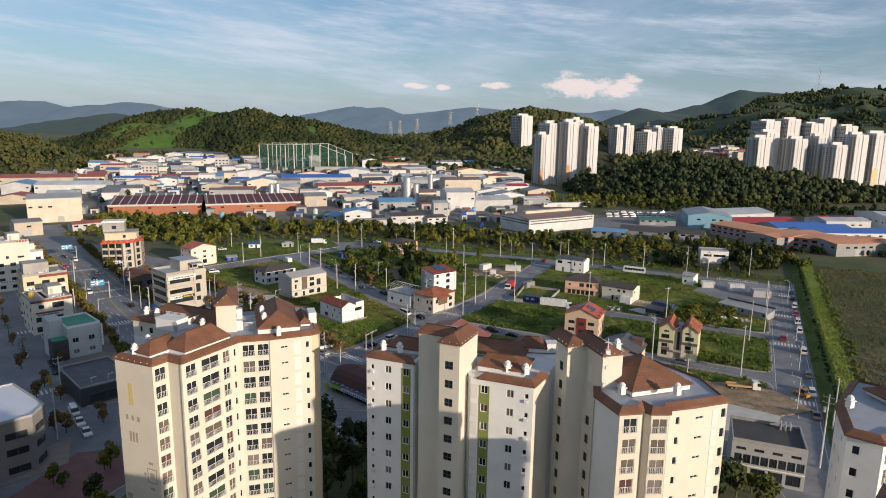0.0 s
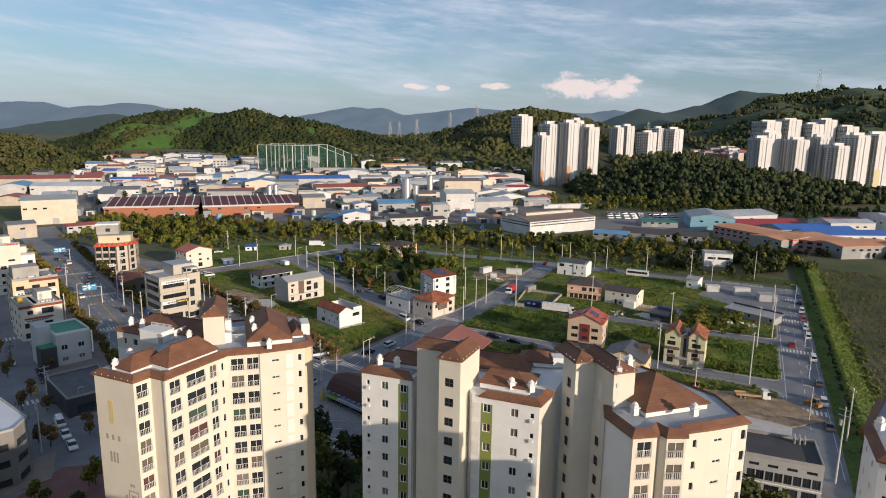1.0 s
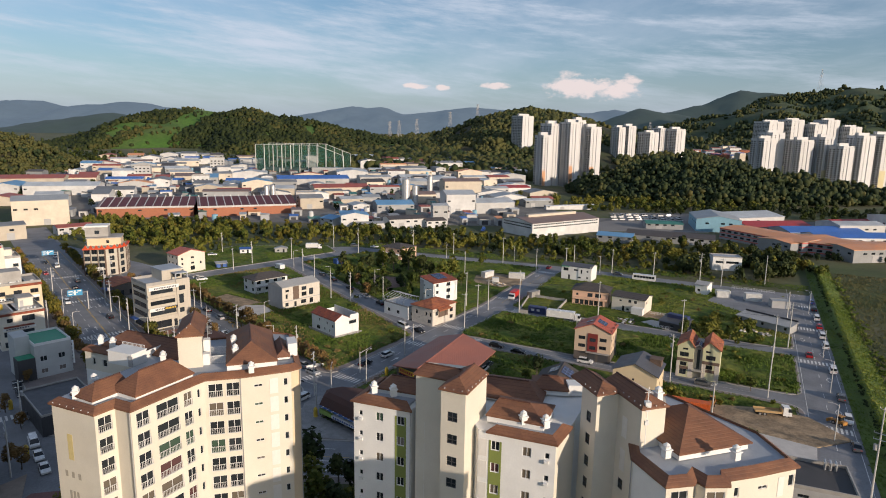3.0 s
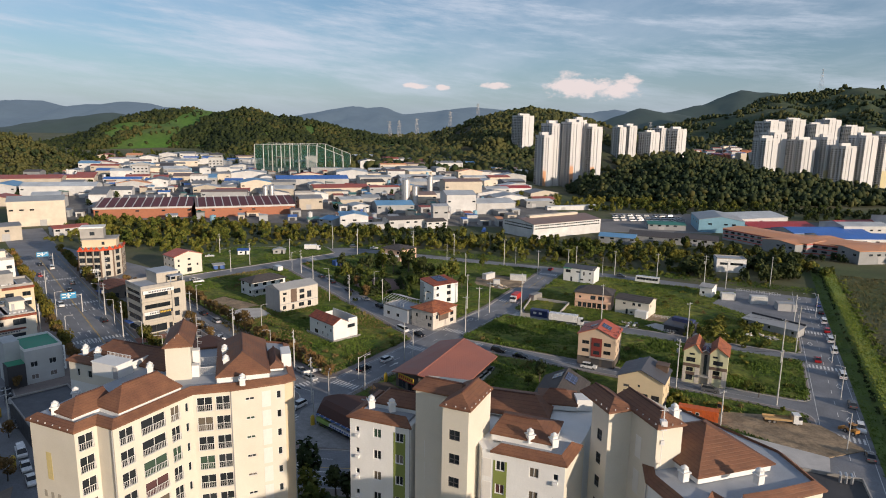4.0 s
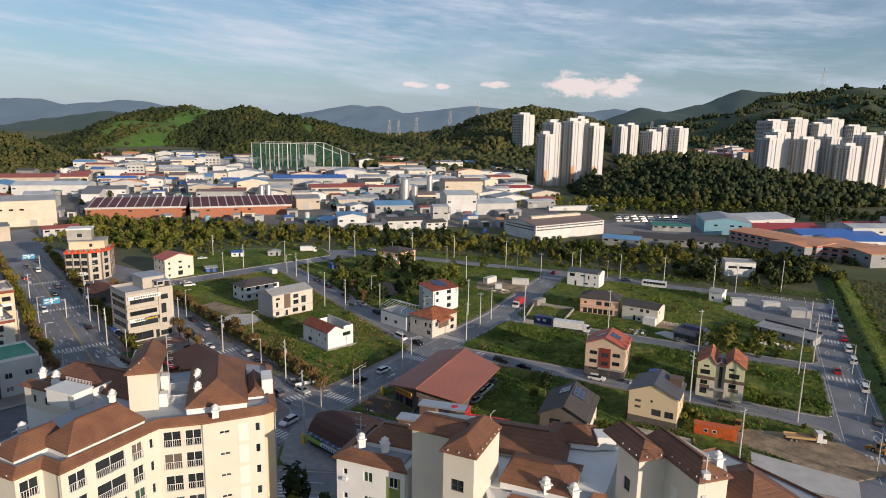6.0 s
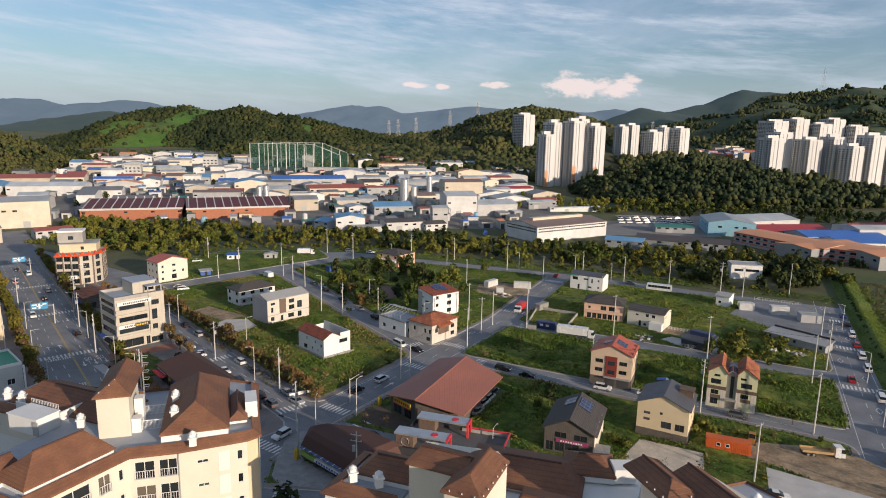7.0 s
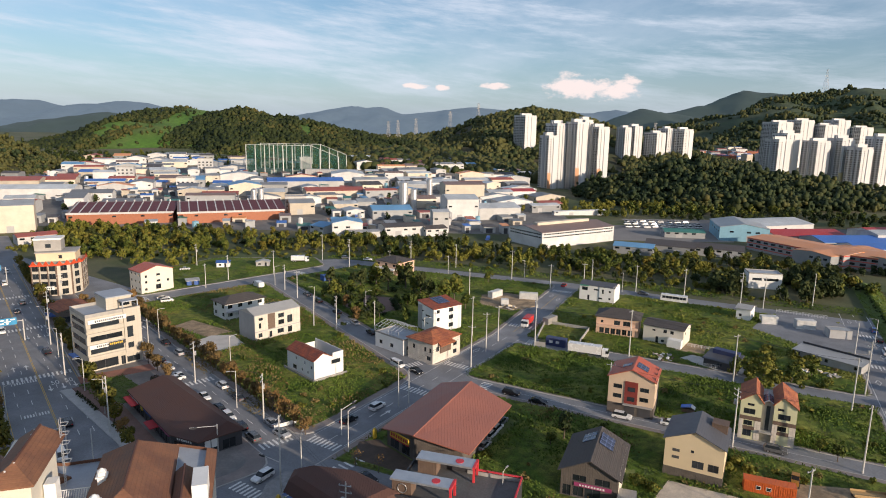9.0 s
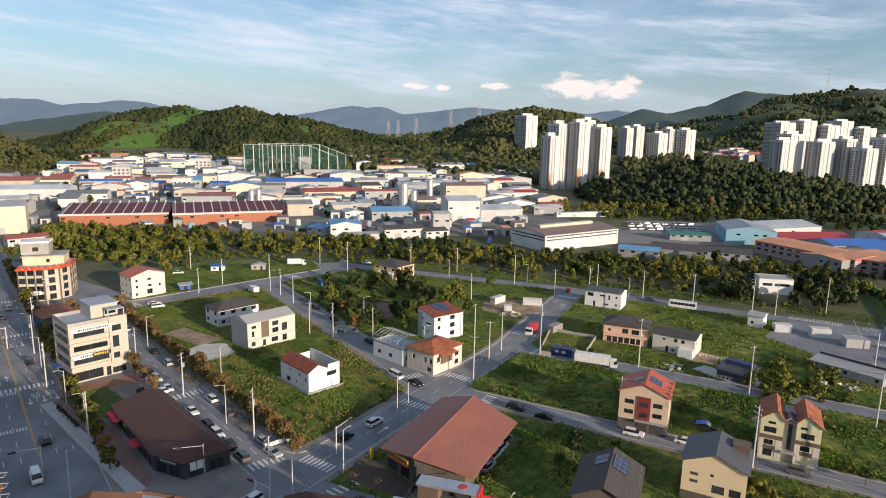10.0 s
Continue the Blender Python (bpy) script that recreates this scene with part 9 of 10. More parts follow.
def loader(x, y, ang):
    t = thing("loader", pose(x, y, 0.25, 0, 0, ang), "small ochre wheel loader on bare soil", "construction machine")
    oc_ = mat("loader_paint", (0.40, 0.19, 0.04), rough=0.5, var=0.15)
    Geo().box(-1.6, -0.7, 0.6, 0.6, 0.7, 1.4).box(0.6, -0.5, 0.5, 1.7, 0.5, 1.0).make("body", oc_, t)
    Geo().box(-0.7, -0.6, 1.4, 0.4, 0.6, 2.4).make("cab", CARG, t)
    Geo().box(-0.8, -0.68, 2.4, 0.5, 0.68, 2.5).make("roof", oc_, t)
    Geo().tube((1.2, 0.45, 0.9), (2.4, 0.45, 0.5), 0.1).tube((1.2, -0.45, 0.9), (2.4, -0.45, 0.5), 0.1).box(2.3, -1.0, 0.1, 2.7, 1.0, 0.8).make("bucket", oc_, t)
    for wx in (0.9, -1.1):
        for wy in (0.75, -0.75):
            wheel(t, wx, wy, 0.48)


loader(71.5, 168.5, 60)
loader(98.0, 158.0, 110)

# ---- poles, lamps and signs ----
POLE = mat("concrete_pole", (0.50, 0.49, 0.46), rough=0.8, var=0.1, scale=1)
WIRE = mat("cable", (0.03, 0.03, 0.03), rough=0.7)


def utility_pole(x, y, h=13.0, ang=0.0, pot=False, z=0.15):
    t = thing("utility_pole", pose(x, y, z, 0, 0, ang), "tall pale concrete utility pole with crossarms", "utility pole", "poles along the streets")
    put("pole", shared(("pole", h), lambda: Geo().tube((0, 0, -0.3), (0, 0, h), 0.2, 0.12, 8).make("pole", POLE)), Matrix(), t)
    put("crossarm", shared("arm", lambda: Geo().box(-1.1, -0.06, -0.06, 1.1, 0.06, 0.06).box(-1.05, -0.05, 0.06, -0.95, 0.05, 0.3).box(-0.05, -0.05, 0.06, 0.05, 0.05, 0.3).box(0.95, -0.05, 0.06, 1.05, 0.05, 0.3).make("crossarm", METAL)), pose(0, 0.2, h - 0.6), t)
    if pot:
        put("transformer", shared("pot", lambda: Geo().tube((0, 0, 0), (0, 0, 1.1), 0.34, 0.34, 8).make("transformer", GREY)), pose(0.55, 0, h - 4.0), t)
        put("crossarm", SHARED["arm"], pose(0, 0.2, h - 1.8), t)
    return t


def street_lamp(x, y, h=9.0, ang=0.0, arms=1, z=0.15):
    t = thing("street_lamp", pose(x, y, z, 0, 0, ang), "pale steel street lamp with a curved arm", "street lamp", "lamps along the streets")
    put("pole", shared(("lamp", h), lambda: Geo().tube((0, 0, -0.3), (0, 0, h), 0.13, 0.08, 8).make("pole", POLE)), Matrix(), t)
    for k in range(arms):
        a = put("arm", shared("larm", lambda: Geo().tube((0, 0, 0), (0.9, 0, 0.35), 0.06, 0.05).tube((0.9, 0, 0.35), (1.7, 0, 0.35), 0.05, 0.05).make("arm", POLE)), pose(0, 0, h - 0.3, 0, 0, 180 * k), t)
        put("lamp_head", shared("lhead", lambda: Geo().box(1.5, -0.14, 0.27, 2.2, 0.14, 0.4).make("lamp_head", GREY)), Matrix(), a)
    return t


for x, y, h, pot in ((-41.3, 192.6, 12.0, True), (9.4, 229.2, 13.0, False), (14.8, 243.5, 12.6, False), (19.5, 253.6, 12.0, False), (30.9, 248.1, 17.0, True), (59.4, 241.0, 15.0, False), (43.2, 203.6, 12.0, False), (66.0, 184.0, 14.0, True), (83.3, 221.7, 14.0, False),
                     (105.0, 203.0, 14.5, False), (-74.2, 185.9, 13.5, True), (-35.5, 262.6, 12.0, True), (-43.9, 265.7, 11.2, False), (-22.3, 262.2, 10.5, False), (-103.6, 219.0, 12.0, True), (-66.1, 215.2, 11.5, True), (88.6, 173.7, 15.0, False), (115.6, 213.8, 15.5, True),
                     (81.5, 122.2, 16.5, True), (116.1, 288.8, 17.0, True), (152.6, 302.7, 14.0, False), (33.7, 342.0, 13.6, False), (12.2, 305.4, 12.8, False), (-61.5, 377.2, 13.5, False), (70.2, 337.1, 11.0, False), (-119.5, 357.5, 11.0, True), (-45.0, 360.3, 14.5, True),
                     (11.1, 257.2, 14.0, False), (-32.0, 171.0, 12.0, True), (-15.0, 146.5, 12.5, True), (-88.0, 236.0, 11.0, False), (-145.0, 288.0, 12.0, True), (-160.0, 305.0, 12.0, True), (-176.0, 326.0, 12.0, True), (-134.0, 262.0, 12.0, True), (-122.0, 243.0, 12.0, True),
                     (-155.0, 262.0, 12.0, True), (-128.0, 215.0, 12.0, True), (64.0, 152.0, 13.0, False), (95.0, 140.0, 13.0, False), (128.0, 238.0, 13.0, False), (103.0, 311.0, 13.0, False), (130.0, 298.0, 13.0, False), (86.0, 322.0, 12.0, False), (48.0, 320.0, 12.0, False), (63.0, 322.0, 12.5, False),
                     (-95.0, 330.0, 11.5, True), (-78.0, 343.0, 11.5, False), (-100.0, 316.0, 10.5, False), (-15.0, 372.0, 12.0, True), (8.0, 364.0, 12.0, False), (-84.0, 130.0, 12.0, True), (-96.0, 152.0, 11.0, True), (-58.0, 303.0, 11.0, False), (-66.0, 315.0, 11.0, True)):
    utility_pole(x, y, h, (x * 37) % 180, pot)
for x, y, h, a in ((-19.3, 178.8, 9.6, 55), (-10.1, 202.4, 11.6, 140), (-7.6, 204.3, 9.2, 320), (-91.2, 250.3, 9.8, 30), (-50.0, 200.0, 9.5, 200), (-60.0, 226.0, 9.5, 40), (-27.0, 168.0, 9.5, 90), (-80.0, 195.0, 9.0, 200), (-92.0, 208.0, 9.0, 200), (-113.0, 232.0, 9.0, 200), (-130.0, 254.0, 9.0, 200),
                   (-100.0, 190.0, 9.0, 30), (-118.0, 212.0, 9.0, 30), (-138.0, 240.0, 9.0, 30), (37.0, 146.0, 8.5, 90), (12.0, 160.0, 7.0, 60), (-68.0, 168.0, 9.0, 120), (92.0, 150.0, 9.0, 150), (108.0, 178.0, 9.0, 150), (122.0, 205.0, 9.0, 150), (146.0, 255.0, 9.0, 150), (-5.0, 252.0, 8.0, 10), (-28.0, 285.0, 8.0, 10),
                   (-48.0, 288.0, 8.5, 200), (4.0, 352.0, 8.5, 250), (-25.0, 362.0, 8.5, 250), (40.0, 345.0, 8.5, 230), (80.0, 322.0, 8.5, 230), (70.0, 300.0, 7.5, 30), (-72.0, 322.0, 8.5, 30)):
    street_lamp(x, y, h, a, 1)


def wire(a, b, sag=0.8):
    t = thing("cable", Matrix.Translation(a), "thin black overhead cable between poles", "cable", "overhead cables")
    A, B = Vector(a), Vector(b)
    g = Geo()
    pts = [A.lerp(B, k / 8) - A - Vector((0, 0, sag * 4 * (k / 8) * (1 - k / 8))) for k in range(9)]
    for p, q in zip(pts, pts[1:]):
        g.tube(tuple(p), tuple(q), 0.025, 0.025, 3)
    g.make("strand", WIRE, t)


for chain in (((-32.0, 171.0, 11.6), (-41.3, 192.6, 11.6), (-66.1, 215.2, 11.0), (-91.0, 238.0, 10.6), (-122.0, 243.0, 11.6)), ((9.4, 229.2, 12.6), (14.8, 243.5, 12.2), (19.5, 253.6, 11.6), (30.9, 248.1, 13.0), (59.4, 241.0, 14.0), (83.3, 221.7, 13.6), (105.0, 203.0, 14.0)),
              ((-15.0, 146.5, 12.0), (-32.0, 171.0, 11.6)), ((43.2, 203.6, 11.6), (66.0, 184.0, 13.6), (88.6, 173.7, 14.6)), ((-32.0, 171.0, 10.6), (-41.3, 192.6, 10.6)), ((-10.1, 202.4, 11.0), (9.4, 229.2, 12.0))):
    for a, b in zip(chain, chain[1:]):
        wire(a, b)
        wire((a[0] + 0.8, a[1], a[2] - 0.1), (b[0] + 0.8, b[1], b[2] - 0.1))

SIGNBL = mat("blue_road_sign", (0.02, 0.22, 0.42), rough=0.4)
for x, y in ((-132.0, 246.0), (-186.0, 318.0)):
    t = thing("road_sign", pose(x, y, 0.15, 0, 0, 38), "large blue overhead direction sign on a grey mast", "road sign")
    Geo().tube((0, 0, 0), (0, 0, 7.0), 0.2, 0.16, 8).tube((0, 0, 6.6), (-4.5, 0, 6.9), 0.1, 0.1, 6).make("mast", POLE, t)
    bx(t, "board", SIGNBL, -6.6, -0.16, 5.7, -1.6, -0.1, 8.0, "blue sign board")
    for a, b, c, d in ((-6.2, 7.2, -4.8, 7.6), (-6.2, 6.2, -5.0, 6.6), (-3.2, 7.2, -2.0, 7.6), (-4.4, 6.0, -3.8, 7.7), (-4.9, 6.7, -3.2, 7.0)):
        bx(t, "lettering", SIGNW, a, -0.2, b, c, -0.16, d)
# banner on the meadow's edge, a traffic signal, bins
bn = thing("banner", pose(-37.5, 187.5, 0.2, 0, 0, 40), "sagging white fabric banner on two posts in the weeds", "banner")
Geo().slab([(0, 0, 1.5), (5.5, 0, 1.35), (5.5, 0.05, 1.35), (0, 0.05, 1.5)], 0.9).make("cloth", SIGNW, bn)
Geo().tube((0, 0.05, 0), (0, 0.05, 1.7), 0.05).make("post", GREY, bn)
Geo().tube((5.5, 0.05, 0), (5.5, 0.05, 1.7), 0.05).make("post", GREY, bn)
for x, y, a in ((-30.0, 163.5, 150), (-22.0, 186.5, 60), (-47.0, 178.0, 200), (-78.0, 176.0, 210)):
    t = thing("traffic_signal", pose(x, y, 0.17, 0, 0, a), "grey mast with a cantilevered traffic signal", "traffic signal")
    Geo().tube((0, 0, 0), (0, 0, 6.4), 0.16, 0.12, 8).tube((0, 0, 6.0), (5.5, 0, 6.3), 0.09, 0.06, 6).make("mast", POLE, t)
    bx(t, "signal_head", SIGND, 4.0, -0.15, 5.9, 5.3, 0.15, 6.3, "black signal head")
for x, y in ((-14.3, 185.2), (-29.2, 158.4), (-86.0, 138.0), (-104.0, 160.0)):
    t = thing("advertising_column", pose(x, y, 0.17), "yellow inflatable advertising column by the kerb", "advertising column")
    Geo().tube((0, 0, 0), (0, 0, 2.0), 0.5, 0.5, 10).tube((0, 0, 2.0), (0, 0, 2.5), 0.5, 0.2, 10).make("body", GOLDY, t)

# ---- yards, verges, grass and trees on the plots ----
def yard(label, pts, m, z=0.225):
    ob = Geo().prism(pts, 0.0, z).make("yard", m)
    tagged(ob, label, "yard", kind="structure")
    return pts


DIRT = mat("bare_dirt", (0.34, 0.25, 0.155), rough=0.95, var=0.35, scale=0.3, fine=2.2, color2=(0.20, 0.15, 0.095), bscale=0.18, bump=0.8)
PALEY = mat("pale_concrete_yard", (0.50, 0.48, 0.45), rough=0.9, var=0.14, scale=0.25)
YARDS = [yard("pale gravel lot between the houses", [(38.5, 152.5), (52.5, 148.0), (58.5, 163.5), (46.5, 169.5), (41.5, 163.0)], GRAVEL),
         yard("disturbed bare soil with wheel tracks", [(60.5, 168.0), (68.0, 169.5), (82.0, 167.5), (93.0, 162.0), (96.5, 150.0), (84.0, 146.0), (70.0, 160.0)], DIRT),
         yard("pale concrete apron beside the river road", [(62.0, 141.0), (80.0, 136.0), (86.0, 146.5), (69.5, 158.0)], PALEY, 0.235),
         yard("grey concrete pad in the grass", [(-79.7, 245.1), (-70.3, 236.3), (-62.1, 246.1), (-68.5, 254.6), (-75.5, 253.5)], PALEY),
         yard("bare brown soil beside the house", [(76.0, 247.0), (84.0, 243.5), (88.0, 251.0), (82.0, 256.0)], DIRT),
         yard("paved grey yard with machine huts", [(113.0, 272.0), (122.0, 250.0), (138.0, 246.0), (150.0, 270.0), (148.0, 283.0), (128.0, 290.0)], ASPHALT),
         yard("concrete forecourt of the workshop", [(75.0, 240.0), (82.0, 230.5), (90.0, 226.5), (92.0, 232.0), (80.0, 243.0)], PALEY),
         yard("churned soil with rubble and site huts", [(16.0, 298.0), (28.0, 288.0), (38.0, 296.0), (40.0, 310.0), (28.0, 316.0), (18.0, 312.0)], DIRT),
         yard("reddish paved court of the park", [(-38.0, 292.0), (-26.0, 280.0), (-14.0, 288.0), (-18.0, 304.0), (-30.0, 308.0)], mat("park_paving", (0.20, 0.13, 0.11), rough=0.9, var=0.2, scale=0.4)),
         yard("grey factory yard", [(100.0, 455.0), (190.0, 455.0), (230.0, 560.0), (110.0, 556.0)], mat("yard_asphalt", (0.20, 0.195, 0.19), rough=0.9, var=0.15, scale=0.05), 0.06),
         yard("brown ploughed strip", [(-92.0, 262.0), (-76.0, 252.0), (-70.0, 258.0), (-88.0, 270.0)], DIRT, 0.222)]


YARDS += [yard("asphalt at the corner of the junction", [(-43.5, 147.0), (-33.0, 146.8), (-33.2, 151.0), (-34.0, 158.6), (-36.5, 158.6)], ASPHALT, 0.232), yard("grey tiled plaza before the corner restaurant", [(-33.5, 166.0), (-33.4, 158.5), (-32.6, 151.0), (-30.0, 148.4), (-14.8, 146.4), (-14.2, 147.4), (-27.8, 158.2), (-28.2, 162.6), (-24.0, 165.0), (-27.5, 170.5), (-31.0, 170.5)], mat("plaza_tiles", (0.25, 0.25, 0.25), rough=0.85, var=0.22, scale=0.7, fine=3.5), 0.236),
          yard("short asphalt lane between the restaurants", [(-23.0, 176.0), (-26.5, 171.5), (-22.5, 166.5), (-14.5, 163.6), (-4.5, 157.2), (-1.5, 162.5), (-7.0, 168.5), (-16.5, 173.0)], ASPHALT, 0.24),
          yard("dark brown planting bed before the big restaurant", [(-17.6, 183.4), (-18.0, 176.4), (-7.0, 170.4), (3.6, 167.2), (5.0, 171.8), (-5.2, 175.2), (-11.6, 182.0), (-13.2, 184.6)], mat("mulch", (0.075, 0.055, 0.042), rough=0.95, var=0.3, scale=0.5, fine=4, bump=0.6), 0.238)]
km = mark_thing("white zebra crossing over the short lane")
for i in range(6):
    strip_on("bar", (-22.6 + i * 1.0, 171.6 + i * 0.95), (-20.4 + i * 1.0, 169.8 + i * 0.95), 0.5, PAINT, 0.252, km)
GP = yard("turf patch beside the car park", [(-95.5, 211.5), (-88.0, 219.0), (-71.0, 204.5), (-78.5, 201.0), (-84.0, 201.5)], TURF, 0.23)
yard("red block paving before the office", [(-99.0, 217.0), (-84.0, 227.5), (-80.5, 223.5), (-95.8, 212.8)], mat("red_block_paving", (0.26, 0.12, 0.09), rough=0.9, var=0.18, scale=0.5, fine=5), 0.235)
yard("pale grey tiled footway along the main road", [(-98.5, 207.8), (-96.3, 209.4), (-56.0, 172.2), (-58.3, 170.0)], mat("grey_tile_paving", (0.40, 0.40, 0.39), rough=0.85, var=0.14, scale=0.6, fine=6), 0.24)
yard("brown brick strip before the restaurant", [(-96.2, 209.5), (-94.0, 211.2), (-78.5, 200.4), (-56.5, 176.2), (-55.9, 172.4)], mat("brown_brick_paving", (0.20, 0.125, 0.105), rough=0.9, var=0.18, scale=0.5, fine=5), 0.236)

yard("reddish coated road surface by the crossing", [(-76.5, 124.5), (-68.0, 126.5), (-60.0, 112.0), (-70.0, 100.0), (-80.0, 106.0)], mat("red_road_coating", (0.20, 0.10, 0.09), rough=0.9, var=0.2, scale=0.3, fine=3), 0.05)
yard("brown paved corner with planting", [(-83.5, 111.0), (-75.8, 120.0), (-81.5, 131.0), (-84.5, 126.0), (-82.0, 122.0)], mat("tan_paving", (0.27, 0.22, 0.18), rough=0.9, var=0.2, scale=0.5, fine=5), 0.2)


def core(key, d):
    return inset(BLOCKS[key][0], BLOCKS[key][2] + d)


for key, h, seed, words in (("meadow", 0.55, 3, "low tangle of weeds over an empty meadow plot"), ("pink", 0.8, 8, "dense tangle of vines over an empty plot"), ("north", 0.55, 12, "low tangle of weeds between houses"),
                            ("park", 0.5, 15, "low growth of a small park and empty plots"), ("barn", 0.5, 21, "low tangle of weeds between the houses"), ("house row", 0.4, 41, "low growth by the red-roofed house")):
    undergrowth(core(key, 0.3), h, words, 0.2, seed, YARDS)
weeds("weeds", core("meadow", 0.2), 1.5, 0.6, GRASSY, "tall green weeds covering an empty plot", seed=3, cut=-0.32, bare=YARDS)
weeds("weeds", core("meadow", 0.2), 0.7, 0.75, DRYGR, "patches of dry yellow weeds on an empty plot", seed=53, cut=0.02, bare=YARDS)
weeds("weeds", [(-102, 264), (-44, 195), (-37, 202), (-92, 270)], 0.9, 0.6, DRYGR, "dry brown weeds along a plot edge", cut=-0.05, bare=YARDS)
weeds("weeds", core("pink", 0.1), 1.8, 0.85, GRASSY, "dense dark green weeds on an empty plot", seed=8, cut=-0.6, bare=YARDS)
weeds("weeds", core("north", 0.1), 1.1, 0.65, GRASSY, "rough green weeds between houses", seed=12, cut=-0.3, bare=YARDS)
weeds("weeds", core("park", 0.1), 0.9, 0.6, GRASSY, "rough grass of a small park and empty plots", seed=15, cut=-0.3, bare=YARDS)
weeds("weeds", core("barn", 0.1), 1.2, 0.6, GRASSY, "rough green weeds between the houses", seed=21, cut=-0.35, bare=YARDS)
weeds("weeds", core("barn", 0.1), 0.5, 0.7, DRYGR, "dry yellow weeds between the houses", seed=61, cut=0.05, bare=YARDS)
weeds("weeds", GP, 1.6, 0.3, GRASSY, "mown grass patch beside the restaurant", cut=-1)
weeds("weeds", core("house row", 0.1), 0.7, 0.5, GRASSY, "rough green weeds by the red-roofed house", seed=41, cut=-0.25, bare=YARDS)
weeds("weeds", core("home", 0.5), 0.35, 0.4, GRASSY, "planted lawn below the apartment towers", seed=30, cut=-0.1)
weeds("weeds", [(-60, 384), (60, 340), (165, 290), (172, 300), (62, 352), (-55, 396)], 0.9, 0.6, GRASSY, "grass verge beyond the far road", z=0.02, cut=-0.6)

# levee and river field
ll = [along(DD, t, 0)[0] for t in (-60, 0, 40, 80, 120, 160, 200, 240)]
nn = along(DD, 0, 0)[1]
east = Vector((-nn.y, nn.x))
prof = ((5.6, 0.1), (8.8, 0.3), (10.2, 1.7), (11.0, 1.8), (17.5, -0.3))
V, F = [], []
for i, p in enumerate(ll):
    wob = noise.noise((i * 0.7, 0, 0)) * 0.8
    for o, z in prof:
        q = p + east * (o + (wob if o > 9 else 0))
        V.append((q.x, q.y, z))
for i in range(len(ll) - 1):
    for j in range(len(prof) - 1):
        F.append((i * 5 + j + 1, i * 5 + j, (i + 1) * 5 + j, (i + 1) * 5 + j + 1))
lev = link_mesh("levee", V, F, mat("levee_turf", (0.085, 0.13, 0.022), rough=0.95, var=0.25, scale=0.15, fine=1.5, bump=0.5))
tagged(lev, "bright green grassy river levee beside the road", "levee", kind="structure")


def ribbon(o0, o1, t0, t1):
    a, b, c, d = along(DD, t0, o0)[0], along(DD, t1, o0)[0], along(DD, t1, o1)[0], along(DD, t0, o1)[0]
    return [tuple(a), tuple(b), tuple(c), tuple(d)]


weeds("weeds", ribbon(5.8, 9.2, -40, 230), 1.2, 0.3, GRASSY, "short verge grass beside the river road", z=0.15, cut=-0.6)
rv = np.random.default_rng(17)
spots = []
for t in range(-40, 230, 2):
    p, _ = along(DD, t + float(rv.uniform(-1, 1)), float(rv.uniform(9.0, 10.2)))
    if rv.uniform() < 0.8:
        spots.append((p.x, p.y, float(rv.uniform(0.5, 1.1)), float(rv.uniform(0.6, 1.3)), 0.7))
bushes("bushes", spots, PINEY, "dark hedge of shrubs along the crest of the levee", 80, 0.2)
spots = []
for k in range(170):
    p, _ = along(DD, float(rv.uniform(-40, 230)), float(rv.normal(17.6, 0.9)))
    spots.append((p.x, p.y, float(rv.uniform(0.6, 1.5)), float(rv.uniform(0.5, 1.2)), 0.0))
bushes("bushes", spots, GRASSY, "ragged clumps at the foot of the levee", 60, 0.24)
LV = leafy("levee_grass", (0.06, 0.10, 0.014), (0.12, 0.17, 0.022), (0.20, 0.21, 0.045), patch=0.08)
n = 20000
tt, oo = RNG.uniform(-55, 235, n), RNG.uniform(9.6, 17.5, n)
zz = np.interp(oo, [8.8, 10.2, 11.0, 17.5], [0.3, 1.7, 1.8, -0.3])
bp0, bd = along(DD, 0, 0)
cx, cy = bp0.x + bd.x * tt + east.x * oo, bp0.y + bd.y * tt + east.y * oo
V, Q = quads_of(leaf_quads(np.stack([cx, cy, zz + 0.06], 1), 0.19, 0.5))
fast_mesh("levee_grass", V, Q, LV, "bright green grass on the levee slope", "vegetation")
FIELDW = leafy("river_field_weeds", (0.045, 0.062, 0.018), (0.085, 0.095, 0.032), (0.145, 0.125, 0.055), patch=0.03)
weeds("weeds", ribbon(16.5, 150, -50, 235), 0.55, 0.7, FIELDW, "dull green and brown reeds of a river field", z=0.0, cut=-0.7)

FOOTPRINTS.append((147.0, 326.0, 11.0, 12.0, -0.2))     # the open apron before the white annex
# bushes
sp = []
for k in range(150):
    key = ("meadow", "north", "park", "barn", "pink")[k % 5]
    pts = core(key, 1.0)
    for _ in range(20):
        x = float(RNG.uniform(min(p[0] for p in pts), max(p[0] for p in pts)))
        y = float(RNG.uniform(min(p[1] for p in pts), max(p[1] for p in pts)))
        if in_poly(pts, x, y) and clear_of(x, y, 1.5) and not any(in_poly(b, x, y) for b in YARDS):
            sp.append((x, y, float(RNG.uniform(0.7, 1.8)), float(RNG.uniform(0.7, 1.6)), 0.25))
            break
bushes("bushes", sp[:100], LEAF, "scattered green bushes on the plots", 90, 0.24)
bushes("bushes", sp[100:], DRYGR, "scattered brown bushes on the plots", 70, 0.2)
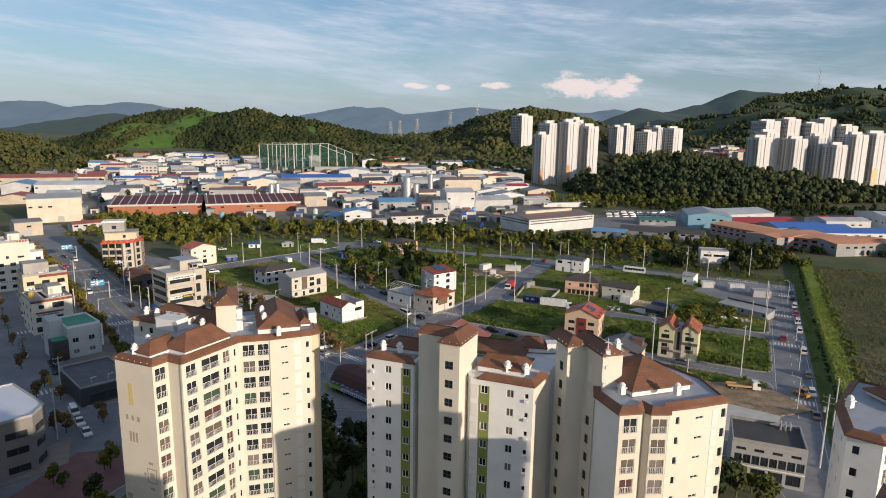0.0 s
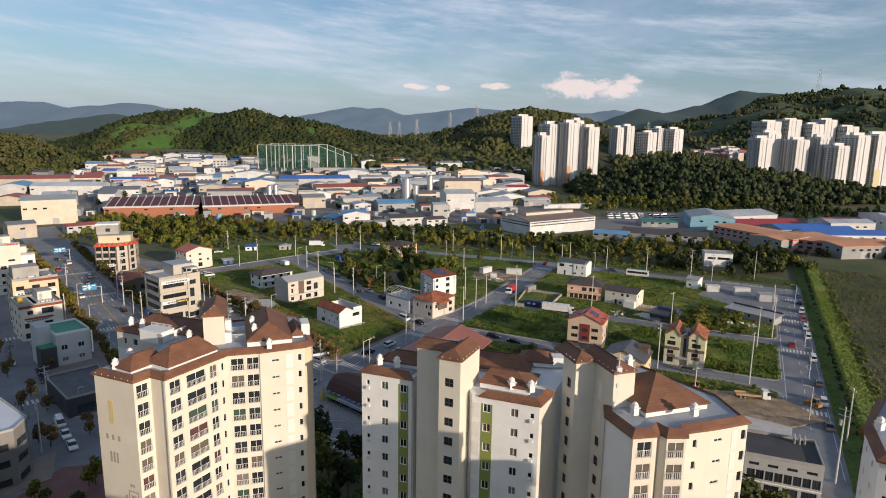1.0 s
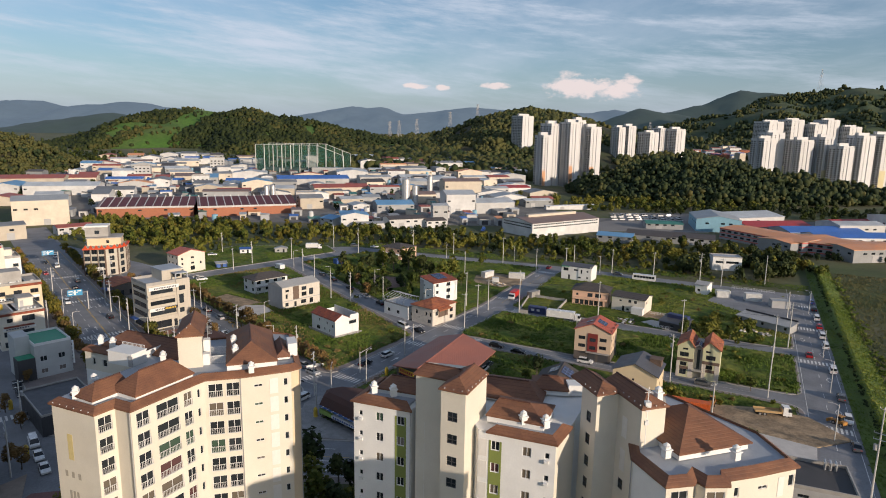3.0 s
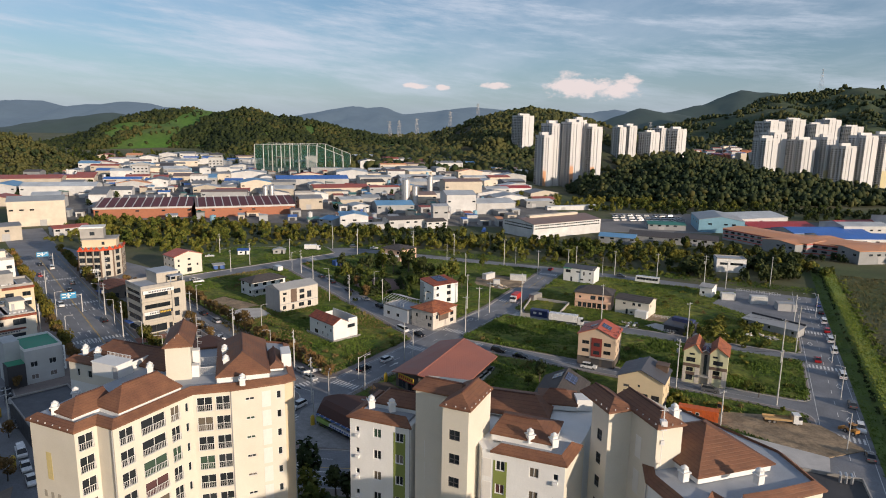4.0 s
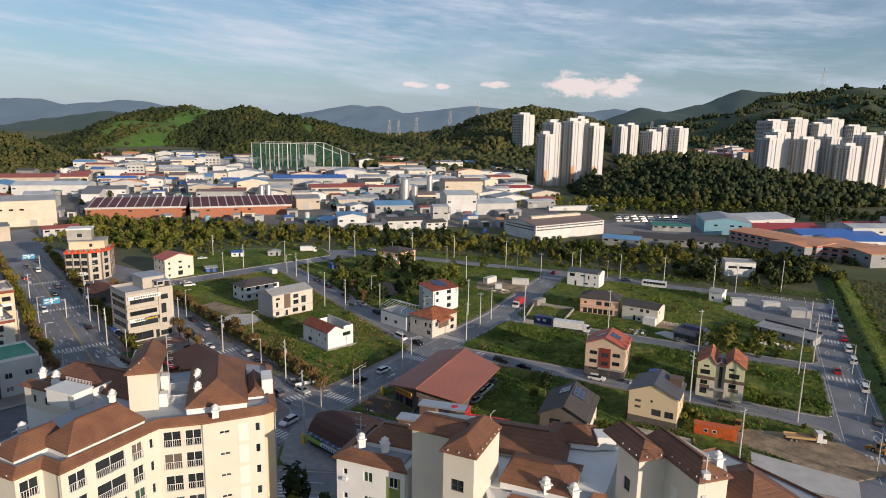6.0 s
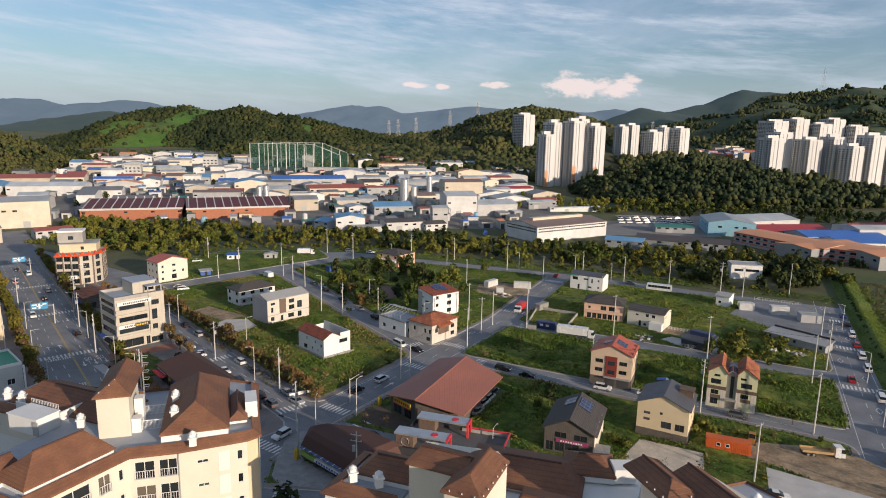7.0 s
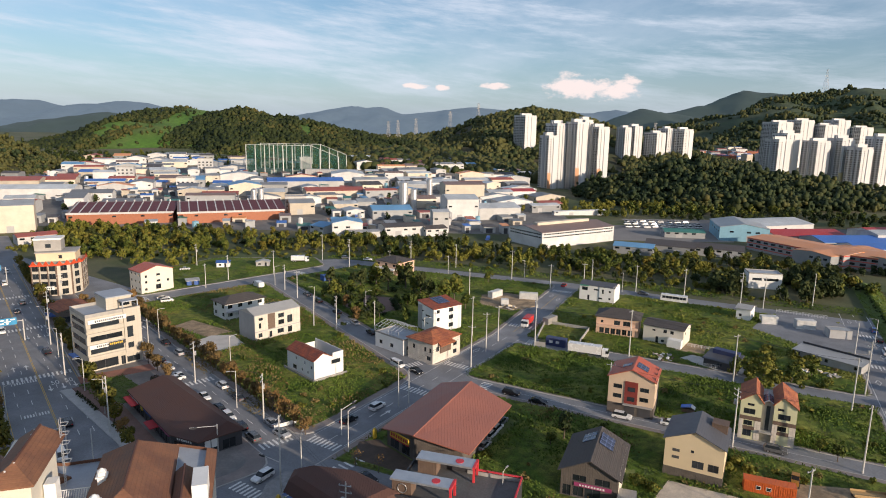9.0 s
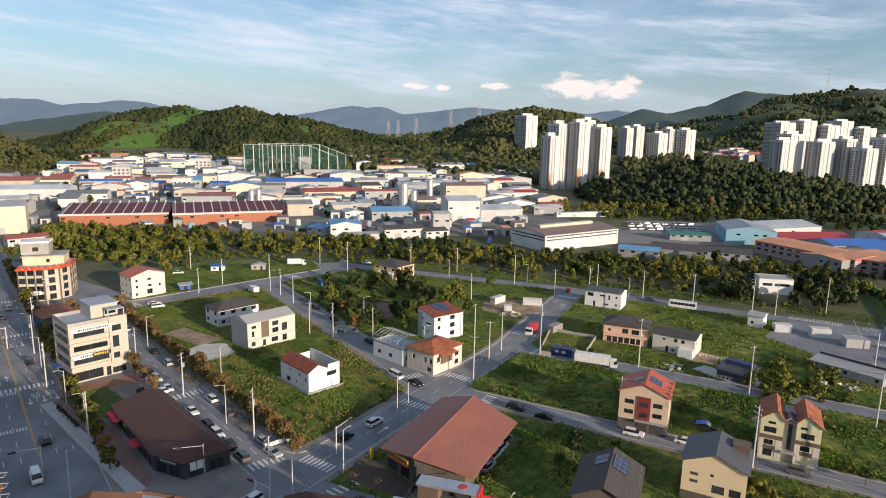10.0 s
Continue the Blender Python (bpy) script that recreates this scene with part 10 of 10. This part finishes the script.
bushes("bushes", [(float(x), float(y), 2.0, 2.2, 0.2) for x, y in ((63, 176), (60.5, 174), (65, 173), (40.5, 168), (42, 166), (88, 222), (92, 220), (96, 222), (100, 219), (104, 224), (97, 227), (90, 227), (106, 217), (110, 221), (86, 229))], LEAF, "tall green shrubs between the plots", 100, 0.28)

# street and plot trees
for t in range(8, 150, 5):
    p, _ = along(EE, t + float(RNG.uniform(-1, 1)), -6.6)
    tree("autumn", p.x, p.y, float(RNG.uniform(0.85, 1.25)))
for t in range(20, 150, 8):
    p, _ = along(EE, t + float(RNG.uniform(-1, 1)), 6.4)
    if clear_of(p.x, p.y, 1.5):
        tree("autumn", p.x, p.y, float(RNG.uniform(0.75, 1.1)))
for t in range(10, 232, 7):
    for o in (10.6, -10.8):
        p, _ = along(MM, t + float(RNG.uniform(-2, 2)), o)
        if clear_of(p.x, p.y, 1.0):
            tree("yellow" if RNG.uniform() < 0.7 else "autumn", p.x, p.y, float(RNG.uniform(0.8, 1.15)))
for x, y, k, s in ((-17, 173, "bare", 1.0), (-12, 170.5, "bare", 0.9), (38, 155, "bare", 1.1), (45, 151.5, "bare", 1.2), (53, 150.5, "bare", 1.3), (20, 157, "bare", 1.0), (12, 158, "bare", 1.0), (27, 156, "bare", 0.9), (28.5, 186, "pine", 0.75), (25, 183, "green", 0.6), (37, 174, "autumn", 0.8),
                   (-22, 316, "pine", 1.3), (-15, 322, "pine", 1.4), (-28, 324, "green", 1.2), (-34, 316, "pine", 1.2), (-8, 312, "pine", 1.1), (-42, 300, "green", 1.1), (-36, 288, "autumn", 1.2), (-22, 276, "pine", 1.0), (-12, 270, "green", 1.0), (-30, 272, "autumn", 1.1), (-6, 284, "green", 1.1), (2, 296, "green", 1.3), (6, 304, "green", 1.3), (-4, 300, "pine", 1.2),
                   (10, 290, "green", 1.1), (-48, 320, "pine", 1.1), (-18, 330, "green", 1.2), (22, 334, "green", 1.0), (86, 178, "green", 0.7), (84.5, 182, "green", 0.55), (86, 226, "green", 0.8), (93, 224, "green", 0.9), (100, 222, "green", 0.9), (108, 226, "green", 0.8), (112, 232, "green", 0.8), (-45, 126, "green", 1.0), (-24, 128, "green", 0.9), (-10, 126, "pine", 0.9), (-15, 120, "green", 0.9), (-30, 122, "green", 0.8), (-18, 112, "pine", 0.8), (-13, 106, "green", 0.8),
                   (108, 150, "autumn", 0.7), (99, 141, "autumn", 0.6), (-14, 131, "pine", 1.1), (-19, 129.5, "pine", 1.0), (-24, 131, "pine", 1.2), (-8, 129, "green", 1.0), (-16, 124, "pine", 1.2), (-21, 121, "green", 1.1), (-11, 118, "pine", 1.1), (-16, 114, "pine", 1.2), (-20, 108, "green", 1.0), (-14, 103, "pine", 1.1), (-9, 110, "pine", 1.0), (-12, 98, "green", 1.0), (-16, 96, "pine", 0.9), (40, 116, "green", 1.0), (44, 110, "pine", 1.1), (49, 113, "green", 1.1), (52, 106, "pine", 1.1), (46, 102, "green", 1.0), (57, 108, "pine", 1.0), (63, 108, "green", 0.9), (42, 94, "pine", 1.0), (48, 92, "green", 1.0), (-1, 128, "green", 0.9), (-68, 96, "green", 0.7), (-62, 104, "pine", 0.8), (-57, 98, "green", 0.9), (47, 128, "green", 0.7), (56, 116, "green", 0.8), (62, 112, "green", 0.8), (-84, 104, "green", 0.8), (-74, 112, "green", 0.7), (-78, 100, "green", 0.8), (-95, 150, "autumn", 0.8), (-78, 138, "autumn", 0.7), (-66, 118, "green", 0.7)):
    tree(k, x, y, s)

# the belt of woodland before the factories
BELT = [(-235, 402), (-60, 398), (-10, 384), (60, 356), (110, 330), (152, 316), (200, 322), (196, 372), (165, 398), (120, 402), (62, 408), (20, 424), (0, 440), (-80, 440), (-180, 472), (-250, 462)]
VAR = [crown_quads(170, 2.7, 4.6, 0.5, 0.42) for _ in range(9)]


def belt(n, mats, seed, label, pts, smin=0.7, smax=1.35):
    r2 = np.random.default_rng(seed)
    P, T = [], Geo()
    xs, ys = [p[0] for p in pts], [p[1] for p in pts]
    m = 0
    while m < n:
        x, y = float(r2.uniform(min(xs), max(xs))), float(r2.uniform(min(ys), max(ys)))
        if not in_poly(pts, x, y) or not clear_of(x, y, 1.5):
            m += 0.2
            continue
        s, a = float(r2.uniform(smin, smax)), float(r2.uniform(0, 6.28))
        q = VAR[int(r2.integers(0, 9))]
        c, si = math.cos(a), math.sin(a)
        rot = np.array([[c, -si, 0], [si, c, 0], [0, 0, float(r2.uniform(0.8, 1.3))]])
        P.append(q @ rot.T * s + np.array([x, y, ground_z(x, y)]))
        T.tube((x, y, ground_z(x, y) - 0.2), (x, y, ground_z(x, y) + 2.4 * s), 0.16 * s, 0.08 * s, 5)
        m += 1
    V, Q = quads_of(np.concatenate(P))
    ob = fast_mesh("woodland", V, Q, mats, label, "woodland")
    T.make("trunks", BARK, ob, "thin brown trunks")


belt(760, LEAF, 3, "belt of mixed green trees before the factories", BELT, 0.55, 1.15)
belt(190, PINEY, 4, "dark evergreen trees in the woodland belt", BELT, 0.6, 1.2)
belt(300, YELLOWG, 5, "yellowing trees in the woodland belt", BELT, 0.5, 1.05)
belt(110, PINEY, 6, "dense dark trees beside the white annex", [(120, 320), (150, 305), (178, 322), (190, 350), (150, 350), (125, 335)], 0.9, 1.5)
belt(60, LEAF, 8, "green trees lining the main road", [(-228, 392), (-150, 352), (-120, 356), (-130, 400), (-230, 420)])
belt(150, LEAF, 9, "mixed trees around the factory yards", [(60, 570), (220, 560), (330, 600), (260, 640), (100, 650), (40, 620)], 0.9, 1.5)
belt(90, PINEY, 12, "dark trees scattered through the industrial estate", [(-420, 520), (60, 500), (80, 700), (-350, 760)], 0.6, 1.1)
belt(70, PINEY, 13, "dark trees along the river bank by the factories", [(196, 372), (215, 360), (330, 345), (330, 352), (215, 372)], 0.5, 0.9)

# fringe of shrubs along the belt and thickets on the plots
rb = np.random.default_rng(31)


def thicket(n, pts, r0, r1, material, label, pad=1.0, dens=70, size=0.34):
    sp, xs, ys = [], [p[0] for p in pts], [p[1] for p in pts]
    for _ in range(n * 6):
        x, y = float(rb.uniform(min(xs), max(xs))), float(rb.uniform(min(ys), max(ys)))
        if in_poly(pts, x, y) and clear_of(x, y, pad):
            r = float(rb.uniform(r0, r1))
            sp.append((x, y, r, r * float(rb.uniform(0.8, 1.3)), ground_z(x, y) + 0.05))
        if len(sp) >= n:
            break
    bushes("bushes", sp, material, label, dens, size)


FR1 = [(-235, 385), (-160, 372), (-112, 380), (-66, 386), (-24, 380), (60, 345), (150, 302), (160, 318), (62, 362), (-20, 396), (-70, 404), (-170, 412), (-235, 410)]
thicket(170, FR1, 0.9, 2.2, LEAF, "green shrubs along the edge of the woodland")
thicket(60, FR1, 0.8, 1.7, YELLOWG, "yellowing shrubs along the edge of the woodland")
thicket(46, [(86, 215), (112, 232), (118, 244), (106, 250), (92, 236)], 1.0, 2.3, LEAF, "dense green thicket behind the twin-gabled house", 0.6)
thicket(18, [(-45, 268), (-10, 262), (8, 300), (-10, 332), (-44, 318)], 1.0, 2.2, PINEY, "dark shrubs of the small park", 0.8)
belt(16, PINEY, 21, "dark trees of the small park", [(-50, 290), (-20, 266), (2, 290), (6, 312), (-16, 334), (-46, 322)], 0.7, 1.1)
belt(14, LEAF, 22, "green trees of the small park", [(-50, 290), (-20, 266), (2, 290), (6, 312), (-16, 334), (-46, 322)], 0.7, 1.15)
belt(150, PINEY, 23, "dark trees along the road below the knoll", [(190, 548), (430, 500), (470, 560), (300, 600), (170, 590)], 0.8, 1.3)
belt(70, LEAF, 24, "green trees along the road below the knoll", [(190, 548), (430, 500), (470, 560), (300, 600), (170, 590)], 0.8, 1.3)
# clipped cone shrubs beside the tiled footway
V, Q = quads_of(leaf_quads(np.stack([rb.normal(size=90) * 0.22, rb.normal(size=90) * 0.22, rb.uniform(0.15, 1.3, 90)], 1), 0.13, 0.2))
V[:, :2] *= (1.15 - V[:, 2:3] / 1.5)
cs = fast_mesh("crown", V, Q, PINEY, "", "")
cm = cs.data
bpy.data.objects.remove(cs)
stem = shared("shrub stem", lambda: Geo().tube((0, 0, 0), (0, 0, 0.5), 0.05, 0.03, 5).make("trunk", BARK))
for k in range(16):
    x, y = -92.5 + k * 1.35 + (7.0 if k > 7 else 0), 205.6 - k * 1.27 - (6.6 if k > 7 else 0)
    t = thing("shrub", pose(x, y, 0.24, 0, 0, k * 50), "small dark green clipped cone shrub by the footway", "shrub", "cone shrubs of the footway")
    put("trunk", stem, Matrix(), t)
    put("crown", cm, Matrix(), t)

for x, y, k, s2 in ((-82.1, 119.5, "green", 0.6), (-71.5, 110.8, "green", 0.55), (-66.9, 117.4, "green", 0.6), (-89.1, 148.0, "autumn", 0.9), (-79.8, 140.7, "autumn", 0.8), (-83.6, 132.7, "autumn", 1.0), (-92, 152, "autumn", 0.8), (-104, 158, "autumn", 0.8), (-110, 176, "autumn", 0.7), (-122, 178, "bare", 1.0), (-128, 186, "bare", 1.0), (-98, 162, "bare", 0.9), (-118, 170, "autumn", 0.9), (-124, 180, "bare", 1.1), (-133, 189, "autumn", 0.9), (-141, 199, "bare", 1.1), (-149, 209, "autumn", 0.9), (-158, 221, "bare", 1.0), (-166, 231, "autumn", 1.0), (-101, 150, "autumn", 1.0), (-94, 140, "bare", 1.0), (-87, 134, "autumn", 0.8), (-136, 178, "autumn", 0.8), (-146, 190, "autumn", 0.8)):
    if clear_of(x, y, 0.5):
        tree(k, x, y, s2)

belt(260, PINEY, 41, "dark trees behind the industrial estate", [(-600, 845), (60, 845), (60, 930), (-250, 980), (-640, 980)], 0.9, 1.5)
belt(120, LEAF, 42, "green trees behind the industrial estate", [(-600, 845), (60, 845), (60, 930), (-250, 980), (-640, 980)], 0.9, 1.5)
